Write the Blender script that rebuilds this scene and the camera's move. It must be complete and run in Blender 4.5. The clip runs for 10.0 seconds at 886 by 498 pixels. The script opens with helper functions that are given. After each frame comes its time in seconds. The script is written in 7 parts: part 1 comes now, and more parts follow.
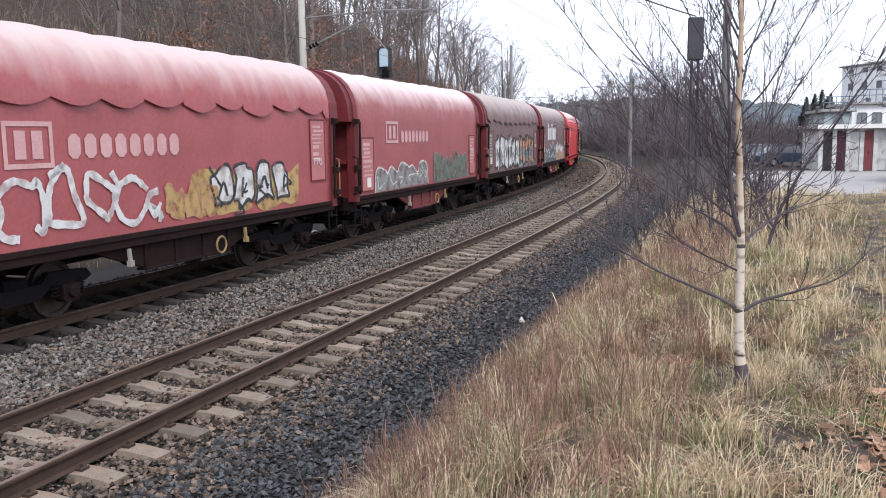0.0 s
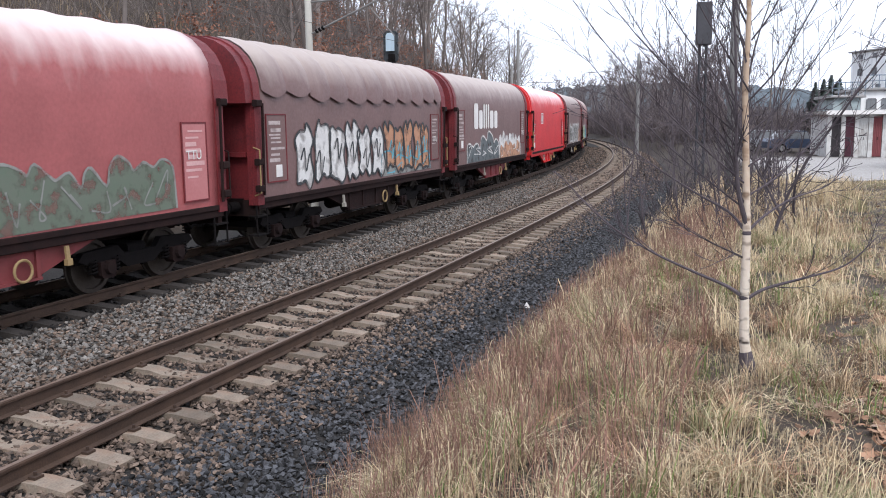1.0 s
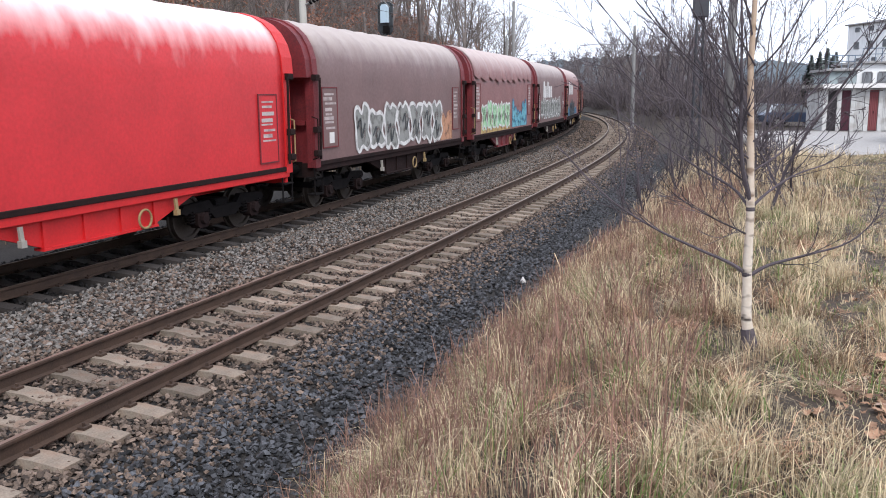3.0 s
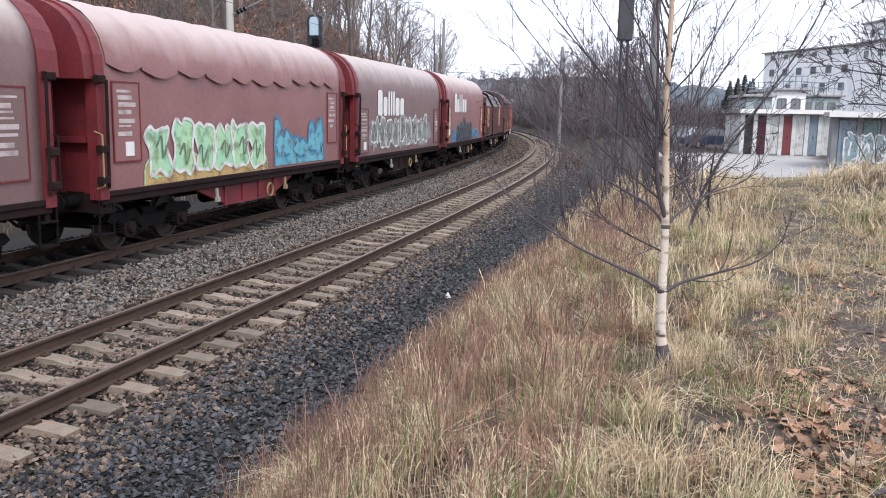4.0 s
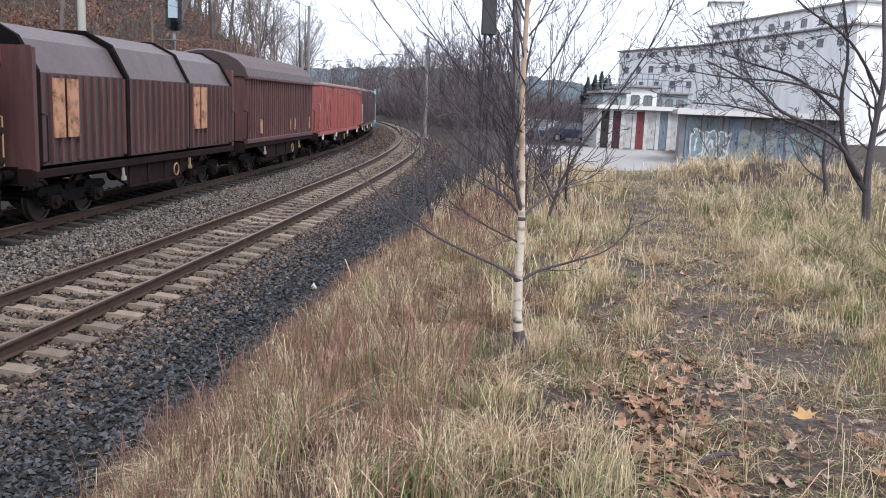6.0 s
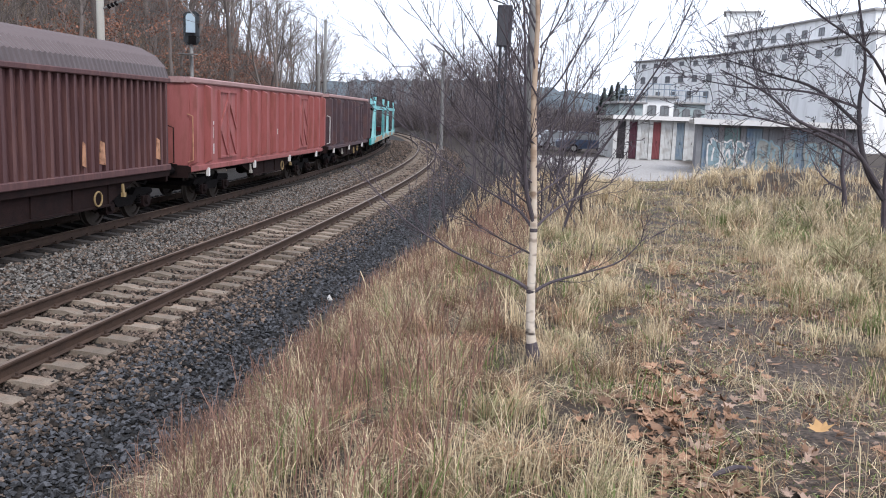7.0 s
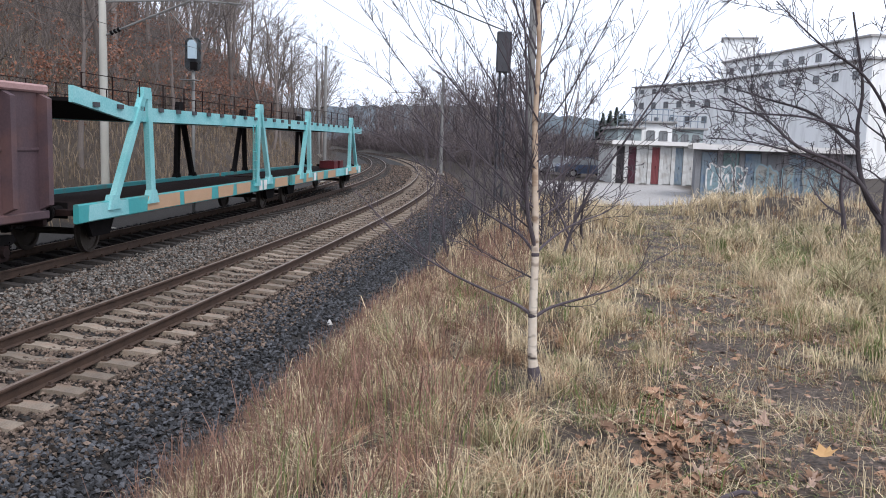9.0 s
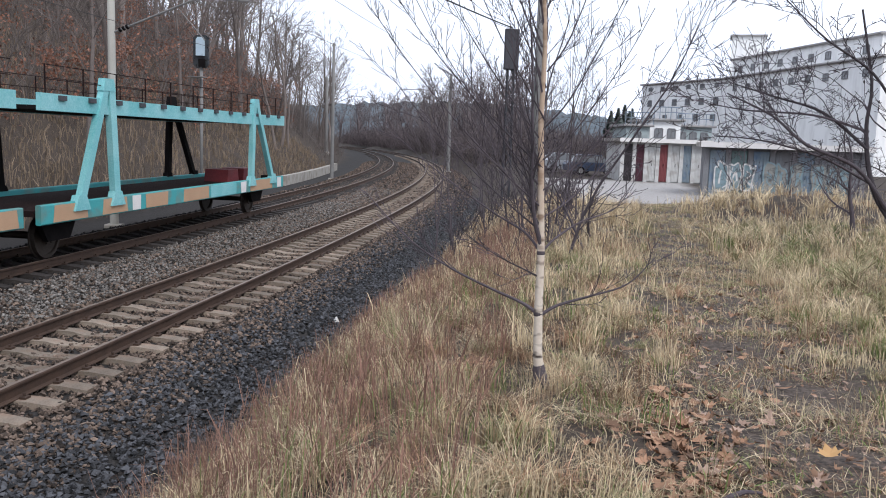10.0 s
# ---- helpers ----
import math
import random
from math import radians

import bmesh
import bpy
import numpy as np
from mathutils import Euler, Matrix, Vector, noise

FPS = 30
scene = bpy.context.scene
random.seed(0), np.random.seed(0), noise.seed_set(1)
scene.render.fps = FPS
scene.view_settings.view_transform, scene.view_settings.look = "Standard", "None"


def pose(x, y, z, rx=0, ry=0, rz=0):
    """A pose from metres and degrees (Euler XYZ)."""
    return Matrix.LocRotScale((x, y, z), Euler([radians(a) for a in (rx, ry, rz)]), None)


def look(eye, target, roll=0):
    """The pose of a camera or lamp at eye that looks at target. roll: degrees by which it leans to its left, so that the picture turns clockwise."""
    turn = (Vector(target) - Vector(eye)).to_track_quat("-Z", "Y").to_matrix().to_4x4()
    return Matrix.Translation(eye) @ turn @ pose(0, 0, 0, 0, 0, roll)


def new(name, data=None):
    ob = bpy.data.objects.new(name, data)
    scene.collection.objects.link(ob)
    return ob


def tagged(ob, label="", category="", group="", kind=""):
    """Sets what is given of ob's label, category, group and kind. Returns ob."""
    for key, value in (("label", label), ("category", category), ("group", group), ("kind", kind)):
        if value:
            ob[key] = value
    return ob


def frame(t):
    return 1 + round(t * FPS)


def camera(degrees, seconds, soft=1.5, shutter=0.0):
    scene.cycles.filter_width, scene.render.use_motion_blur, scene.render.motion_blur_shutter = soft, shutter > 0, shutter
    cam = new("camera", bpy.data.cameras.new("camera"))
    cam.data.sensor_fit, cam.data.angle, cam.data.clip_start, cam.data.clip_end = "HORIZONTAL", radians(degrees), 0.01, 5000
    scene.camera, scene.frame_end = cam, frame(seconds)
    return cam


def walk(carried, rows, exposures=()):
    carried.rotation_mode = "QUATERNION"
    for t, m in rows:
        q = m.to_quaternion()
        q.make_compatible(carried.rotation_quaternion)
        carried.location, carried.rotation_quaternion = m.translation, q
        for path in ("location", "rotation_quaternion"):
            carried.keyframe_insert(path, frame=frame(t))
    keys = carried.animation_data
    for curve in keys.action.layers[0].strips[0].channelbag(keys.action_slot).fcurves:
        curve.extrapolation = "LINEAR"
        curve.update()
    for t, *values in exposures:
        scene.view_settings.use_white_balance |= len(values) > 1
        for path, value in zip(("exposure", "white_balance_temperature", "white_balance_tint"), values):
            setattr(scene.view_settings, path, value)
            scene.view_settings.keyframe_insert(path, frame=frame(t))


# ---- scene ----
cam = camera(55.0, 10.0, soft=1.0)
EYE = 2.9


def hold(t, x, y, z, yaw, pitch, roll):
    """A row of the hand-held camera, which sways about its stand."""
    return t, pose(x, y, EYE + z, 90 + pitch, 0, yaw) @ pose(0, 0, 0, 0, 0, roll)


walk(cam, [
    hold(0, -0.059, 0.004, -0.028, 12.213, -7.502, -0.808),
    hold(0.5, -0.052, 0.021, -0.022, 12.408, -8.15, -1.191),
    hold(1, -0.05, 0.02, -0.026, 12.643, -8.487, -0.676),
    hold(1.5, -0.068, 0.052, -0.033, 10.815, -8.368, -0.408),
    hold(2, -0.083, 0.087, -0.023, 13.367, -8.195, -3.107),
    hold(2.5, -0.102, 0.045, -0.024, 12.962, -10.045, -1.128),
    hold(3.8, -0.067, 0.154, -0.013, 10.477, -10.348, -0.459),
    hold(4, -0.052, 0.141, -0.038, 7.379, -9.228, 0.974),
    hold(4.5, -0.05, 0.03, -0.01, 1.118, -11.549, 0.813),
    hold(5, -0.05, -0.018, -0.01, -2.214, -9.791, 3.21),
    hold(5.5, -0.046, -0.007, -0.008, -2.297, -9.841, 2.746),
    hold(7, 0.004, 0.014, -0.005, -0.517, -8.928, 1.906),
    hold(7.5, 0, 0.008, -0.003, -0.573, -8.725, 2.256),
    hold(8, -0.001, 0.004, -0.003, -0.612, -8.171, 2.581),
    hold(8.5, -0.01, -0.002, -0.002, -0.857, -7.785, 2.433),
    hold(9, -0.012, -0.001, -0.005, -0.497, -7.272, 1.904),
    hold(9.5, -0.007, -0.005, -0.008, -0.349, -8.25, 2.123),
    hold(10, 0, -0, 0, 0, -7.47, 2),
], exposures=[(0, 0.2), (2.5, 0.24), (4, 0.34), (5.5, 0.17), (7.5, 0.17), (9, 0.03), (10, -0.06)])

# ---- sky and light: a bright overcast winter day ----
world = bpy.data.worlds.new("overcast_sky")
scene.world = world
world.use_nodes = True
wn, wl = world.node_tree.nodes, world.node_tree.links
wn.clear()
sky = wn.new("ShaderNodeTexSky")
sky.sky_type, sky.sun_disc = "NISHITA", False
sky.sun_elevation, sky.sun_rotation = radians(55), radians(120)
sky.air_density, sky.dust_density, sky.ozone_density = 1.0, 6.0, 1.0
cloud = wn.new("ShaderNodeMix")
cloud.data_type = "RGBA"
cloud.inputs[0].default_value = 0.86
cloud.inputs[7].default_value = (8.8, 9.5, 11.2, 1)
back = wn.new("ShaderNodeBackground")
back.inputs[1].default_value = 0.15
wout = wn.new("ShaderNodeOutputWorld")
wl.new(sky.outputs[0], cloud.inputs[6])
wl.new(cloud.outputs[2], back.inputs[0])
wl.new(back.outputs[0], wout.inputs[0])
sun = new("sun", bpy.data.lights.new("sun", "SUN"))
sun.data.energy, sun.data.angle, sun.data.color = 1.5, radians(18), (1.0, 0.97, 0.94)
sun.matrix_basis = look((16, -30, 46), (0, 10, 0))


# ---- materials ----
def mat(name, colour, rough=0.8, metal=0.0, other=None, scale=3.0, fine=40.0, amount=0.5, bump=0.15, bump_size=60.0,
        stain=None, stain_amount=0.0, stain_scale=1.2, streak=(1, 1, 1), vary=0.0, spec=0.4, worn=0.0):
    """A worn surface: two colours mixed by coarse and fine noise, stains with a shape of their own, and fine relief."""
    m = bpy.data.materials.new(name)
    m.use_nodes = True
    n, l = m.node_tree.nodes, m.node_tree.links
    b = n["Principled BSDF"]
    b.inputs["Metallic"].default_value = metal
    b.inputs["Specular IOR Level"].default_value = spec
    tc = n.new("ShaderNodeTexCoord")
    mp = n.new("ShaderNodeMapping")
    mp.inputs["Scale"].default_value = streak
    l.new(tc.outputs["Object"], mp.inputs[0])

    def tex(s, detail=5.0):
        t = n.new("ShaderNodeTexNoise")
        t.inputs["Scale"].default_value, t.inputs["Detail"].default_value = s, detail
        l.new(mp.outputs[0], t.inputs["Vector"])
        return t.outputs["Fac"]

    def math_node(op, a, c):
        t = n.new("ShaderNodeMath")
        t.operation = op
        for i, q in enumerate((a, c)):
            if isinstance(q, (int, float)):
                t.inputs[i].default_value = q
            else:
                l.new(q, t.inputs[i])
        return t.outputs[0]

    def spread(fac, lo, hi):
        t = n.new("ShaderNodeMapRange")
        t.inputs[1].default_value, t.inputs[2].default_value = lo, hi
        l.new(fac, t.inputs[0])
        return t.outputs[0]

    def mix(fac, a, c):
        t = n.new("ShaderNodeMix")
        t.data_type = "RGBA"
        for i, q in ((0, fac), (6, a), (7, c)):
            if isinstance(q, (int, float)):
                t.inputs[i].default_value = q
            elif isinstance(q, tuple):
                t.inputs[i].default_value = (*q, 1)
            else:
                l.new(q, t.inputs[i])
        return t.outputs[2]

    other = other or tuple(c * 0.55 for c in colour)
    fac = math_node("ADD", math_node("MULTIPLY", spread(tex(scale), 0.3, 0.7), 0.55), math_node("MULTIPLY", spread(tex(fine), 0.3, 0.7), 0.45))
    col = mix(math_node("MULTIPLY", fac, amount), colour, other)
    if stain:
        col = mix(math_node("MULTIPLY", spread(tex(stain_scale, 8.0), 0.48, 0.62), stain_amount), col, stain)
    if vary:
        info = n.new("ShaderNodeNewGeometry")
        ob = n.new("ShaderNodeObjectInfo")
        r = math_node("FRACT", math_node("ADD", info.outputs["Random Per Island"], ob.outputs["Random"]), 0)
        hsv = n.new("ShaderNodeHueSaturation")
        l.new(math_node("ADD", math_node("MULTIPLY", r, 2 * vary), 1.0 - vary), hsv.inputs["Value"])
        l.new(col, hsv.inputs["Color"])
        col = hsv.outputs[0]
    l.new(col, b.inputs["Base Color"])
    l.new(math_node("ADD", math_node("MULTIPLY", tex(fine * 0.5), 0.25), rough - 0.12), b.inputs["Roughness"])
    if worn:
        # thin paint: flecked through to what lies beneath
        l.new(math_node("ADD", math_node("MULTIPLY", spread(tex(3.5, 10.0), 0.36, 0.52), worn), 1.0 - worn), b.inputs["Alpha"])
    if bump:
        bp = n.new("ShaderNodeBump")
        bp.inputs["Strength"].default_value, bp.inputs["Distance"].default_value = bump, 0.02
        l.new(tex(bump_size, 4.0), bp.inputs["Height"])
        l.new(bp.outputs[0], b.inputs["Normal"])
    return m


def tarpaulin(name, colour, dust_gloss, dusty=0.75):
    """Coated hood cloth: weathered paint, rain streaks down the sides, and a pale tone painted on what faces up, for
    dust and sky gloss.
    """
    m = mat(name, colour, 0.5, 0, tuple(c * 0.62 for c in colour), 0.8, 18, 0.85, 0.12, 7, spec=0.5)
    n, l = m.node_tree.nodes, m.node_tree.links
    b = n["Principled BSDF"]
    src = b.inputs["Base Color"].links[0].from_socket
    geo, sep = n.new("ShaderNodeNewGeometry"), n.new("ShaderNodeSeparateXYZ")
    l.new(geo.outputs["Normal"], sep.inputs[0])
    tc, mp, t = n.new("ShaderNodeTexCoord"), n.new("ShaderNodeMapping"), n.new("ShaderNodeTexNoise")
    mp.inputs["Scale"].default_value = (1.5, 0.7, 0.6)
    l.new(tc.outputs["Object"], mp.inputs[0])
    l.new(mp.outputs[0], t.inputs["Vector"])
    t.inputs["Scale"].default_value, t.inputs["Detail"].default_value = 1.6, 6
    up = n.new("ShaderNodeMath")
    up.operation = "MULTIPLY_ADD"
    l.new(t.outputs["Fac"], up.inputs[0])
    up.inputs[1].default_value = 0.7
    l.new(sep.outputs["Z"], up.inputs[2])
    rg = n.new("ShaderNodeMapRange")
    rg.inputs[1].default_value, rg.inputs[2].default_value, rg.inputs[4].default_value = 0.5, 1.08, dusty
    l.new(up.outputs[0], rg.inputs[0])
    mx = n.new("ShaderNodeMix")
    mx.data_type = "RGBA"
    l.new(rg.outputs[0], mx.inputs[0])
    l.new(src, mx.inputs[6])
    mx.inputs[7].default_value = (*dust_gloss, 1)
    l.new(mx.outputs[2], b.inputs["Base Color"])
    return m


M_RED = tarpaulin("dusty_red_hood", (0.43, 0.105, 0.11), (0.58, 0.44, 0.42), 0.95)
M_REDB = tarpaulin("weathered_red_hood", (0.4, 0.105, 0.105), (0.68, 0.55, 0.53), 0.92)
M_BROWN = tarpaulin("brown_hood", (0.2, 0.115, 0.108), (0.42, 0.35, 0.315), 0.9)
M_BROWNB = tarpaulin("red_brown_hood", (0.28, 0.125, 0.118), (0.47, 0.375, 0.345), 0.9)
# this hood is clean: its near-white top colour is painted sky gloss
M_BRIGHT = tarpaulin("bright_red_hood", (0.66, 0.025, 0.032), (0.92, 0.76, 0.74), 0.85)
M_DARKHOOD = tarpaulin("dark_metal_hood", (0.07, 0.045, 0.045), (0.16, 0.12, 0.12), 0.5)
M_ENDRED = mat("dark_red_end_steel", (0.22, 0.025, 0.03), 0.6, 0, (0.04, 0.012, 0.015), 1.5, 25, 0.8)
M_ENDBRIGHT = mat("bright_red_steel", (0.66, 0.02, 0.022), 0.5, 0, (0.38, 0.015, 0.018), 1.5, 25, 0.6)
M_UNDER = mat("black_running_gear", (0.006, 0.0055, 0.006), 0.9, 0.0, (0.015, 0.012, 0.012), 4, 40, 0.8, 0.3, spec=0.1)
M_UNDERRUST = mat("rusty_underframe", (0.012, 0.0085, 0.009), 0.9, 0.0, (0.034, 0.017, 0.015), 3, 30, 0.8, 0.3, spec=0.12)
M_WHEEL = mat("wheel_steel", (0.09, 0.075, 0.065), 0.6, 0.6, (0.04, 0.03, 0.025), 5, 40, 0.7)
M_WHITE = mat("white_lettering", (0.78, 0.76, 0.74), 0.7, 0, (0.55, 0.52, 0.5), 3, 30, 0.6, 0)
M_CHALK = mat("chalky_small_writing", (0.56, 0.5, 0.48), 0.7, 0, (0.34, 0.25, 0.24), 5, 40, 0.8, 0, worn=0.35)
M_SPRAY = mat("white_spray_paint", (0.74, 0.73, 0.71), 0.7, 0, (0.5, 0.48, 0.47), 3, 30, 0.7, 0, worn=0.5)
M_YELLOW = mat("yellow_handle_paint", (0.34, 0.24, 0.11), 0.7, 0, (0.13, 0.08, 0.05), 4, 30, 0.5, 0)
M_GREY = mat("grey_spray_paint", (0.3, 0.3, 0.28), 0.6, 0, (0.18, 0.18, 0.17), 2, 25, 0.7, 0, worn=0.55)
M_SLATE = mat("slate_spray_paint", (0.13, 0.15, 0.155), 0.6, 0, (0.08, 0.095, 0.1), 2, 25, 0.7, 0, worn=0.4)
M_DKGREY = mat("dark_spray_paint", (0.045, 0.05, 0.055), 0.6, 0, None, 2, 25, 0.6, 0, worn=0.55)
M_GREEN = mat("dull_green_spray_paint", (0.12, 0.16, 0.115), 0.6, 0, (0.15, 0.16, 0.13), 1.5, 22, 0.8, 0, worn=0.55)
M_OCHRE = mat("ochre_spray_paint", (0.5, 0.36, 0.13), 0.6, 0, (0.4, 0.22, 0.12), 2, 25, 0.7, 0, worn=0.55)
M_TAN = mat("tan_spray_paint", (0.52, 0.28, 0.16), 0.6, 0, (0.4, 0.18, 0.12), 2, 25, 0.7, 0, worn=0.55)
M_CYAN = mat("cyan_spray_paint", (0.16, 0.42, 0.48), 0.6, 0, (0.06, 0.28, 0.4), 2, 25, 0.7, 0, worn=0.55)
M_MINT = mat("mint_spray_paint", (0.3, 0.62, 0.42), 0.6, 0, (0.5, 0.6, 0.3), 1.5, 20, 0.8, 0, worn=0.55)
M_BLUE = mat("blue_spray_paint", (0.06, 0.2, 0.34), 0.6, 0, (0.05, 0.13, 0.24), 1.5, 20, 0.7, 0, worn=0.55)
M_GONRED = mat("faded_red_gondola_paint", (0.37, 0.122, 0.118), 0.65, 0, (0.3, 0.09, 0.085), 1.2, 30, 0.8, 0.15, 12,
               (0.2, 0.07, 0.05), 0.5, 2.0, (2.5, 2.5, 0.5))
M_GONDARK = mat("rusty_dark_gondola_paint", (0.1, 0.062, 0.072), 0.65, 0, (0.05, 0.032, 0.038), 1.2, 30, 0.8, 0.2, 12,
                (0.17, 0.085, 0.07), 0.4, 1.3)
M_RIMDUST = mat("dusty_pink_rim_paint", (0.42, 0.27, 0.26), 0.8, 0, (0.25, 0.14, 0.13), 1.5, 30, 0.8, 0.15, 20)
M_SLAT = mat("maroon_ribbed_steel", (0.115, 0.052, 0.052), 0.65, 0, (0.065, 0.03, 0.032), 1.2, 30, 0.8, 0.15, 12,
             (0.19, 0.09, 0.075), 0.35, 2.0, (3, 3, 0.4))
M_TEAL = mat("teal_carrier_paint", (0.06, 0.38, 0.39), 0.5, 0, (0.04, 0.26, 0.28), 1.5, 30, 0.7, 0.1, 20,
             (0.2, 0.17, 0.12), 0.45, 2.2)
M_TEALPALE = mat("pale_teal_paint", (0.34, 0.62, 0.64), 0.55, 0, (0.08, 0.4, 0.42), 1.2, 30, 1.0, 0.1, 20)
M_TANPAINT = mat("tan_patch_paint", (0.5, 0.32, 0.2), 0.65, 0, (0.4, 0.25, 0.15), 2, 30, 0.7)
M_RAIL = mat("rusty_rail_steel", (0.085, 0.05, 0.034), 0.8, 0.1, (0.028, 0.018, 0.014), 4, 60, 0.8, 0.2)
M_RAILTOP = mat("worn_rail_head", (0.25, 0.19, 0.155), 0.5, 0.4, (0.13, 0.088, 0.065), 3, 60, 0.7, 0.05)
M_SLEEPER = mat("weathered_concrete_sleeper", (0.285, 0.235, 0.185), 0.9, 0, (0.085, 0.063, 0.048), 3, 50, 0.8, 0.4, 80,
                (0.2, 0.12, 0.08), 0.5, 4.0, vary=0.3)
M_STONE = mat("brown_grey_ballast", (0.175, 0.128, 0.1), 0.9, 0, (0.028, 0.02, 0.016), 6, 90, 0.8, 0.2, 90, vary=0.9)
M_STONEPALE = mat("pale_ballast", (0.22, 0.205, 0.19), 0.9, 0, (0.065, 0.056, 0.05), 6, 90, 0.8, 0.2, 90, vary=0.65)
M_STONEDARK = mat("dark_basalt_ballast", (0.072, 0.074, 0.082), 0.75, 0, (0.009, 0.009, 0.011), 6, 90, 0.8, 0.2, 90, vary=0.95)
# oily stones under the train, blackened further to paint in its shade
M_STONESHADE = mat("oily_shade_ballast", (0.018, 0.016, 0.016), 0.9, 0, (0.008, 0.007, 0.007), 6, 90, 0.8, 0.2, 90, vary=0.5)
M_CONCRETE = mat("grey_concrete", (0.42, 0.4, 0.36), 0.9, 0, (0.28, 0.25, 0.22), 1.5, 40, 0.8, 0.3, 60, (0.2, 0.18, 0.15), 0.5, 1.5)
M_MAST = mat("grey_mast_steel", (0.25, 0.25, 0.24), 0.7, 0.2, (0.14, 0.13, 0.13), 2, 40, 0.7)
M_MASTPALE = mat("pale_concrete_mast", (0.47, 0.46, 0.42), 0.9, 0, (0.34, 0.32, 0.28), 1.5, 40, 0.7)
M_DARKMAST = mat("dark_steel_mast", (0.075, 0.075, 0.085), 0.7, 0.2, None, 2, 40, 0.7)
M_WIRE = mat("dark_wire", (0.05, 0.05, 0.05), 0.6, 0.4, None, 3, 30, 0.4, 0)
M_WALL = mat("white_rendered_wall", (0.93, 0.93, 0.92), 0.9, 0, (0.87, 0.87, 0.87), 0.5, 8, 0.8, 0.2, 20, (0.6, 0.59, 0.58), 0.35, 0.5, (2, 2, 0.5))
M_ROOF = mat("grey_roofing", (0.4, 0.39, 0.38), 0.9, 0, (0.28, 0.27, 0.27), 0.8, 10, 0.7)
M_PANE = mat("dark_window_glass", (0.2, 0.21, 0.22), 0.15, 0, None, 2, 10, 0.4, 0, spec=0.8)
M_GARAGE = mat("grey_garage_wall", (0.24, 0.245, 0.255), 0.9, 0, (0.13, 0.13, 0.14), 1.2, 20, 0.8, 0.2, 30, (0.2, 0.18, 0.18), 0.5, 1.2)
M_BARK = mat("dark_twig_bark", (0.1, 0.082, 0.092), 0.9, 0, (0.038, 0.032, 0.036), 5, 50, 0.8, 0.3, vary=0.3)
M_BARKGREY = mat("grey_tree_bark", (0.15, 0.125, 0.11), 0.9, 0, (0.08, 0.062, 0.055), 3, 40, 0.8, 0.4, vary=0.3)
M_WOODDARK = mat("dark_purple_brown_bark", (0.17, 0.138, 0.138), 0.9, 0, (0.075, 0.06, 0.064), 2, 30, 0.8, 0.3, vary=0.35)
M_WOODFAR = mat("grey_brown_tree_bark", (0.2, 0.17, 0.155), 0.9, 0, (0.1, 0.08, 0.074), 2, 30, 0.8, 0.3, vary=0.35)
M_GRASS = mat("dry_straw_grass", (0.55, 0.4, 0.25), 0.85, 0, (0.22, 0.165, 0.1), 1.2, 20, 0.8, 0, vary=0.6)
M_GRASSPALE = mat("pale_straw_grass", (0.7, 0.57, 0.38), 0.85, 0, (0.4, 0.325, 0.21), 1.2, 20, 0.8, 0, vary=0.5)
M_GRASSRED = mat("reddish_dry_stalks", (0.31, 0.17, 0.125), 0.85, 0, (0.14, 0.09, 0.072), 1.2, 20, 0.8, 0, vary=0.4)
M_GRASSGREEN = mat("green_grass_tuft", (0.11, 0.17, 0.045), 0.8, 0, (0.22, 0.23, 0.09), 1.2, 20, 0.7, 0, vary=0.4)
M_LEAF = mat("brown_dead_maple_leaf", (0.2, 0.105, 0.06), 0.8, 0, (0.3, 0.19, 0.125), 3, 40, 0.8, 0.1, vary=0.6)
M_LEAFYEL = mat("yellow_brown_leaf", (0.42, 0.26, 0.11), 0.7, 0, (0.36, 0.2, 0.09), 6, 40, 0.7, 0.1, vary=0.2)
M_GRASSSLOPE = mat("brown_slope_grass", (0.27, 0.205, 0.145), 0.9, 0, (0.12, 0.088, 0.06), 0.6, 10, 0.8, 0, vary=0.4)
M_LEAFPALE = mat("pale_dead_leaf", (0.36, 0.26, 0.2), 0.8, 0, (0.24, 0.15, 0.11), 5, 40, 0.8, 0.1, vary=0.3)
M_GRASSBROWN = mat("brown_matted_grass", (0.23, 0.135, 0.08), 0.9, 0, (0.14, 0.095, 0.065), 1.2, 20, 0.8, 0, vary=0.4)
M_BEECH = mat("rust_coloured_leaves", (0.28, 0.13, 0.085), 0.8, 0, (0.19, 0.09, 0.06), 2, 20, 0.7, 0, vary=0.4)
M_GRASSOLIVE = mat("olive_fading_grass", (0.27, 0.255, 0.125), 0.85, 0, (0.37, 0.33, 0.2), 1.2, 20, 0.8, 0, vary=0.35)
M_GRASSPINK = mat("pinkish_dry_grass", (0.58, 0.36, 0.23), 0.85, 0, (0.33, 0.19, 0.12), 1.2, 20, 0.8, 0, vary=0.35)
# far-track sleepers: oily, and darkened to carry the train's shade in their colour
M_SLEEPERSHADE = mat("oily_shade_sleeper", (0.05, 0.042, 0.038), 0.9, 0, (0.02, 0.017, 0.016), 3, 50, 0.8, 0.4, 80, vary=0.2)
M_GARAGEART = mat("weathered_teal_paint", (0.19, 0.29, 0.32), 0.8, 0, (0.26, 0.33, 0.36), 1.5, 16, 0.9, 0.1, 20, worn=0.3)
M_FADEDPINK = mat("faded_white_lettering", (0.66, 0.42, 0.41), 0.7, 0, (0.5, 0.22, 0.22), 3, 25, 0.7, 0)
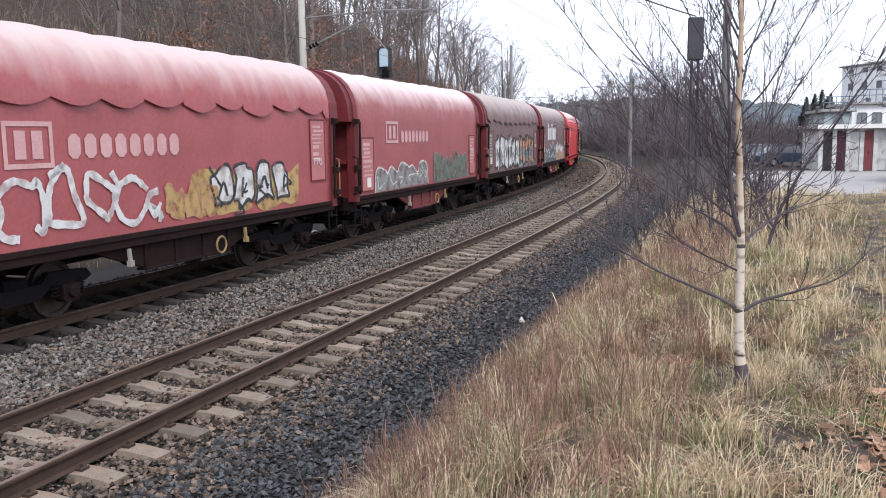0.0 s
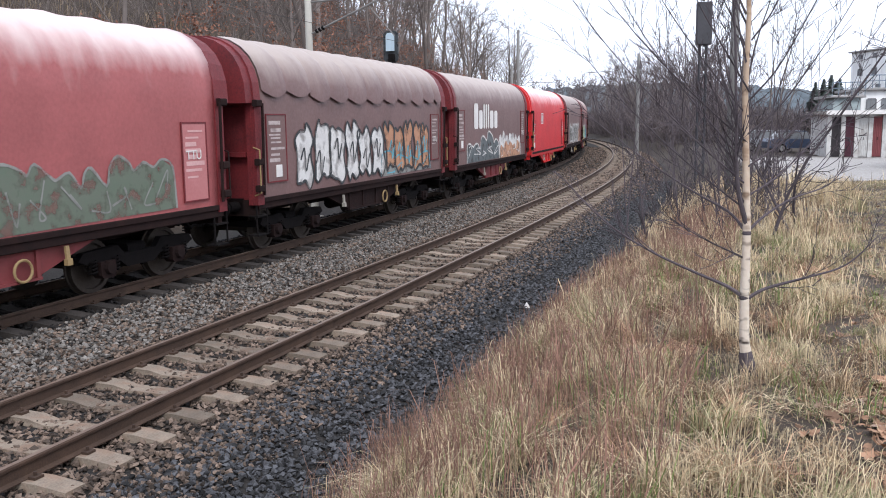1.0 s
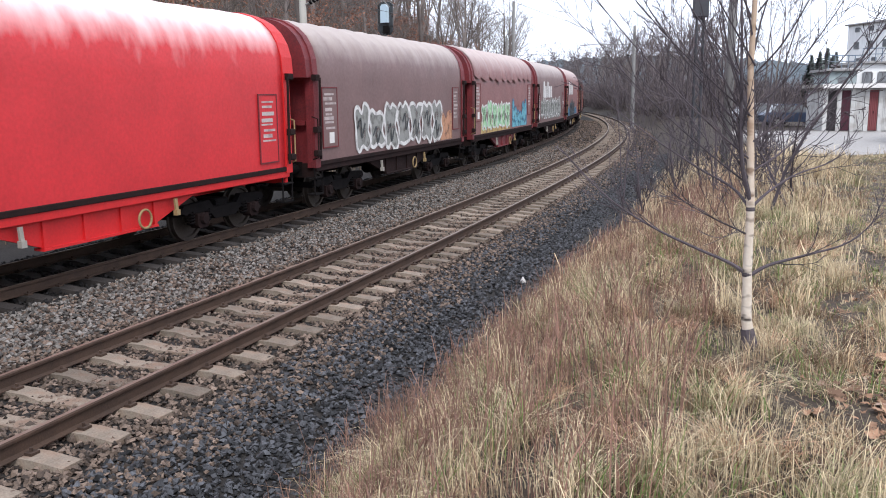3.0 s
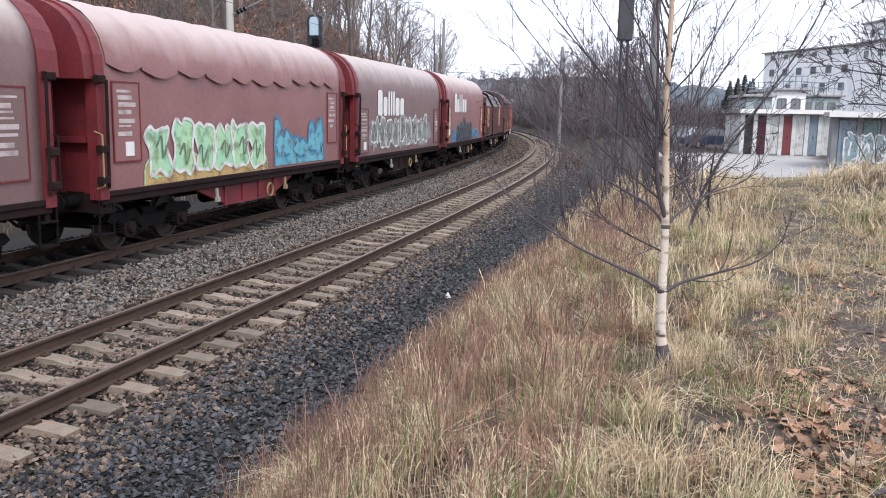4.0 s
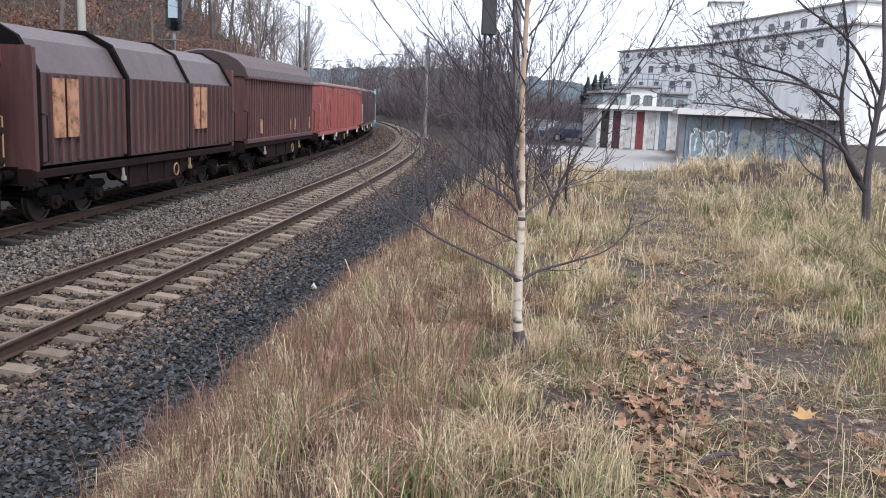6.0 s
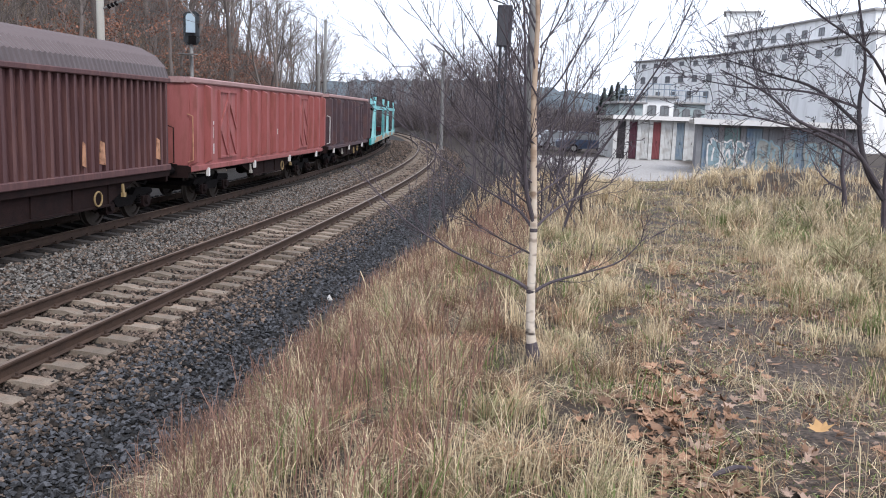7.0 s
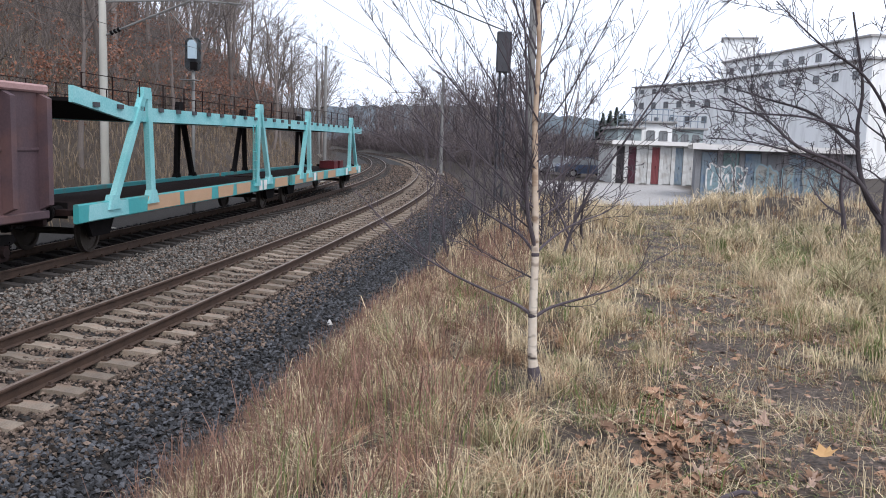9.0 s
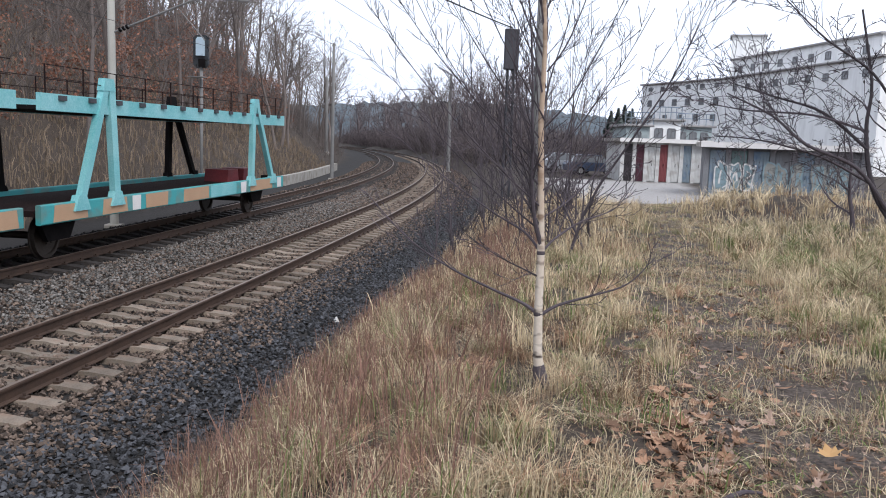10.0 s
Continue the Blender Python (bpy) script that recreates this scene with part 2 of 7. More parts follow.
M_PINKPLATE = mat("faded_pink_plate", (0.5, 0.2, 0.2), 0.7, 0, (0.4, 0.13, 0.13), 2, 20, 0.7, 0)



# ---- mesh building ----
class Shape:
    """Vertices and faces of one mesh, gathered piece by piece."""

    def __init__(self):
        self.v, self.f = [], []

    def add(self, verts, faces):
        k = len(self.v)
        self.v.extend(verts)
        self.f.extend(tuple(i + k for i in f) for f in faces)
        return self

    def box(self, x0, x1, y0, y1, z0, z1, chamfer=0.0):
        """A box, with its long upper and lower edges chamfered."""
        if chamfer:
            c = chamfer
            ring = [(y0 + c, z0), (y1 - c, z0), (y1, z0 + c), (y1, z1 - c), (y1 - c, z1), (y0 + c, z1), (y0, z1 - c), (y0, z0 + c)]
            return self.prism(ring, x0, x1)
        p = [(x, y, z) for x in (x0, x1) for y in (y0, y1) for z in (z0, z1)]
        return self.add(p, [(0, 1, 3, 2), (4, 6, 7, 5), (0, 4, 5, 1), (2, 3, 7, 6), (0, 2, 6, 4), (1, 5, 7, 3)])

    def prism(self, ring, x0, x1):
        """A ring of (y, z) drawn out along x."""
        n = len(ring)
        return self.add([(x0, *p) for p in ring] + [(x1, *p) for p in ring],
                        [tuple(range(n - 1, -1, -1)), tuple(range(n, 2 * n))] + [(i, (i + 1) % n, n + (i + 1) % n, n + i) for i in range(n)])

    def slab(self, ring, y0, y1):
        """A ring of (x, z) drawn out along y."""
        n = len(ring)
        return self.add([(p[0], y0, p[1]) for p in ring] + [(p[0], y1, p[1]) for p in ring],
                        [tuple(range(n)), tuple(range(2 * n - 1, n - 1, -1))] + [(i, n + i, n + (i + 1) % n, (i + 1) % n) for i in range(n)])

    def tube(self, points, radii, n=8, cap=True):
        """A round tube along points, of the given radii."""
        pts = [Vector(p) for p in points]
        if isinstance(radii, (int, float)):
            radii = [radii] * len(pts)
        verts, side = [], None
        for i, p in enumerate(pts):
            way = (pts[min(i + 1, len(pts) - 1)] - pts[max(i - 1, 0)]).normalized()
            if side is None:
                side = way.orthogonal().normalized()
            side = (side - way * side.dot(way)).normalized()
            up = way.cross(side)
            verts += [tuple(p + (side * math.cos(a) + up * math.sin(a)) * radii[i]) for a in (2 * math.pi * j / n for j in range(n))]
        faces = [(i * n + j, i * n + (j + 1) % n, (i + 1) * n + (j + 1) % n, (i + 1) * n + j) for i in range(len(pts) - 1) for j in range(n)]
        if cap:
            faces += [tuple(range(n - 1, -1, -1)), tuple(range((len(pts) - 1) * n, len(pts) * n))]
        return self.add(verts, faces)

    def beam(self, p, q, w, h):
        """A square bar from p to q."""
        p, q = Vector(p), Vector(q)
        way = (q - p).normalized()
        side = way.cross(Vector((0, 0, 1)))
        side = side.normalized() if side.length > 1e-3 else Vector((1, 0, 0))
        up = side.cross(way)
        c = [a * side * w / 2 + b * up * h / 2 for a, b in ((-1, -1), (1, -1), (1, 1), (-1, 1))]
        return self.add([tuple(p + o) for o in c] + [tuple(q + o) for o in c],
                        [(3, 2, 1, 0), (4, 5, 6, 7)] + [(i, (i + 1) % 4, 4 + (i + 1) % 4, 4 + i) for i in range(4)])

    def mesh(self, name, *materials, smooth=False):
        m = bpy.data.meshes.new(name)
        m.from_pydata(self.v, [], self.f)
        for q in materials:
            m.materials.append(q)
        if smooth:
            m.polygons.foreach_set("use_smooth", [True] * len(m.polygons))
        m.update()
        return m


def part(name, shape, material, parent=None, label="", smooth=False, at=None):
    """Links a shape, or a mesh already made, as one object under its thing."""
    data = shape.mesh(name, material, smooth=smooth) if isinstance(shape, Shape) else shape
    ob = new(name, data)
    if parent:
        ob.parent = parent
    if at is not None:
        ob.matrix_basis = at
    return tagged(ob, label)


def thing(name, label, category, group="", kind="", at=None):
    ob = new(name)
    ob.empty_display_size = 0.3
    if at is not None:
        ob.matrix_basis = at
    return tagged(ob, label, category, group, kind)


# ---- the line of the tracks ----
SPACING, RISE = 4.58, 0.10
LS = np.arange(-260, 330, 0.25)
bend = np.where(LS < 0, 0.0015, 0.0015 + 0.0017 * np.clip(LS / 45, 0, 1) - 0.0009 * np.clip((LS - 45) / 45, 0, 1))
turn = np.cumsum(bend) * 0.25
LI = int(np.argmin(abs(LS)))
LT = 0.1422 - (turn - turn[LI])
LX, LY = np.cumsum(np.sin(LT)) * 0.25, np.cumsum(np.cos(LT)) * 0.25
LX, LY = LX - LX[LI] - 5.4051, LY - LY[LI] + 10.0


def on_track(s, o=0.0, z=0.0):
    """The point s metres along the near track, o metres to its left."""
    x, y, th = np.interp(s, LS, LX), np.interp(s, LS, LY), np.interp(s, LS, LT)
    return Vector((float(x - o * np.cos(th)), float(y + o * np.sin(th)), z))


def heading(s):
    return float(np.interp(s, LS, LT))


FX, FY = LX - SPACING * np.cos(LT), LY + SPACING * np.sin(LT)
FL = np.concatenate([[0], np.cumsum(np.hypot(np.diff(FX), np.diff(FY)))])
FL -= FL[LI]


def on_far(length):
    return Vector((float(np.interp(length, FL, FX)), float(np.interp(length, FL, FY)), RISE))


def line_places(x, y):
    """How far along and how far left of the near track places lie."""
    x, y = np.ravel(x), np.ravel(y)
    s, o = np.empty(len(x)), np.empty(len(x))
    cx, cy, ct, cs = LX[::4], LY[::4], LT[::4], LS[::4]
    for k in range(0, len(x), 4000):
        dx, dy = x[k:k + 4000, None] - cx, y[k:k + 4000, None] - cy
        i = np.argmin(dx * dx + dy * dy, axis=1)
        r = np.arange(len(i))
        dx, dy, th = dx[r, i], dy[r, i], ct[i]
        s[k:k + 4000] = cs[i] + dx * np.sin(th) + dy * np.cos(th)
        o[k:k + 4000] = -dx * np.cos(th) + dy * np.sin(th)
    return s, o


def smooth_noise(x, y, size, seed=0.0):
    return np.array([noise.noise((a / size + seed, b / size, seed)) for a, b in zip(x, y)])


def ground_height(x, y):
    """The lie of the land: ballast bed, ditch, grassy bank, yard, and the wooded slope across the line."""
    x, y = np.ravel(np.asarray(x, float)), np.ravel(np.asarray(y, float))
    s, o = line_places(x, y)
    z = np.interp(o, [-2.9, -1.9, -1.3, 1.9, SPACING - 1.9, SPACING + 1.9, SPACING + 2.9], [-0.62, -0.36, -0.25, -0.25, -0.17, -0.16, -0.5])
    top = np.interp(y, [-20, 4, 8, 16, 34, 60], [1.35, 1.32, 1.22, 0.95, 0.58, 0.5])
    foot = np.interp(y, [0, 10, 30], [3.0, 3.0, 3.1])
    bank = np.interp(-o - foot, [0, 0.4, 2.6, 3.4], [0, 0.12, 0.93, 1.0])
    z = np.where(o < -2.9, -0.62 + (top + 0.62) * bank, z)
    hill = np.clip(o - (SPACING + 5.0), 0, 80)
    z = np.where(o > SPACING + 2.9, -0.5 + np.minimum(hill * 0.72, 9 + hill * 0.3), z)
    rough = np.clip((-o - 3.0) / 2, 0, 1) + np.clip((o - SPACING - 5) / 4, 0, 1) * 3
    z = z + rough * (0.07 * smooth_noise(x, y, 1.7) + 0.05 * smooth_noise(x, y, 0.7, 5.0))
    # a low mound in front of the garages
    z = z + 0.75 * np.exp(-(((x - 11.2) / 3.0) ** 2 + ((y - 27) / 4.0) ** 2))
    return z


def height_at(x, y):
    return float(ground_height([x], [y])[0])


# ---- ground ----
def ground_material():
    m = mat("bank_soil", (0.06, 0.043, 0.03), 0.95, 0, (0.02, 0.015, 0.012), 1.3, 18, 0.9, 0.6, 25)
    n, l = m.node_tree.nodes, m.node_tree.links
    b = n["Principled BSDF"]
    soil = b.inputs["Base Color"].links[0].from_socket
    att = n.new("ShaderNodeAttribute")
    att.attribute_name = "cover"
    sep = n.new("ShaderNodeSeparateColor")
    l.new(att.outputs["Color"], sep.inputs[0])
    tex = n.new("ShaderNodeTexNoise")
    tex.inputs["Scale"].default_value, tex.inputs["Detail"].default_value = 30, 6
    tc = n.new("ShaderNodeTexCoord")
    l.new(tc.outputs["Object"], tex.inputs["Vector"])

    def ramp(a, c):
        r = n.new("ShaderNodeValToRGB")
        r.color_ramp.elements[0].color, r.color_ramp.elements[1].color = (*a, 1), (*c, 1)
        r.color_ramp.elements[0].position, r.color_ramp.elements[1].position = 0.35, 0.65
        l.new(tex.outputs["Fac"], r.inputs[0])
        return r.outputs[0]

    # the near-black red channel paints shade into stone gaps and under the train
    for channel, a, c in (("Red", (0.008, 0.007, 0.0065), (0.03, 0.026, 0.024)), ("Green", (0.022, 0.016, 0.013), (0.13, 0.1, 0.082)),
                          ("Blue", (0.22, 0.2, 0.185), (0.42, 0.41, 0.4))):
        mx = n.new("ShaderNodeMix")
        mx.data_type = "RGBA"
        l.new(sep.outputs[channel], mx.inputs[0])
        l.new(soil, mx.inputs[6])
        l.new(ramp(a, c), mx.inputs[7])
        soil = mx.outputs[2]
    l.new(soil, b.inputs["Base Color"])
    return m


def axis(fine0, fine1, step, far0, far1):
    mid = list(np.arange(fine0, fine1 + 1e-6, step))
    lo, hi, d = [], [], step
    q = fine0
    while q > far0:
        d *= 1.25
        q -= d
        lo.append(q)
    q, d = fine1, step
    while q < far1:
        d *= 1.25
        q += d
        hi.append(q)
    return np.array(lo[::-1] + mid + hi)


def build_ground():
    gx, gy = axis(-24, 14, 0.4, -900, 900), axis(-4, 60, 0.4, -900, 1500)
    X, Y = np.meshgrid(gx, gy)
    z = ground_height(X, Y)
    s, o = line_places(X, Y)
    x, y = X.ravel(), Y.ravel()
    nx, ny = len(gx), len(gy)
    faces = [(j * nx + i, j * nx + i + 1, (j + 1) * nx + i + 1, (j + 1) * nx + i) for j in range(ny - 1) for i in range(nx - 1)]
    m = bpy.data.meshes.new("ground")
    m.from_pydata(list(zip(x.tolist(), y.tolist(), z.tolist())), [], faces)
    m.materials.append(ground_material())
    m.polygons.foreach_set("use_smooth", [True] * len(m.polygons))
    cover = m.color_attributes.new("cover", "FLOAT_COLOR", "POINT")
    # reaches past the ballast to blacken ground where the train's shade lies
    bed = ((o > -3.0) & (o < SPACING + 5.2)).astype(float)
    trod = np.abs(x - np.interp(y, [0, 4, 7, 14, 23, 33], [1.9, 1.9, 2.5, 4.0, 6.2, 8.0]))
    litter = np.maximum(0.3 * np.clip((o - SPACING - 5.5) / 2, 0, 1), 0.7 * np.clip((1.1 - trod) / 0.6, 0, 1) * (y < 30) * (y > -5))
    yard = np.clip((y - 32.5) / 1.5, 0, 1) * np.clip((56 - y) / 2, 0, 1) * np.clip((x - 5.4) / 0.8, 0, 1) * np.clip((8 + 0.17 * (y - 10) - x) / 1.0, 0, 1)
    cover.data.foreach_set("color", np.stack([bed, litter, yard, np.ones_like(bed)], 1).astype(np.float32).ravel())
    tagged(new("ground", m), "dry winter bank, ballast bed and wooded slope", "ground", kind="structure")


build_ground()


# ---- tracks ----
def rail_ring():
    half = [(0.0, -0.172), (0.0625, -0.172), (0.0625, -0.162), (0.014, -0.145), (0.009, -0.05), (0.034, -0.036), (0.036, -0.012), (0.028, 0.0)]
    return [(-a, b) for a, b in half[1:][::-1]] + [(a, b) for a, b in half[1:]]


def sweep(ring, o, s0, s1, step, z):
    sh = Shape()
    stations = np.arange(s0, s1, step)
    n = len(ring)
    for s in stations:
        sh.v += [tuple(on_track(s, o - a, z + b)) for a, b in ring]
    for i in range(len(stations) - 1):
        sh.f += [(i * n + j, i * n + (j + 1) % n, (i + 1) * n + (j + 1) % n, (i + 1) * n + j) for j in range(n)]
    return sh


def sleeper_shape():
    sh = Shape()
    ring = [(-1.3, 0.0), (-1.3, -0.2), (1.3, -0.2), (1.3, 0.0), (0.95, 0.03), (0.45, 0.025), (0.25, -0.015), (-0.25, -0.015), (-0.45, 0.025), (-0.95, 0.03)]
    n = len(ring)
    verts = [(-0.15 if b < -0.1 else -0.115, a, b) for a, b in ring] + [(0.15 if b < -0.1 else 0.115, a, b) for a, b in ring]
    sh.add(verts, [tuple(range(n)), tuple(range(2 * n - 1, n - 1, -1))] + [(i, n + i, n + (i + 1) % n, (i + 1) % n) for i in range(n)])
    return sh


def clip_shape():
    sh = Shape()
    for y in (-0.7535, 0.7535):
        for side in (-1, 1):
            sh.box(-0.05, 0.05, y + side * 0.11 - 0.04, y + side * 0.11 + 0.04, 0.02, 0.055)
            sh.tube([(0, y + side * 0.1, 0.05), (0, y + side * 0.1, 0.09)], 0.018, 6)
    return sh


def build_track(name, o, z, label, paint):
    line = thing(name, label, "railway track", kind="structure")
    side = 0
    for off in (-0.7535, 0.7535):
        rail = part("rail", sweep(rail_ring(), o + off, -70, 300, 1.0, z), M_RAIL, line, "rust-brown steel rail")
        part("rail_head", sweep([(-0.024, -0.003), (-0.024, 0.002), (0.024, 0.002), (0.024, -0.003)], o + off, -70, 300, 1.0, z), M_RAILTOP, rail, "worn running surface")
    data, clip = sleeper_shape().mesh("sleeper", paint), clip_shape().mesh("rail_fastening", M_RAIL)
    for k in range(-22, 200):
        s = k * 0.63
        p = on_track(s, o, z - 0.2)
        place = Matrix.Translation(p) @ pose(0, 0, 0, 0, 0, 90 - math.degrees(heading(s)))
        sl = part("sleeper", data, None, line, at=place @ pose(0, 0, 0, random.uniform(-0.4, 0.4), random.uniform(-1, 1), random.uniform(-0.8, 0.8)))
        if s < 40:
            part("rail_fastening", clip, None, sl)
    return line


build_track("track_near", 0.0, 0.0, "single ballasted curve of rusty rails on concrete sleepers", M_SLEEPER)
build_track("track_far", SPACING, RISE, "second ballasted curve of rails under the freight train", M_SLEEPERSHADE)


# ---- ballast ----
def stones(name, material, label, spread, count, size, seed):
    """Broken stones, many-cornered and uneven, strewn over the bed."""
    rng = np.random.default_rng(seed)
    s, o = spread(rng, count)
    base = np.array([(1, 0, 0), (-1, 0, 0), (0, 1, 0), (0, -1, 0), (0, 0, 0.75), (0, 0, -0.75)])
    tri = np.array([(0, 2, 4), (2, 1, 4), (1, 3, 4), (3, 0, 4), (2, 0, 5), (1, 2, 5), (3, 1, 5), (0, 3, 5)])
    th = np.interp(s, LS, LT)
    x, y = np.interp(s, LS, LX) - o * np.cos(th), np.interp(s, LS, LY) + o * np.sin(th)
    z = ground_height(x, y)
    r = size * rng.uniform(0.5, 1.25, count)
    v = base[None] * rng.uniform(0.7, 1.15, (count, 6, 1)) + rng.normal(0, 0.16, (count, 6, 3))
    a, b = rng.uniform(0, 6.28, count), rng.uniform(-0.9, 0.9, count)
    ca, sa, cb, sb = np.cos(a), np.sin(a), np.cos(b), np.sin(b)
    vx, vz = v[..., 0] * cb[:, None] + v[..., 2] * sb[:, None], -v[..., 0] * sb[:, None] + v[..., 2] * cb[:, None]
    vx, vy = vx * ca[:, None] - v[..., 1] * sa[:, None], vx * sa[:, None] + v[..., 1] * ca[:, None]
    verts = np.stack([vx * r[:, None] + x[:, None], vy * r[:, None] + y[:, None], vz * r[:, None] + (z + r * rng.uniform(0.1, 0.95, count))[:, None]], -1).reshape(-1, 3)
    faces = (tri[None] + 6 * np.arange(count)[:, None, None]).reshape(-1, 3)
    m = bpy.data.meshes.new(name)
    m.from_pydata(verts.tolist(), [], faces.tolist())
    m.materials.append(material)
    tagged(new(name, m), label, "ballast", kind="stuff")


def far_more(rng, n, s0, s1):
    """Along the line, thicker where the line is near the stand."""
    return s0 + (s1 - s0) * rng.uniform(0, 1, n) ** 1.7


def near_bed(rng, n):
    return far_more(rng, n, -6, 34), rng.uniform(-1.9, 1.75, n)


def middle_bed(rng, n):
    return far_more(rng, n, -6, 40), rng.uniform(1.5, SPACING - 1.2, n)


def far_bed(rng, n):
    return far_more(rng, n, -4, 40), rng.uniform(SPACING - 1.4, SPACING + 2.8, n)


def shoulder(rng, n):
    return far_more(rng, n, -6, 40), -1.45 - 2.05 * rng.uniform(0, 1, n) ** 0.95


def wide_bed(rng, n):
    return rng.uniform(28, 90, n), rng.uniform(-2.9, SPACING + 2.8, n)


stones("ballast", M_STONE, "brownish broken ballast stones between the sleepers", near_bed, 34000, 0.036, 1)
stones("ballast", M_STONEPALE, "pale grey broken ballast stones between the tracks", middle_bed, 19000, 0.038, 2)
stones("ballast", M_STONE, "brownish broken ballast stones between the tracks", middle_bed, 14000, 0.037, 7)
stones("ballast", M_STONESHADE, "oily ballast stones with the train's shade painted into their black", far_bed, 14000, 0.045, 3)
stones("ballast", M_STONEDARK, "dark basalt ballast stones on the shoulder", shoulder, 32000, 0.037, 4)
def upper_shoulder(rng, n):
    return far_more(rng, n, -6, 40), rng.uniform(-2.25, -1.2, n)


stones("ballast", M_STONE, "brownish broken ballast stones at the sleeper ends", upper_shoulder, 8000, 0.036, 8)
stones("ballast", M_STONE, "brownish broken ballast stones round the curve", wide_bed, 18000, 0.06, 5)


# ---- the freight train ----
SPEED = 17.78
HALF_W, EAVE, CROWN = 1.42, 3.2, 4.58


def hood_ring(grow=0.0, floor=1.18, n=14):
    """Cross-section of a hood: upright sides and a round back."""
    w = HALF_W + grow
    ring = [(-w, floor), (-w, EAVE)]
    for i in range(1, n):
        a = math.pi * i / n
        c, q = math.cos(a), math.sin(a)
        ring.append((-w * math.copysign(abs(c) ** 0.8, c), EAVE + (CROWN + grow - EAVE) * q ** 0.8))
    return ring + [(w, EAVE), (w, floor)]


def hood_shape(x0, x1, wrinkle, seed):
    """Hood cloth over hoops: the ring drawn along x, sagging a little between hoops."""
    sh, rng = Shape(), random.Random(seed)
    ring = hood_ring()
    n, count = len(ring), int((x1 - x0) / 0.27)
    for i in range(count + 1):
        x = x0 + (x1 - x0) * i / count
        sag = abs(math.sin(math.pi * (x - x0) / 1.08))
        for y, z in ring:
            k = min(1.0, max(0.0, (z - 3.1) / 0.7))
            g = wrinkle * k * (0.045 * sag + 0.03 * noise.noise((x * 1.3, y, z * 1.5 + seed)))
            out = Vector((y, z - 2.6)).normalized()
            side = 0 if k > 0 else wrinkle * 0.004 * noise.noise((x * 0.9, z * 1.4, seed))
            sh.v.append((x, y + out.x * g + (side if y < 0 else 0), z + out.y * g))
    for i in range(count):
        sh.f += [(i * n + j, i * n + j + 1, (i + 1) * n + j + 1, (i + 1) * n + j) for j in range(n - 1)]
    sh.f += [tuple(range(n - 1, -1, -1)), tuple(range(count * n, count * n + n))]
    return sh


def flap_shape(x0, x1, rng):
    """One overlapping roof flap, its lower edge drooping in a bow."""
    sh, ring, cols = Shape(), hood_ring(0.05), 6
    low = rng.uniform(3.38, 3.52)
    for i in range(cols + 1):
        f = i / cols
        x = x0 + (x1 - x0) * f
        sink = 0.16 * math.sin(math.pi * f)
        pts = [(y, z) for y, z in ring if z > 3.6]
        pts = [(pts[0][0] - 0.012, low - sink)] + pts[:len(pts) // 2 + 1]
        bulge = 0.05 * math.sin(math.pi * f) ** 0.7
        sh.v += [(x, y - bulge * 0.8, z + bulge * 0.4) for y, z in pts]
    n = len(pts)
    for i in range(cols):
        sh.f += [(i * n + j, i * n + j + 1, (i + 1) * n + j + 1, (i + 1) * n + j) for j in range(n - 1)]
    return sh


def smooth_line(points, steps=6):
    p = [Vector(q) for q in points]
    p = [2 * p[0] - p[1]] + p + [2 * p[-1] - p[-2]]
    out = []
    for i in range(1, len(p) - 2):
        for k in range(steps):
            t = k / steps
            out.append(0.5 * (2 * p[i] + (p[i + 1] - p[i - 1]) * t + (2 * p[i - 1] - 5 * p[i] + 4 * p[i + 1] - p[i + 2]) * t * t
                              + (3 * p[i] - p[i - 1] - 3 * p[i + 1] + p[i + 2]) * t ** 3))
    return out + [p[-2]]


def ribbon(sh, points, width, y, rng):
    """A brushed line of paint on the side at y, points in (x, z)."""
    n = len(points)
    k = len(sh.v)
    for i, p in enumerate(points):
        way = points[min(i + 1, n - 1)] - points[max(i - 1, 0)]
        side = Vector((-way.y, way.x)).normalized() * width * rng.uniform(0.4, 0.62)
        for q in (p + side, p - side):
            sh.v.append((q.x, y, q.y))
    sh.f += [(k + 2 * i, k + 2 * i + 1, k + 2 * i + 3, k + 2 * i + 2) for i in range(n - 1)]


def blob(cx, cz, w, h, rng, n=11):
    pts = []
    for i in range(n):
        a = 2 * math.pi * (i + rng.uniform(-0.3, 0.3)) / n
        r = rng.uniform(0.62, 1.3)
        c, s = math.cos(a), math.sin(a)
        pts.append((cx + w * r * math.copysign(abs(c) ** 0.6, c), cz + h * r * math.copysign(abs(s) ** 0.6, s)))
    return pts


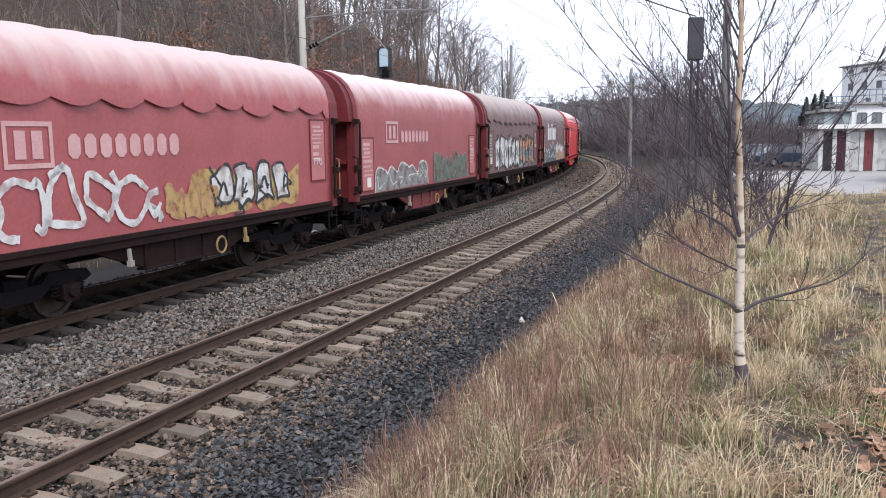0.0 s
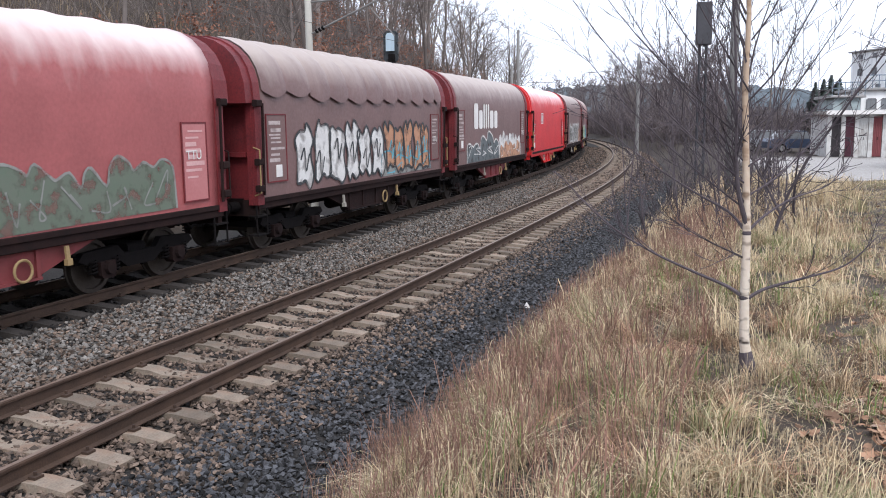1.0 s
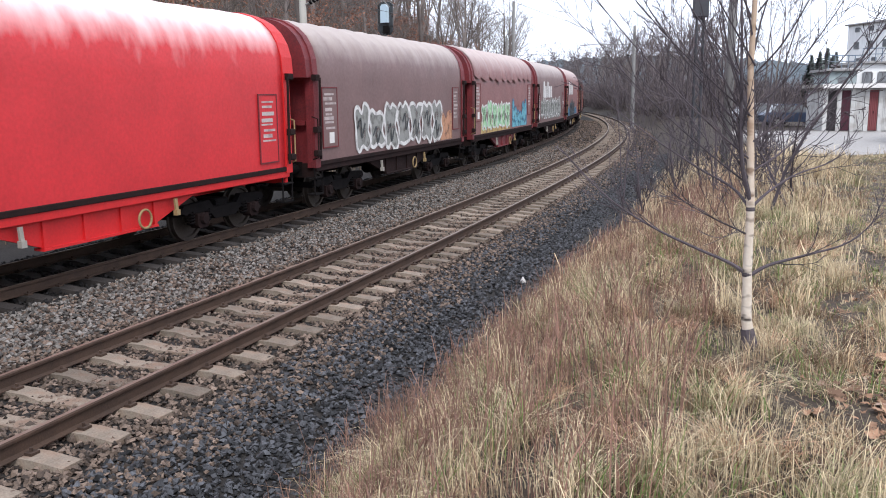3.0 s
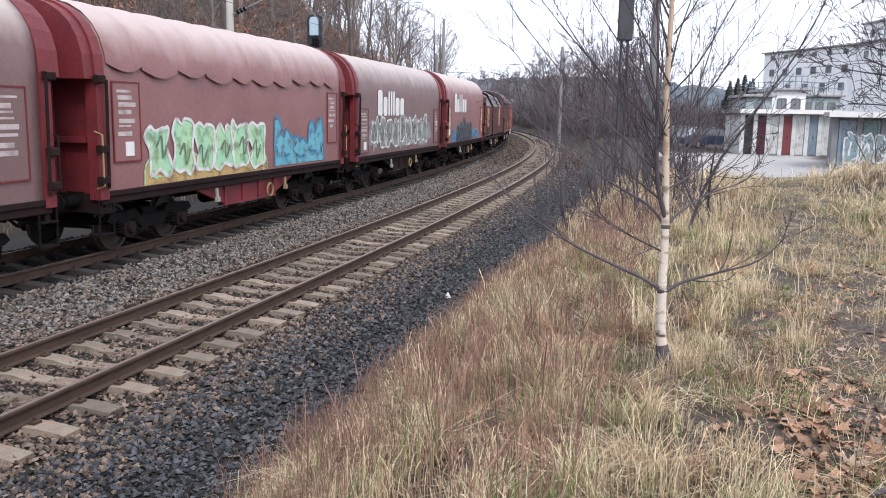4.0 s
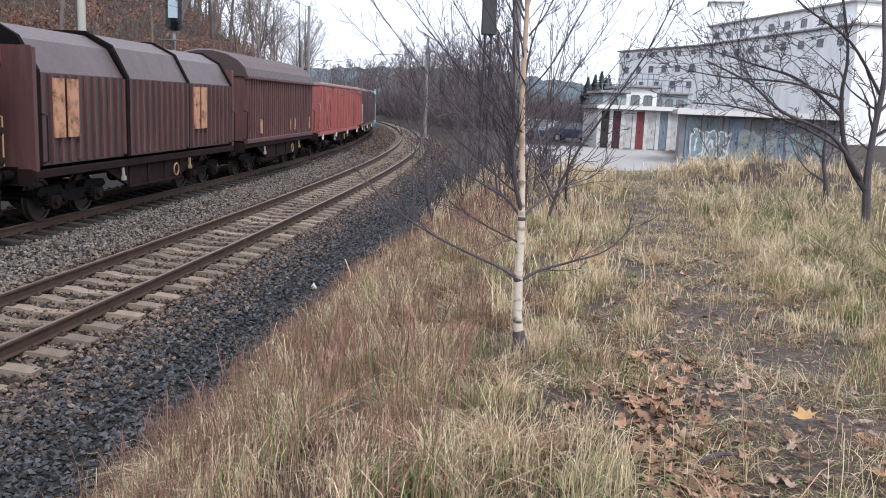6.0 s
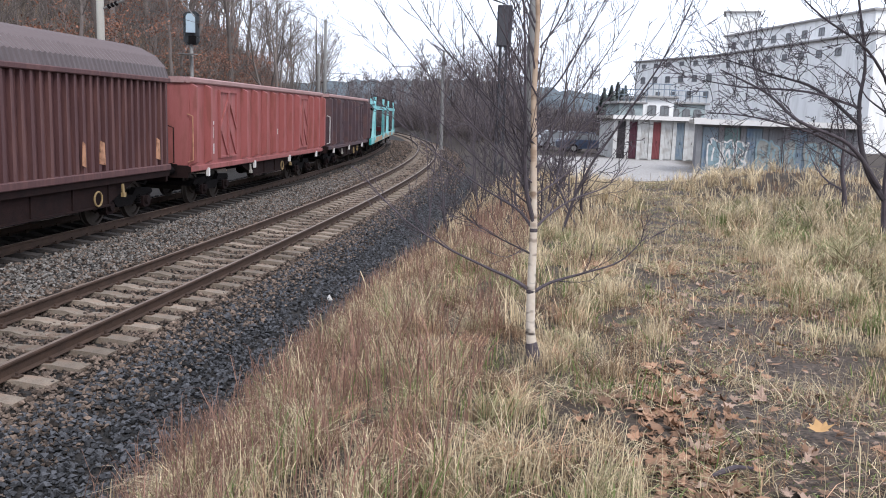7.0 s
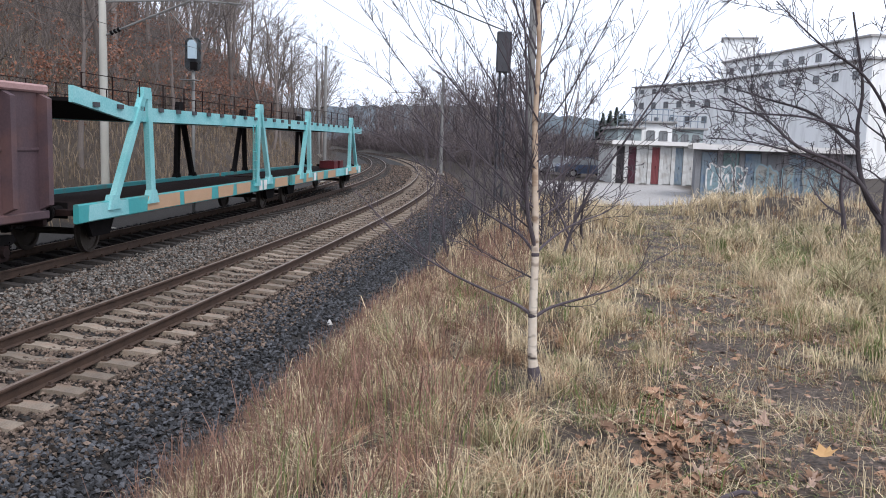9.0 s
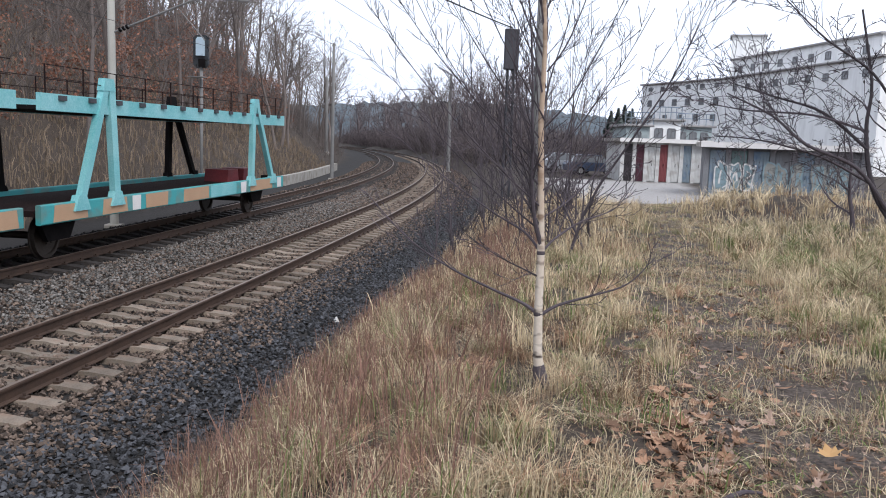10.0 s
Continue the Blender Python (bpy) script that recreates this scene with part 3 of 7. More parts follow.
def graffiti(parent, x0, x1, z0, z1, letters, fill, line, seed, width=0.07, label="", backdrop=None, inner=None, y=None):
    """Sprayed lettering that spells nothing: lumpy painted bodies with outlines, or lines alone."""
    rng = random.Random(seed)
    y = -HALF_W - 0.012 if y is None else y
    step = (x1 - x0) / letters
    if backdrop:
        sh = Shape()
        for i in range(letters + 1):
            ring = blob(x0 + step * i, (z0 + z1) / 2 - 0.05, step * 0.75, (z1 - z0) * 0.48, rng, 11)
            loop = smooth_line(ring + [ring[0]], 3)[:-1]
            sh.add([(p.x, y - i * 0.0004, max(z0 - 0.1, p.y)) for p in loop], [tuple(range(len(loop)))])
        part("graffiti_cloud", sh, backdrop, parent)
    for i in range(letters):
        body, lines, marks = Shape(), Shape(), Shape()
        cx, cz = x0 + step * (i + 0.5), (z0 + z1) / 2 + rng.uniform(-0.05, 0.05)
        w, h = step * 0.46, (z1 - z0) * 0.46
        ring = blob(cx, cz, w, h, rng)
        loop = smooth_line(ring + [ring[0]], 4)
        if fill:
            body.add([(p.x, y - 0.006 - i * 0.0004, max(z0, p.y)) for p in loop[:-1]], [tuple(range(len(loop) - 1))])
            ribbon(lines, [Vector((p.x, max(z0, p.y))) for p in loop], width, y - 0.012, rng)
            a = rng.uniform(-0.3, 0.3)
            kind = rng.randrange(3)
            if kind == 0:
                zig = [Vector((cx + a * w - 0.02, cz - h * 0.5)), Vector((cx + a * w, cz)), Vector((cx + a * w + 0.05, cz + h * 0.5))]
            elif kind == 1:
                zig = [Vector((cx - w * 0.5, cz - h * 0.4)), Vector((cx + w * 0.1, cz + h * 0.35)), Vector((cx + w * 0.45, cz - h * 0.3))]
            else:
                zig = [Vector((cx - w * 0.35, cz + h * 0.5)), Vector((cx + w * 0.4, cz + h * 0.2)), Vector((cx - w * 0.3, cz - h * 0.1)), Vector((cx + w * 0.4, cz - h * 0.5))]
            ribbon(marks, smooth_line(zig, 5), width * 1.1, y - 0.013, rng)
            for q in range(2):
                b0 = Vector((cx + w * rng.uniform(-0.9, 0.9), cz + h * rng.uniform(-0.9, 0.9)))
                ribbon(marks, smooth_line([b0, b0 + Vector((w * rng.uniform(-0.6, 0.6), h * rng.uniform(-0.6, 0.6))), b0 + Vector((w * rng.uniform(-0.8, 0.8), h * rng.uniform(-0.8, 0.8)))], 5), width * 0.7, y - 0.0135, rng)
            letter = part("graffiti_letter", body, fill, parent, label)
            part("letter_outline", lines, line, letter)
            part("letter_stroke", marks, inner or line, letter)
        else:
            zig = [Vector((cx + rng.uniform(-1, 1) * w, z0 + (z1 - z0) * f)) for f in (0.02, 0.5, 0.95)]
            zig += [Vector((cx + w * rng.uniform(0.2, 1.0), z0 + (z1 - z0) * rng.uniform(0.35, 0.7))), Vector((cx + w * 1.1, z0 + (z1 - z0) * rng.uniform(0, 0.3)))]
            ribbon(lines, smooth_line(zig, 6), width, y - 0.012, rng)
            letter = part("graffiti_stroke", lines, line, parent, label)
            ribbon(marks, smooth_line([Vector((cx - w, cz + rng.uniform(-0.2, 0.3))), Vector((cx, cz + rng.uniform(-0.1, 0.3))), Vector((cx + w, cz + 0.2))], 5), width * 0.9, y - 0.014, rng)
            part("cross_stroke", marks, line, letter)


def scrawl(parent, x0, x1, z0, z1, loops, material, seed, width, label):
    """Thick looping lines of spray paint that run into one another."""
    rng = random.Random(seed)
    step = (x1 - x0) / loops
    for i in range(loops):
        cx, cz, h = x0 + step * (i + 0.5), (z0 + z1) / 2 + rng.uniform(-0.08, 0.08), (z1 - z0) * rng.uniform(0.38, 0.5)
        a0, turn = rng.uniform(0, 6.28), rng.choice((-1, 1))
        pts = []
        for k in range(9):
            a = a0 + turn * k * rng.uniform(0.75, 0.95)
            r = rng.uniform(0.55, 1.1)
            pts.append(Vector((cx + step * (0.62 * r * math.cos(a) + 0.05 * (k - 4)), max(z0, min(z1, cz + h * r * math.sin(a))))))
        sh = Shape()
        ribbon(sh, smooth_line(pts, 6), width, -HALF_W - 0.024 - 0.001 * i, rng)
        part("sprayed_scrawl", sh, material, parent, label)


def paint_ring(sh, ring, y):
    sh.add([(p[0], y, p[1]) for p in ring], [tuple(range(len(ring)))])


def spray_mass(parent, x0, x1, z0, z1, fill, edge, seed, teeth, label, width=0.05, low=0.6, y=None):
    """One painted field with a ragged upper edge, its rim and a few strokes drawn over it."""
    rng = random.Random(seed)
    y = -HALF_W - 0.014 if y is None else y
    top, step = [], (x1 - x0) / teeth
    for i in range(teeth):
        xa, za = x0 + step * i, z0 + (z1 - z0) * rng.uniform(low, 1.0)
        top += [(xa + 0.06 * step, za - rng.uniform(0.0, 0.12)), (xa + rng.uniform(0.3, 0.6) * step, za + rng.uniform(0.0, 0.1)), (xa + 0.9 * step, za - rng.uniform(0.02, 0.25) * (z1 - z0))]
    ring = [(x0, z0)] + top + [(x1, z0 + rng.uniform(0, 0.05))]
    body = Shape()
    paint_ring(body, ring[::-1], y)
    mass = part("graffiti_field", body, fill, parent, label)
    rim = Shape()
    ribbon(rim, smooth_line([Vector(p) for p in ring], 3), width, y - 0.006, rng)
    part("field_rim", rim, edge, mass)
    for i in range(teeth):
        xa = x0 + step * (i + 0.5)
        st, pts = Shape(), []
        for k in range(rng.randint(3, 4)):
            pts.append(Vector((xa + rng.uniform(-0.5, 0.5) * step, z0 + (z1 - z0) * rng.uniform(0.1, low))))
        ribbon(st, smooth_line(pts, 5), width * 0.7, y - 0.008 - 0.0005 * i, rng)
        part("sprayed_stroke", st, edge, mass)


def slab_shapes(parent, x0, x1, z0, z1, count, fill, edge, seed, label, width=0.08, slot=None, skew=0.1, y=None):
    """Broad uneven painted slabs, each with its rim and one stroke inside; they spell nothing."""
    rng = random.Random(seed)
    y = -HALF_W - 0.014 if y is None else y
    step = (x1 - x0) / count
    for i in range(count):
        a, b = x0 + step * (i + 0.05), x0 + step * (i + 0.97)
        za, zb = z0 + rng.uniform(0, 0.08), z1 - rng.uniform(0, 0.16) * (z1 - z0)
        lean, w, h = rng.uniform(-skew, skew), b - a, zb - za
        ring = [(0.0, 0.1), (0.22, 0.0), (0.52, 0.08), (0.82, 0.0), (1.05, 0.16), (0.92, 0.5), (1.08, 0.84), (0.72, 1.0), (0.46, 0.88), (0.2, 1.02), (-0.06, 0.8), (0.1, 0.46)]
        ring = [(p + rng.uniform(-0.09, 0.09), q + rng.uniform(-0.08, 0.08)) for p, q in ring]
        ring = [tuple(p) for p in smooth_line([Vector(p) for p in ring + ring[:1]], 3)[:-1]]
        ring = [(a + w * p + lean * q * h, za + h * q) for p, q in ring]
        body, lines, hole = Shape(), Shape(), Shape()
        paint_ring(body, ring, y - 0.0006 * i)
        letter = part("graffiti_shape", body, fill, parent, label)
        ribbon(lines, [Vector(p) for p in ring + ring[:1]], width, y - 0.012 - 0.0006 * i, rng)
        part("shape_outline", lines, edge, letter)
        cx, f = a + w * rng.uniform(0.35, 0.65), rng.uniform(0.3, 0.6)
        ribbon(hole, smooth_line([Vector((cx - 0.25 * w, za + f * h)), Vector((cx, za + (f + 0.2) * h)), Vector((cx + 0.05 * w, za + (f - 0.2) * h)), Vector((cx + 0.3 * w, za + (f + 0.1) * h))], 4), width * 0.8, y - 0.013 - 0.0006 * i, rng)
        part("inner_stroke", hole, slot or edge, letter)


def letter_blocks(parent, x0, z0, height, widths, material, label, gap=0.06, talls=()):
    """A word too small or too much a trade name to spell: a row of plain upright blocks."""
    x, y = x0, -HALF_W - 0.016
    for i, w in enumerate(widths):
        h = height * (1.0 if not talls or i in talls else 0.74)
        b = min(0.08, 0.3 * w)
        ring = [(x + b, z0), (x + w - b, z0), (x + w, z0 + b), (x + w, z0 + h - b), (x + w - b, z0 + h), (x + b, z0 + h), (x, z0 + h - b), (x, z0 + b)]
        part("word_block", Shape().add([(p, y, q) for p, q in ring], [tuple(range(8))]), material, parent, label)
        x += w + gap


def emblem(parent, x0, z0, w, h, material):
    """A plain square badge: a frame of paint with two uprights in it."""
    sh, y, b = Shape(), -HALF_W - 0.016, 0.08 * w
    for xa, xb, za, zb in ((x0, x0 + w, z0, z0 + b), (x0, x0 + w, z0 + h - b, z0 + h), (x0, x0 + b, z0 + b, z0 + h - b), (x0 + w - b, x0 + w, z0 + b, z0 + h - b),
                           (x0 + 0.22 * w, x0 + 0.44 * w, z0 + 0.2 * h, z0 + 0.8 * h), (x0 + 0.56 * w, x0 + 0.78 * w, z0 + 0.2 * h, z0 + 0.8 * h)):
        sh.add([(xa, y, za), (xb, y, za), (xb, y, zb), (xa, y, zb)], [(0, 1, 2, 3)])
    part("badge", sh, material, parent, "square badge in white paint")


def info_panel(parent, x0, z0, w, h, plate, seed, y=None, tag=True):
    """The data panel: a framed plate with lines of writing as bars and a white card holder."""
    rng = random.Random(seed)
    y = -HALF_W - 0.01 if y is None else y
    panel = part("data_panel", Shape().slab([(x0, z0), (x0 + w, z0), (x0 + w, z0 + h), (x0, z0 + h)], y - 0.012, y), plate, parent, "framed data panel")
    fr = Shape()
    for xa, xb, za, zb in ((x0 - 0.03, x0 + w + 0.03, z0 - 0.03, z0), (x0 - 0.03, x0 + w + 0.03, z0 + h, z0 + h + 0.03), (x0 - 0.03, x0, z0, z0 + h), (x0 + w, x0 + w + 0.03, z0, z0 + h)):
        fr.slab([(xa, za), (xb, za), (xb, zb), (xa, zb)], y - 0.022, y)
    part("panel_frame", fr, M_ENDRED, panel)
    z = z0 + h - 0.12
    while z > z0 + 0.42:
        a, b, t = x0 + rng.uniform(0.05, 0.16), x0 + w - rng.uniform(0.05, 0.3), rng.choice((0.035, 0.05, 0.08))
        part("writing_bar", Shape().add([(a, y - 0.017, z - t), (b, y - 0.017, z - t), (b, y - 0.017, z), (a, y - 0.017, z)], [(0, 1, 2, 3)]), M_FADEDPINK if plate is M_PINKPLATE else M_CHALK, panel)
        z -= t + rng.uniform(0.03, 0.09)
    if tag:
        part("card", Shape().slab([(x0 + 0.32, z0 + 0.08), (x0 + 0.56, z0 + 0.08), (x0 + 0.56, z0 + 0.34), (x0 + 0.32, z0 + 0.34)], y - 0.03, y - 0.012), M_WHITE, panel, "white card")


def wheel_ring(sh, y, r=0.46):
    prof = [(0.06, -0.07), (0.13, -0.07), (0.15, -0.03), (r - 0.08, -0.02), (r - 0.07, -0.065), (r, -0.06), (r + 0.005, 0.03), (r + 0.03, 0.045), (r + 0.03, 0.07), (r - 0.06, 0.07), (r - 0.08, 0.02), (0.15, 0.03), (0.06, 0.06)]
    n, k = 24, len(prof)
    s = 1 if y > 0 else -1
    verts = [(q * math.cos(2 * math.pi * i / n), y - s * w, q * math.sin(2 * math.pi * i / n)) for i in range(n) for q, w in prof]
    sh.add(verts, [(i * k + j, i * k + (j + 1) % k, ((i + 1) % n) * k + (j + 1) % k, ((i + 1) % n) * k + j) for i in range(n) for j in range(k)])


SPINNING = []


def build_wheelset():
    sh = Shape()
    for y in (-0.75, 0.75):
        wheel_ring(sh, y)
    sh.tube([(0, -1.05, 0), (0, -0.8, 0), (0, 0.8, 0), (0, 1.05, 0)], [0.06, 0.08, 0.08, 0.06], 10)
    # hub bolts, which show the turning
    for i in range(6):
        a = math.pi * i / 3
        for y in (-0.83, 0.83):
            sh.tube([(0.16 * math.cos(a), y - 0.02, 0.16 * math.sin(a)), (0.16 * math.cos(a), y + 0.02, 0.16 * math.sin(a))], 0.02, 5)
    return sh.mesh("wheelset", M_WHEEL)


def bogie_frame():
    sh = Shape()
    for y in (-1.02, 1.02):
        ring = [(-1.45, 0.62), (-1.35, 0.74), (-0.55, 0.78), (-0.4, 0.62), (0.4, 0.62), (0.55, 0.78), (1.35, 0.74), (1.45, 0.62), (1.3, 0.55), (0.5, 0.5), (0.35, 0.38), (-0.35, 0.38), (-0.5, 0.5), (-1.3, 0.55)]
        sh.slab(ring, y - 0.06, y + 0.06)
    sh.box(-0.22, 0.22, -1.0, 1.0, 0.45, 0.75, 0.04)
    for x in (-1.4, 1.4):
        sh.box(x - 0.05, x + 0.05, -1.0, 1.0, 0.55, 0.68)
    return sh


def bogie_boxes():
    sh = Shape()
    sh.slab([(-0.17, 0.34), (-0.12, 0.28), (0.12, 0.28), (0.17, 0.34), (0.17, 0.56), (-0.17, 0.56)], -0.1, 0.1)
    sh.tube([(0, -0.08, 0.46), (0, -0.17, 0.46)], [0.12, 0.1], 10)
    return sh


def bogie_springs():
    pts = [(0.07 * math.cos(a), 0.07 * math.sin(a), 0.36 + 0.24 * a / (8 * math.pi)) for a in (8 * math.pi * i / 32 for i in range(33))]
    return Shape().tube(pts, 0.017, 4)


def brake_hanger():
    """A hanger with its brake shoe, for the wheel on its +x side."""
    return Shape().beam((0.32, 0, 0.7), (0.37, 0, 0.3), 0.06, 0.09).box(0.24, 0.4, -0.07, 0.07, 0.34, 0.56)


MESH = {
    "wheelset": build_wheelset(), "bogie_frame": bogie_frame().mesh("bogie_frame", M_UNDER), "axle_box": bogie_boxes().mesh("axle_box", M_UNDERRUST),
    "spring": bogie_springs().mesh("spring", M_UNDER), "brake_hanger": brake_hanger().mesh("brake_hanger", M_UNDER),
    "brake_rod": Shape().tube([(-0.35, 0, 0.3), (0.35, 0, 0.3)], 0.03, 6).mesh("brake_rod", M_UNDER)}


def add_bogie(wagon, x):
    frame_ob = part("bogie", MESH["bogie_frame"], None, wagon, "black two-axle bogie", at=pose(x, 0, 0))
    part("brake_rod", MESH["brake_rod"], None, frame_ob)
    for y in (-0.8, 0.8):
        for rz in (0, 180):
            part("brake_hanger", MESH["brake_hanger"], None, frame_ob, at=pose(0, y, 0, 0, 0, rz))
    for ax in (-0.9, 0.9):
        for y, rz in ((-1.08, 0), (1.08, 180)):
            part("axle_box", MESH["axle_box"], None, frame_ob, at=pose(ax, y, 0, 0, 0, rz))
            for dx in (-0.26, 0.26):
                part("spring", MESH["spring"], None, frame_ob, at=pose(ax + dx, y, 0))
    for ax in (-0.9, 0.9):
        w = part("wheelset", MESH["wheelset"], None, frame_ob, at=pose(ax, 0, 0.46))
        SPINNING.append((w, ax))


def buffer_shape():
    sh = Shape()
    sh.tube([(0, 0, 0), (0.3, 0, 0)], [0.11, 0.1], 12)
    sh.tube([(0.3, 0, 0), (0.56, 0, 0)], 0.07, 10)
    sh.tube([(0.54, 0, 0), (0.58, 0, 0), (0.6, 0, 0)], [0.2, 0.21, 0.18], 16)
    sh.box(-0.03, 0.0, -0.17, 0.17, -0.17, 0.17)
    return sh.mesh("buffer", M_UNDER)


def coupling_shape():
    sh = Shape()
    sh.box(0, 0.28, -0.06, 0.06, -0.09, 0.09, 0.02)
    sh.tube([(0.25, 0, 0.05), (0.4, 0, 0.0), (0.5, 0, -0.1)], 0.035, 8)
    for y in (-0.32, 0.32):
        sh.tube([(0, y, 0.0), (0.2, y, -0.18), (0.42, y * 0.9, -0.34), (0.6, y * 0.7, -0.3)], 0.03, 8)
    return sh.mesh("coupling", M_UNDER)


MESH["buffer"], MESH["coupling"] = buffer_shape(), coupling_shape()


def add_ends(wagon, half):
    """Buffers and couplings at both ends; half: half the length over the buffers."""
    for sx, rz in ((-1, 180), (1, 0)):
        for y in (-0.875, 0.875):
            part("buffer", MESH["buffer"], None, wagon, at=pose(sx * (half - 0.6), y, 1.06, 0, 0, rz))
        part("coupling", MESH["coupling"], None, wagon, at=pose(sx * (half - 0.6), 0, 1.02, 0, 0, rz))


def underframe(wagon, half, belly, material, depth=0.5, sill=None):
    """Side sills, a fish-belly middle with braced pockets, and hung gear."""
    sh = Shape()
    for y in (-1.36, 1.36):
        s = math.copysign(1, y)
        sh.box(-half + 0.62, half - 0.62, y - 0.06, y + 0.06, 1.0, 1.17, 0.015)
    for x in (-half + 0.66, half - 0.66):
        sh.box(x - 0.06, x + 0.06, -1.36, 1.36, 0.86, 1.2, 0.02)
    sh.box(-half + 0.7, half - 0.7, -0.3, 0.3, 0.75, 1.1)
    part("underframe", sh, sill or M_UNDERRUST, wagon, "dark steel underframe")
    bl = Shape()
    for y in (-1.26, 1.26):
        bl.slab([(-belly - 1.25, 1.0), (-belly, 1.0 - depth), (belly, 1.0 - depth), (belly + 1.25, 1.0)], y - 0.05, y + 0.05)
        for x in np.linspace(-belly, belly, 4):
            bl.box(x - 0.035, x + 0.035, min(y, y * 1.07), max(y, y * 1.07), 1.0 - depth, 1.0)
        bl.box(-belly - 0.05, belly + 0.05, y - 0.1, y + 0.1, 0.96 - depth, 1.0 - depth)
    part("belly_frame", bl, material, wagon, "trapezoid side bracing under the floor")
    gear = Shape()
    gear.tube([(-0.8, -0.5, 0.68), (0.2, -0.5, 0.68)], 0.16, 12)
    gear.box(0.5, 0.95, -0.85, -0.45, 0.5, 0.85, 0.03)
    gear.tube([(-belly - 1.4, -0.9, 0.85), (belly + 1.4, -0.9, 0.85)], 0.025, 6)
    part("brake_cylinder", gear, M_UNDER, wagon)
    for x in (-belly - 0.5, belly + 0.5):
        han = Shape()
        han.beam((x, -1.4, 0.98), (x, -1.42, 0.74), 0.07, 0.04)
        han.box(x - 0.05, x + 0.05, -1.46, -1.38, 0.68, 0.78)
        part("lashing_ring", han, M_YELLOW if x > 0 else M_CONCRETE, wagon, "pale painted lever")
    ring = Shape()
    ring.tube([(belly * 0.75 + 0.16 * math.cos(a), -1.38, 0.72 + 0.16 * math.sin(a)) for a in (2 * math.pi * i / 16 for i in range(17))], 0.022, 6)
    part("handwheel", ring, M_YELLOW, wagon, "pale yellow hand wheel")


def handrail(wagon, x, y, z0, z1, material):
    sh = Shape()
    s = -0.09
    sh.tube([(x, y + 0.06, z0), (x, y + s, z0 + 0.05), (x, y + s, z1 - 0.05), (x, y + 0.06, z1)], 0.018, 6)
    part("handrail", sh, material, wagon, "bent grab rail")


def end_wall(wagon, x, sx, material):
    """An end bulkhead: plate of the hood's outline, rim, cross rail, posts and a corner step."""
    plate = part("end_wall", Shape().prism(hood_ring(-0.04, 1.1), min(x, x + sx * 0.05), max(x, x + sx * 0.05)), material, wagon, "steel end wall")
    upper = [p for p in hood_ring(0.0, 3.2) if p[1] >= 3.19]
    xu, xv = sorted((x + sx * 0.05, x + sx * 0.44))
    part("end_cap", Shape().prism(upper, xu, xv), material, plate, "flat upper end plate")
    rim = Shape()
    outer, inner = hood_ring(0.035, 1.1), hood_ring(-0.06, 1.1)
    n = len(outer)
    a, b = sorted((x - sx * 0.06, x + sx * 0.19))
    verts = [(q, *p) for q in (a, b) for p in outer] + [(q, *p) for q in (a, b) for p in inner]
    for i in range(n - 1):
        rim.f += [(i, i + 1, n + i + 1, n + i), (2 * n + i, 3 * n + i, 3 * n + i + 1, 2 * n + i + 1), (i, 2 * n + i, 2 * n + i + 1, i + 1), (n + i, n + i + 1, 3 * n + i + 1, 3 * n + i)]
    rim.v = verts
    part("end_rim", rim, material, plate)
    bars = Shape()
    xa, xb = sorted((x + sx * 0.05, x + sx * 0.2))
    bars.box(xa, xb, -1.5, 1.5, 3.15, 3.28, 0.02)
    bars.box(xa, xb, -1.2, 1.2, 2.1, 2.2)
    for y in (-1.3, -0.45, 0.45, 1.3):
        bars.box(xa, xb - 0.03, y - 0.06, y + 0.06, 1.1, 3.15)
    part("end_brace", bars, material, plate)
    latch = Shape()
    for z in (3.2, 2.0, 1.45):
        latch.box(xa - 0.05, xb, -1.56, -1.44, z - 0.07, z + 0.07, 0.02)
    latch.tube([(x, -1.5, 1.3), (x, -1.53, 3.2)], 0.03, 6)
    part("latch", latch, M_UNDERRUST, plate)
    step = Shape()
    for z in (0.45, 0.85):
        step.box(x + sx * 0.02 - 0.2, x + sx * 0.02 + 0.2, -1.45, -1.2, z, z + 0.03)
    step.tube([(x - 0.18, -1.4, 1.1), (x - 0.18, -1.4, 0.45)], 0.02, 5)
    step.tube([(x + 0.22, -1.4, 1.1), (x + 0.22, -1.4, 0.45)], 0.02, 5)
    part("footstep", step, M_UNDER, wagon)


TRAIN = []


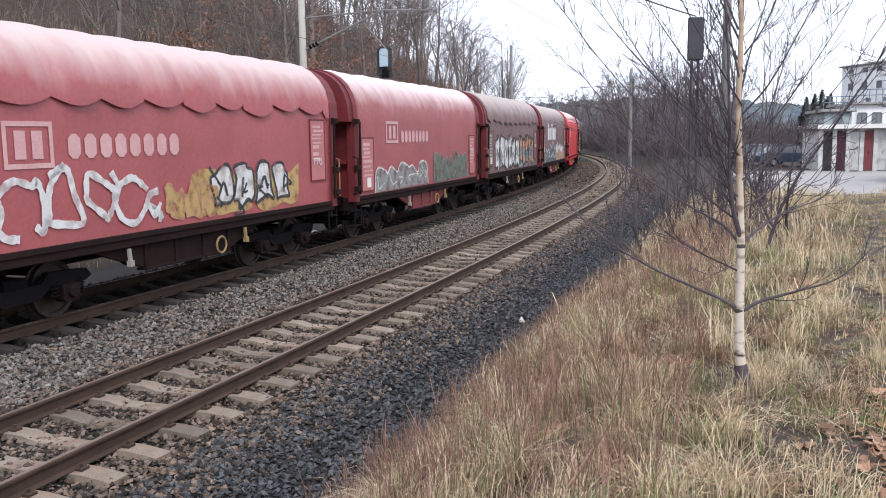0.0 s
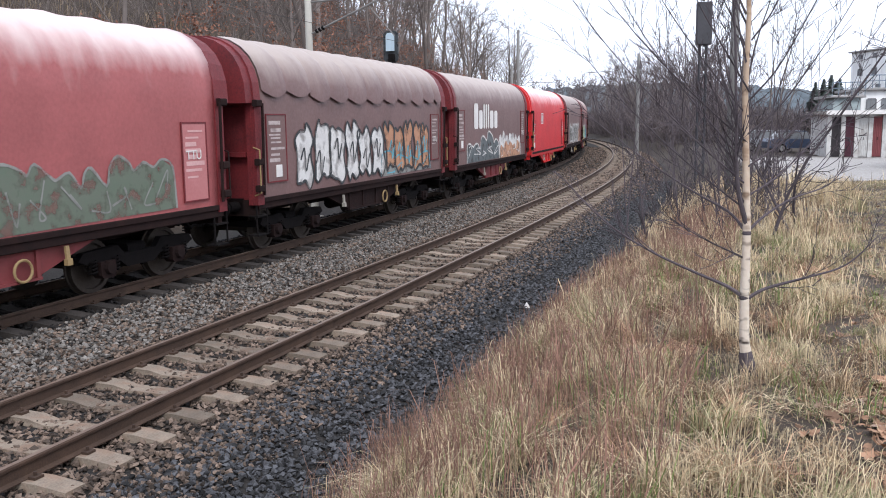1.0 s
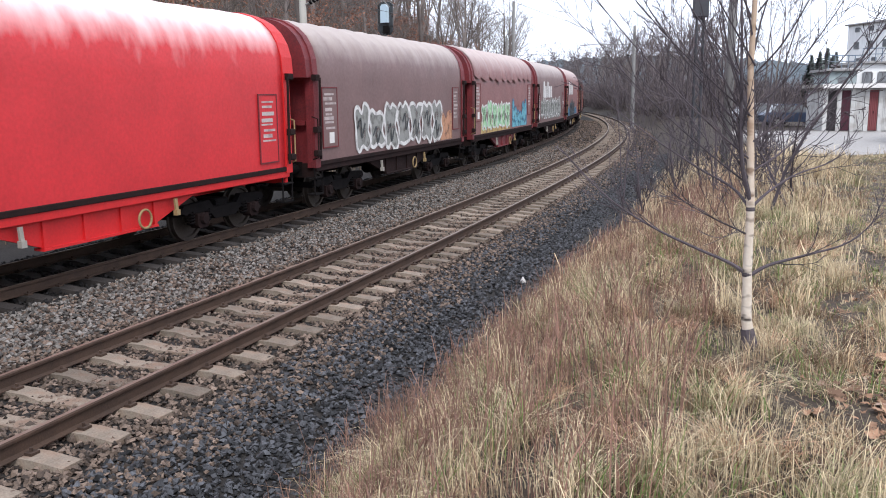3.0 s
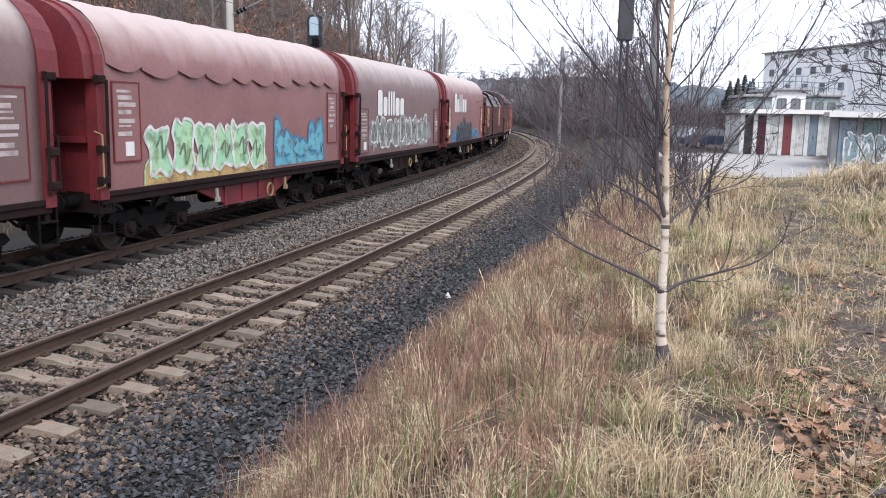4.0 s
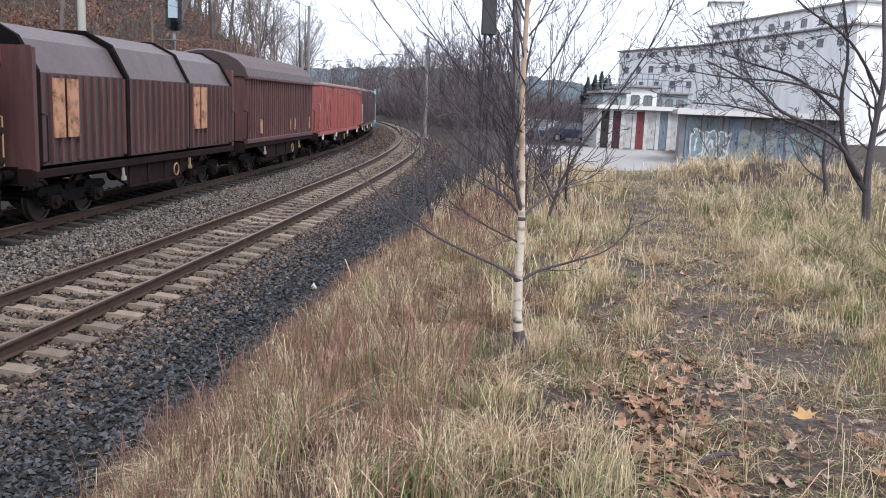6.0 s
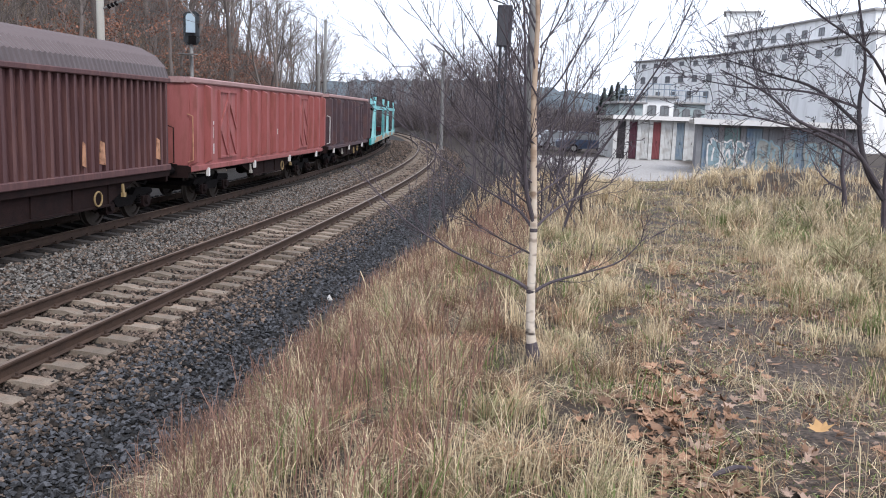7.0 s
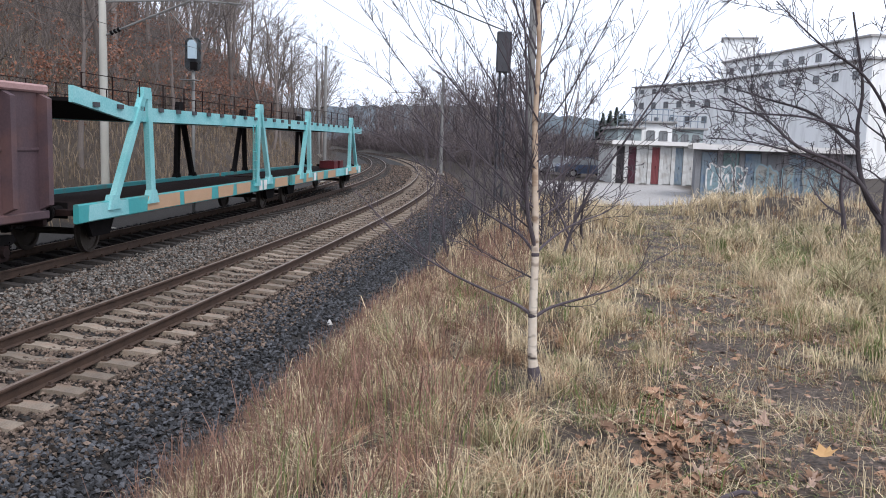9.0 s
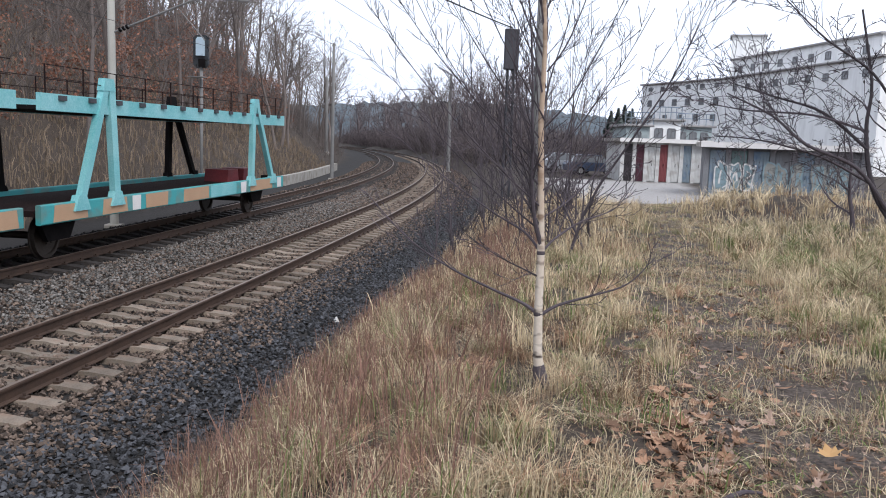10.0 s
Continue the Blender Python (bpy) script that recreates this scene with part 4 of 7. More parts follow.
def hood_wagon(label, u0, hood, ends, panel, belly, seed, flaps=False, wrinkle=1.0):
    half = 6.385
    w = thing("hood_wagon", label, "freight wagon", "hood wagons of the train")
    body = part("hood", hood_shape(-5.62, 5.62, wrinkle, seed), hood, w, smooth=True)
    # the seam and lower hem of the hood
    hem = Shape().box(-5.62, 5.62, -HALF_W - 0.03, -HALF_W + 0.02, 1.14, 1.24, 0.01)
    part("hem", hem, M_UNDERRUST, body)
    if flaps:
        rng, x = random.Random(seed), -5.55
        while x < 5.3:
            step = rng.uniform(0.95, 1.2)
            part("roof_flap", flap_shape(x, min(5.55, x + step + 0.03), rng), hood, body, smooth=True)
            x += step
    for sx in (-1, 1):
        end_wall(w, sx * 5.66, sx, ends)
        handrail(w, sx * 5.85, -1.45, 1.3, 2.3, M_YELLOW if seed % 2 else M_UNDERRUST)
    underframe(w, half, 1.25, belly, 0.42, ends if ends is M_ENDBRIGHT else None)
    add_ends(w, half)
    for x in (-3.75, 3.75):
        add_bogie(w, x)
    info_panel(w, -5.38, 1.36 + 0.2 * (seed % 3), 0.78, 1.4, panel, seed)
    info_panel(w, 4.6, 1.4 + 0.2 * (seed % 3), 0.68, 1.4, panel, seed + 50, tag=False)
    TRAIN.append((w, u0 + half, 3.5))
    return w


def white_word(w, x0, z0, h):
    k = h / 0.7
    letter_blocks(w, x0, z0, h, [0.42 * k, 0.38 * k, 0.15 * k, 0.15 * k, 0.15 * k, 0.42 * k, 0.38 * k], M_WHITE, "word in white upright blocks", 0.09 * k, (0, 2, 3, 4))


U = -2.295
L = 12.77
w = hood_wagon("dusty red hood wagon with scalloped roof cover and white graffiti", U, M_RED, M_ENDRED, M_PINKPLATE, M_UNDERRUST, 11, True)
emblem(w, -4.2, 2.4, 0.92, 0.68, M_FADEDPINK)
letter_blocks(w, -2.99, 2.52, 0.38, [0.26] * 8, M_FADEDPINK, "word in white upright blocks", 0.085)
scrawl(w, -5.1, -1.2, 1.3, 2.5, 5, M_SPRAY, 3, 0.115, "white sprayed looping scrawl")
graffiti(w, -1.3, -0.9, 1.35, 1.7, 1, None, M_SPRAY, 4, 0.1, "white sprayed ring")
graffiti(w, -0.8, 0.8, 1.32, 1.95, 3, M_OCHRE, M_TAN, 5, 0.04, "ochre graffiti cloud")
graffiti(w, 0.6, 3.6, 1.36, 2.25, 4, M_SPRAY, M_DKGREY, 6, 0.07, "white and black graffiti", M_OCHRE)
w = hood_wagon("red hood wagon with grey and dull green graffiti", U + L, M_REDB, M_ENDRED, M_PINKPLATE, mat("dull_red_belly", (0.2, 0.035, 0.04), 0.7, 0, (0.13, 0.04, 0.035), 2, 20, 0.8), 12)
emblem(w, -3.63, 2.62, 0.95, 0.62, M_FADEDPINK)
letter_blocks(w, -2.44, 2.62, 0.36, [0.23] * 8, M_FADEDPINK, "word in white upright blocks", 0.08)
spray_mass(w, -4.5, -0.1, 1.26, 2.15, M_GREY, M_SPRAY, 8, 5, "grey graffiti field with pale rim", 0.05)
spray_mass(w, 0.5, 4.35, 1.26, 2.35, M_GREEN, M_GREY, 9, 7, "dull grey-green graffiti field", 0.045, 0.7)
w = hood_wagon("brown hood wagon with scalloped roof cover and bold white graffiti", U + 2 * L, M_BROWN, M_ENDRED, M_BROWN, M_UNDERRUST, 13, True)
slab_shapes(w, -4.2, 0.8, 1.35, 2.85, 6, M_SPRAY, M_DKGREY, 21, "pale block graffiti with dark outline", 0.07, M_DKGREY)
slab_shapes(w, 0.9, 4.4, 1.35, 2.75, 5, M_TAN, M_DKGREY, 22, "tan graffiti letters with dark outline", 0.08, M_CYAN)
spray_mass(w, 0.6, 4.5, 1.28, 2.0, M_GREY, M_CYAN, 23, 4, "grey sprayed field under the letters", 0.05, y=-HALF_W - 0.011)
w = hood_wagon("brown hood wagon with white word and outlined graffiti", U + 3 * L, M_BROWN, M_ENDRED, M_BROWN, M_ENDRED, 14, wrinkle=0.5)
white_word(w, -3.3, 2.5, 0.95)
spray_mass(w, -4.3, 0.5, 1.26, 2.3, M_SLATE, M_SPRAY, 31, 5, "slate-grey graffiti with white outline", 0.06, 0.6)
spray_mass(w, 0.5, 4.5, 1.25, 2.35, M_SPRAY, M_SPRAY, 33, 7, "white sprayed cloud", 0.05, 0.6, y=-HALF_W - 0.011)
spray_mass(w, 0.6, 4.4, 1.25, 1.95, M_TAN, M_SPRAY, 32, 5, "tan graffiti under the white cloud", 0.05, 0.65, y=-HALF_W - 0.022)
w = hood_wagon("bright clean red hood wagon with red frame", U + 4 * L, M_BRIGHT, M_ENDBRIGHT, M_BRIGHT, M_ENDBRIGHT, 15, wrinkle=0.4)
emblem(w, -2.95, 2.62, 0.75, 0.55, M_WHITE)
w = hood_wagon("grey-brown hood wagon with large pale block graffiti", U + 5 * L, M_BROWN, M_ENDRED, M_BROWN, M_UNDERRUST, 16, wrinkle=0.7)
slab_shapes(w, -3.6, 3.4, 1.27, 2.6, 7, M_GREY, M_SPRAY, 41, "pale grey block graffiti with white outline", 0.1, M_DKGREY, 0.03)
spray_mass(w, 3.3, 4.5, 1.27, 2.3, M_TAN, M_TAN, 42, 2, "rusty orange sprayed field", 0.04)
w = hood_wagon("red-brown hood wagon with mint and cyan graffiti", U + 6 * L, M_BROWNB, M_ENDRED, M_BROWNB, M_ENDRED, 17, True)
slab_shapes(w, -4.4, 0.6, 1.35, 2.5, 6, M_MINT, M_SPRAY, 51, "mint green graffiti letters", 0.07, M_GREEN, 0.15)
spray_mass(w, -4.5, 0.7, 1.25, 1.85, M_OCHRE, M_MINT, 53, 5, "ochre sprayed field under the letters", 0.04, y=-HALF_W - 0.011)
spray_mass(w, 1.1, 4.3, 1.3, 2.45, M_CYAN, M_BLUE, 52, 6, "cyan and blue graffiti field", 0.08, 0.55)
w = hood_wagon("brown hood wagon with white word and pale graffiti", U + 7 * L, M_BROWN, M_ENDRED, M_BROWN, M_UNDERRUST, 18, wrinkle=0.5)
white_word(w, -3.5, 2.55, 0.88)
graffiti(w, -4.3, 3.4, 1.45, 2.5, 9, M_GREY, M_SPRAY, 61, 0.06, "grey graffiti with white outline", M_GREY, M_GREEN)
w = hood_wagon("brown hood wagon with white word above a blue painted hill", U + 8 * L, M_BROWNB, M_ENDRED, M_TAN, M_UNDERRUST, 19, wrinkle=0.8)
white_word(w, -3.6, 2.7, 0.9)
spray_mass(w, -4.2, 4.0, 1.25, 2.1, M_BLUE, M_CYAN, 71, 5, "blue sprayed hill shapes", 0.04, 0.5)
spray_mass(w, -3.0, 1.6, 1.25, 2.55, M_DKGREY, M_GREY, 72, 5, "dark peaked graffiti shapes", 0.03, 0.6, y=-HALF_W - 0.03)


def telescopic_wagon(label, u0):
    """A flat wagon under three dark sliding steel hoods."""
    half = 6.385
    w = thing("telescopic_wagon", label, "freight wagon", "hood wagons of the train")
    for i, (a, b, g) in enumerate(((-5.6, -1.8, 0.0), (-1.9, 1.9, 0.06), (1.8, 5.6, 0.0))):
        ring = [(-1.38 - g, 1.25), (-1.38 - g, 3.1), (-1.0 - g, 3.75 + g), (-0.45, 4.05 + g), (0.45, 4.05 + g), (1.0 + g, 3.75 + g), (1.38 + g, 3.1), (1.38 + g, 1.25)]
        hood = part("sliding_hood", Shape().prism(ring, a, b), M_DARKHOOD, w, "dark steel sliding hood")
        ribs = Shape()
        for x in np.linspace(a + 0.15, b - 0.15, 11):
            ribs.box(x - 0.04, x + 0.04, -1.44 - g, -1.38 - g, 1.3, 3.08)
        part("hood_rib", ribs, M_SLAT, hood)
        for x in (a + 0.05, b - 0.05):
            big = [(y * 1.03, 1.25 + (z - 1.25) * 1.02) for y, z in ring]
            part("hood_edge", Shape().prism(big, x - 0.06, x + 0.06), M_UNDER, hood)
        pan = Shape()
        for x in (a + 0.5, a + 1.05):
            if i != 1:
                pan.slab([(x, 1.8), (x + 0.42, 1.8), (x + 0.42, 3.0), (x, 3.0)], -1.47, -1.44)
        if pan.v:
            part("pale_patch", pan, M_TAN, hood, "pale worn patch")
    for sx in (-1, 1):
        end = Shape().box(min(sx * 5.62, sx * 5.75), max(sx * 5.62, sx * 5.75), -1.42, 1.42, 1.1, 3.6, 0.04)
        part("end_wall", end, M_SLAT, w)
        handrail(w, sx * 5.5, -1.45, 1.3, 2.3, M_UNDERRUST)
    underframe(w, half, 1.55, M_UNDERRUST)
    add_ends(w, half)
    for x in (-3.75, 3.75):
        add_bogie(w, x)
    TRAIN.append((w, u0 + half, 3.5))


def ribbed_wagon(label, u0):
    """A high-sided wagon with close upright ribs and a corrugated roof."""
    half = 5.75
    w = thing("ribbed_wagon", label, "freight wagon")
    body = part("body", Shape().box(-5.05, 5.05, -1.36, 1.36, 1.25, 3.5), M_SLAT, w)
    for x in np.arange(-4.95, 5.0, 0.3):
        part("side_rib", Shape().slab([(x - 0.06, 1.3), (x + 0.06, 1.3), (x + 0.04, 3.42), (x - 0.04, 3.42)], -1.45, -1.36), M_SLAT, body)
    roof, n = Shape(), 9
    for i, x in enumerate(np.arange(-5.12, 5.13, 0.09)):
        d = 0.025 if i % 2 else 0.0
        roof.v += [(x, -1.48 * math.cos(a), 3.45 + (0.85 + d) * math.sin(a) + d) for a in (math.pi * j / n for j in range(n + 1))]
    k = n + 1
    count = len(roof.v) // k
    roof.f += [(i * k + j, i * k + j + 1, (i + 1) * k + j + 1, (i + 1) * k + j) for i in range(count - 1) for j in range(n)]
    roof.f += [tuple(range(k)), tuple(range((count - 1) * k, count * k))]
    part("corrugated_roof", roof, M_DARKHOOD, w)
    eave = Shape()
    eave.box(-5.1, 5.1, -1.5, -1.36, 3.38, 3.5, 0.02)
    eave.box(-5.1, 5.1, -1.48, -1.36, 1.16, 1.32, 0.02)
    part("side_rail", eave, M_SLAT, body)
    for x, a in ((4.3, 0.22), (1.6, 0.25), (-3.5, 0.3), (0.9, 0.15)):
        part("pale_patch", Shape().slab([(x, 1.5), (x + a, 1.45), (x + a * 0.9, 1.95), (x + 0.05, 2.0)], -1.47, -1.455), M_TAN, body, "chalky pale patch")
    for sx in (-1, 1):
        handrail(w, sx * 5.2, -1.42, 1.3, 2.3, M_UNDERRUST)
    underframe(w, half, 2.2, M_UNDERRUST, 0.45)
    add_ends(w, half)
    for x in (-3.4, 3.4):
        add_bogie(w, x)
    TRAIN.append((w, u0 + half, 3.4))


def gondola(label, u0, length, paint, doors, patch, seed, ribs=15, braced=True):
    """An open high-sided wagon: pressed-steel sides with heavy ribs, cross-braced doors, rolled top edge."""
    half, bh = length / 2, length / 2 - 0.66
    w = thing("gondola_wagon", label, "freight wagon", "open gondola wagons")
    body = Shape()
    for y in (-1.36, 1.36):
        body.box(-bh, bh, y - 0.025, y + 0.025, 1.15, 3.5)
    for x in (-bh + 0.03, bh - 0.03):
        body.box(x - 0.03, x + 0.03, -1.34, 1.34, 1.15, 3.5)
    body.box(-bh, bh, -1.34, 1.34, 1.12, 1.2)
    bd = part("body", body, paint, w)
    rim = Shape()
    for y in (-1.38, 1.38):
        rim.box(-bh - 0.05, bh + 0.05, y - 0.08, y + 0.08, 3.44, 3.6, 0.035)
    for x in (-bh, bh):
        rim.box(x - 0.06, x + 0.06, -1.3, 1.3, 3.44, 3.6, 0.03)
    part("top_rim", rim, M_RIMDUST, bd, "dusty rolled top edge")
    gaps = np.linspace(-bh + 0.12, bh - 0.12, ribs)
    for i, x in enumerate(gaps):
        if any(abs(x - d) < 0.75 for d in doors):
            continue
        part("side_rib", Shape().prism([(-1.385, 1.2), (-1.59, 1.3), (-1.59, 3.34), (-1.385, 3.44)], x - 0.08, x + 0.08), paint, bd)
        part("side_rib", Shape().prism([(1.385, 1.2), (1.385, 3.44), (1.5, 3.32), (1.5, 1.3)], x - 0.07, x + 0.07), paint, bd)
    for d in doors:
        for q in (-0.38, 0.38):
            c = d + q
            door = part("door", Shape().box(c - 0.36, c + 0.36, -1.42, -1.386, 1.3, 3.32), paint, bd, "side door with diagonal braces")
            br = Shape()
            for a, b, e, f in ((c - 0.34, 1.34, c - 0.34, 3.28), (c + 0.34, 1.34, c + 0.34, 3.28)):
                br.beam((a, -1.44, b), (e, -1.44, f), 0.05, 0.06)
            for z in (1.34, 3.28):
                br.beam((c - 0.36, -1.44, z), (c + 0.36, -1.44, z), 0.05, 0.06)
            if braced:
                br.beam((c - 0.3, -1.44, 2.2), (c + 0.3, -1.44, 3.0 if q < 0 else 1.4), 0.05, 0.07)
                br.beam((c - 0.3, -1.44, 2.2 if q < 0 else 3.0), (c + 0.3, -1.44, 1.4 if q < 0 else 2.2), 0.05, 0.07)
            else:
                br.tube([(c + 0.16, -1.47, 1.5), (c + 0.16, -1.47, 3.1)], 0.02, 6)
                br.box(c + 0.1, c + 0.22, -1.5, -1.43, 2.2, 2.32)
            part("door_brace", br, paint, door)
    if not braced:
        part("side_seam", Shape().box(-bh + 0.05, bh - 0.05, -1.41, -1.385, 2.34, 2.4, 0.008), paint, bd, "welded seam along the side")
    sill = Shape()
    sill.box(-bh, bh, -1.46, -1.3, 1.02, 1.18, 0.02)
    sill.box(-bh, bh, 1.3, 1.46, 1.02, 1.18, 0.02)
    part("sill", sill, paint, w)
    pat = Shape()
    for x, z, a, b in patch:
        pat.slab([(x, z), (x + a, z), (x + a, z + b), (x, z + b)], -1.4, -1.388)
    part("stencil_patch", pat, M_WHITE, bd, "small white stencilled patches")
    for x in gaps[1::4]:
        part("lashing_hook", Shape().box(x - 0.05, x + 0.05, -1.5, -1.42, 0.84, 1.08, 0.01), M_WHITE, w, "white painted hook")
    underframe(w, half, 1.9, M_UNDERRUST, 0.4)
    add_ends(w, half)
    for x in (-0.31 * length, 0.31 * length):
        add_bogie(w, x)
    for sx in (-1, 1):
        handrail(w, sx * (bh + 0.05), -1.42, 1.3, 2.6, M_WHITE if seed else M_TAN)
    TRAIN.append((w, u0 + half, 0.31 * length))


telescopic_wagon("dark telescopic hood wagon with three sliding steel hoods", U + 9 * L)
ribbed_wagon("maroon ribbed wagon with corrugated roof", U + 10 * L)
GONE = 136.9
gondola("faded red open gondola wagon with cross-braced doors", GONE, 16.4, M_GONRED, (-4.6, 4.2), [(-6.2, 1.9, 0.45, 0.35), (-6.2, 2.3, 0.5, 0.1), (-5.9, 1.45, 0.2, 0.3), (0.6, 1.9, 0.2, 0.2)], 0)
gondola("rust-stained dark open gondola wagon", GONE + 16.4, 13.7, M_GONDARK, (-3.0, 3.4), [(-6.0, 1.9, 0.25, 0.25)], 1, 12, False)


def car_carrier(label, u0, length=31.9):
    """An empty double-deck car carrier: two coupled units, a teal upper deck on A-frames over a painted sill."""
    half = length / 2
    w = thing("car_carrier_wagon", label, "car carrier")
    rng = random.Random(5)
    for unit in (-1, 1):
        a, b = (-half + 0.3, 0.4) if unit < 0 else (0.95, half - 0.4)
        low = Shape()
        low.box(a, b, -1.3, 1.3, 0.98, 1.1)
        part("lower_deck", low, M_UNDERRUST, w, "dark lower deck")
        for y in (-1.4, 1.4):
            part("sill", Shape().box(a, b, y - 0.06, y + 0.06, 0.82, 1.22, 0.02), M_TEAL, w, "teal sill with patched paint")
        x = a + 0.4
        while x < b - 0.6:
            k = rng.choice((M_TANPAINT, M_TANPAINT, M_TEALPALE, M_WHITE))
            g = rng.uniform(0.3, 0.6) if k is M_WHITE else rng.uniform(0.8, 2.2)
            g = min(g, b - 0.2 - x)
            e = rng.uniform(-0.06, 0.06)
            part("paint_patch", Shape().slab([(x, 0.85), (x + g + e, 0.85), (x + g, 1.19), (x + e, 1.19)], -1.468, -1.46), k, w, "uneven patch of sill paint")
            x += g + rng.uniform(0.1, 1.1)
        # upper deck, drooping at the outer ends
        xs = [a - 0.1, a + 2.4, b - 0.1] if unit < 0 else [a + 0.1, b - 2.4, b + 0.1]
        zs = [3.32, 3.0, 3.05] if unit < 0 else [3.05, 3.0, 3.02]
        up = Shape()
        for i in range(2):
            for y in (-1.4, 1.4):
                up.slab([(xs[i], zs[i]), (xs[i + 1], zs[i + 1]), (xs[i + 1], zs[i + 1] + 0.34), (xs[i], zs[i] + 0.34)], y - 0.05, y + 0.05)
        part("upper_beam", up, M_TEALPALE, w, "pale teal upper deck beam")
        dk = Shape()
        for i in range(2):
            dk.slab([(xs[i], zs[i] + 0.02), (xs[i + 1], zs[i + 1] + 0.02), (xs[i + 1], zs[i + 1] + 0.1), (xs[i], zs[i] + 0.1)], -1.34, 1.34)
        part("upper_deck", dk, M_UNDER, w, "dark upper deck plate")
        for cx in ((-12.4, -3.3) if unit < 0 else (3.5, 12.7)):
            for y in (-1.43, 1.43):
                lean = Shape()
                s = -1 if cx < (a + b) / 2 else 1
                foot = 1.15 if abs(cx) < 5 else 1.7
                lean.beam((cx + s * foot, y, 1.15), (cx + s * 0.05, y, 3.72), 0.14, 0.2)
                lean.beam((cx - s * 0.32, y, 1.15), (cx - s * 0.12, y, 3.72), 0.14, 0.24)
                lean.slab([(cx - 0.26, 3.55), (cx + 0.26, 3.55), (cx + 0.18, 3.82), (cx - 0.18, 3.82)], y - 0.08, y + 0.08)
                for q in (cx + s * foot, cx - s * 0.32):
                    lean.slab([(q - 0.3, 1.02), (q + 0.3, 1.02), (q + 0.14, 1.34), (q - 0.14, 1.34)], y - 0.085, y + 0.085)
                part("a_frame", lean, M_TEALPALE if y < 0 else M_UNDER, w, "teal A-frame post")
        rail = Shape()
        for y in (-1.42, 1.42):
            posts = np.arange(a + 0.3, b, 1.35)
            for x in posts:
                rail.tube([(x, y, 3.3), (x, y, 3.95)], 0.018, 5)
            for z in (3.66, 3.94):
                rail.tube([(a + 0.3, y, z), (b - 0.2, y, z)], 0.012, 4)
        part("guard_rail", rail, M_UNDERRUST, w, "thin guard rail along the upper deck")
        for x in np.arange(a + 0.8, b - 0.3, 1.1):
            part("bracket", Shape().box(x - 0.12, x + 0.12, -1.5, -1.45, 3.26, 3.36), M_DARKMAST, w)
        for x in ((a + 1.7, b - 1.2) if unit < 0 else (a + 1.2, b - 1.7)):
            for y in (-1.02, 1.02):
                part("axle_mount", Shape().slab([(x - 0.75, 0.98), (x - 0.4, 0.4), (x + 0.4, 0.4), (x + 0.75, 0.98)], y - 0.06, y + 0.06), M_UNDER, w)
            ws = part("wheelset", MESH["wheelset"], None, w, at=pose(x, 0, 0.46))
            SPINNING.append((ws, x))
    lad = Shape()
    for y in (-1.5,):
        for x in (-4.2, -3.85):
            lad.tube([(x, y, 1.1), (x, y, 3.1)], 0.02, 5)
        for z in np.arange(1.3, 3.1, 0.3):
            lad.tube([(-4.2, y, z), (-3.85, y, z)], 0.015, 5)
    part("ladder", lad, M_TEAL, w)
    chock = Shape()
    for x in (half - 3.0, half - 1.6):
        chock.slab([(x - 0.5, 1.1), (x + 0.5, 1.1), (x + 0.42, 1.5), (x - 0.42, 1.5)], -0.6, 0.2)
    part("wheel_chock", chock, M_ENDRED, w, "dark red chock blocks")
    add_ends(w, half)
    TRAIN.append((w, u0 + half, half - 3.0))


def panel_letters(wagon, text, x, z, size):
    """Readable letters on a data panel."""
    c = bpy.data.curves.new("panel_letters", "FONT")
    c.body, c.size, c.extrude = text, size, 0.002
    c.materials.append(M_WHITE)
    ob = new("panel_letters", c)
    ob.parent = wagon
    ob.matrix_basis = pose(x, -HALF_W - 0.04, z, 90, 0, 0)


for k in (0, 1, 2, 3, 7):
    panel_letters(TRAIN[k][0], "TTU", 4.66, 2.15, 0.24)
car_carrier("empty double-deck teal car carrier with patched sill", GONE + 30.0)


# ---- beside the line ----
def catenary_mast(x, y, top, radius, arm, material, label, brackets=True):
    """A tapered concrete mast with a bracket of steel tube that holds the wires over the track."""
    g = height_at(x, y)
    m = thing("overhead_line_mast", label, "mast", "overhead line masts", at=pose(x, y, g))
    h = top - g
    part("pole", Shape().tube([(0, 0, -0.3), (0, 0, 0.0), (0, 0, h * 0.5), (0, 0, h)], [radius * 1.2, radius * 1.15, radius, radius * 0.8], 12), material, m, smooth=True)
    part("footing", Shape().box(-radius * 2, radius * 2, -radius * 2, radius * 2, -0.3, 0.12, 0.03), M_CONCRETE, m)
    if brackets:
        br = Shape()
        br.tube([(0, 0, 5.9 - g), (arm, -0.3, 7.1 - g)], 0.035, 6)
        br.tube([(0, 0, 7.0 - g), (arm, -0.3, 7.1 - g), (arm * 1.55, -0.45, 7.0 - g)], 0.03, 6)
        br.tube([(arm * 0.75, -0.2, 6.75 - g), (arm * 1.05, -0.3, 5.75 - g)], 0.022, 6)
        part("bracket_arm", br, M_MAST, m, "steel tube bracket")
        ins = Shape()
        for f in (0.1, 0.14, 0.18):
            q = Vector((arm * f, -0.3 * f, 5.9 - g + 1.2 * f))
            ins.tube([q - Vector((0.03, 0, 0.02)), q + Vector((0.03, 0, 0.02))], 0.075, 8)
        part("insulator", ins, M_UNDER, m)
    return m


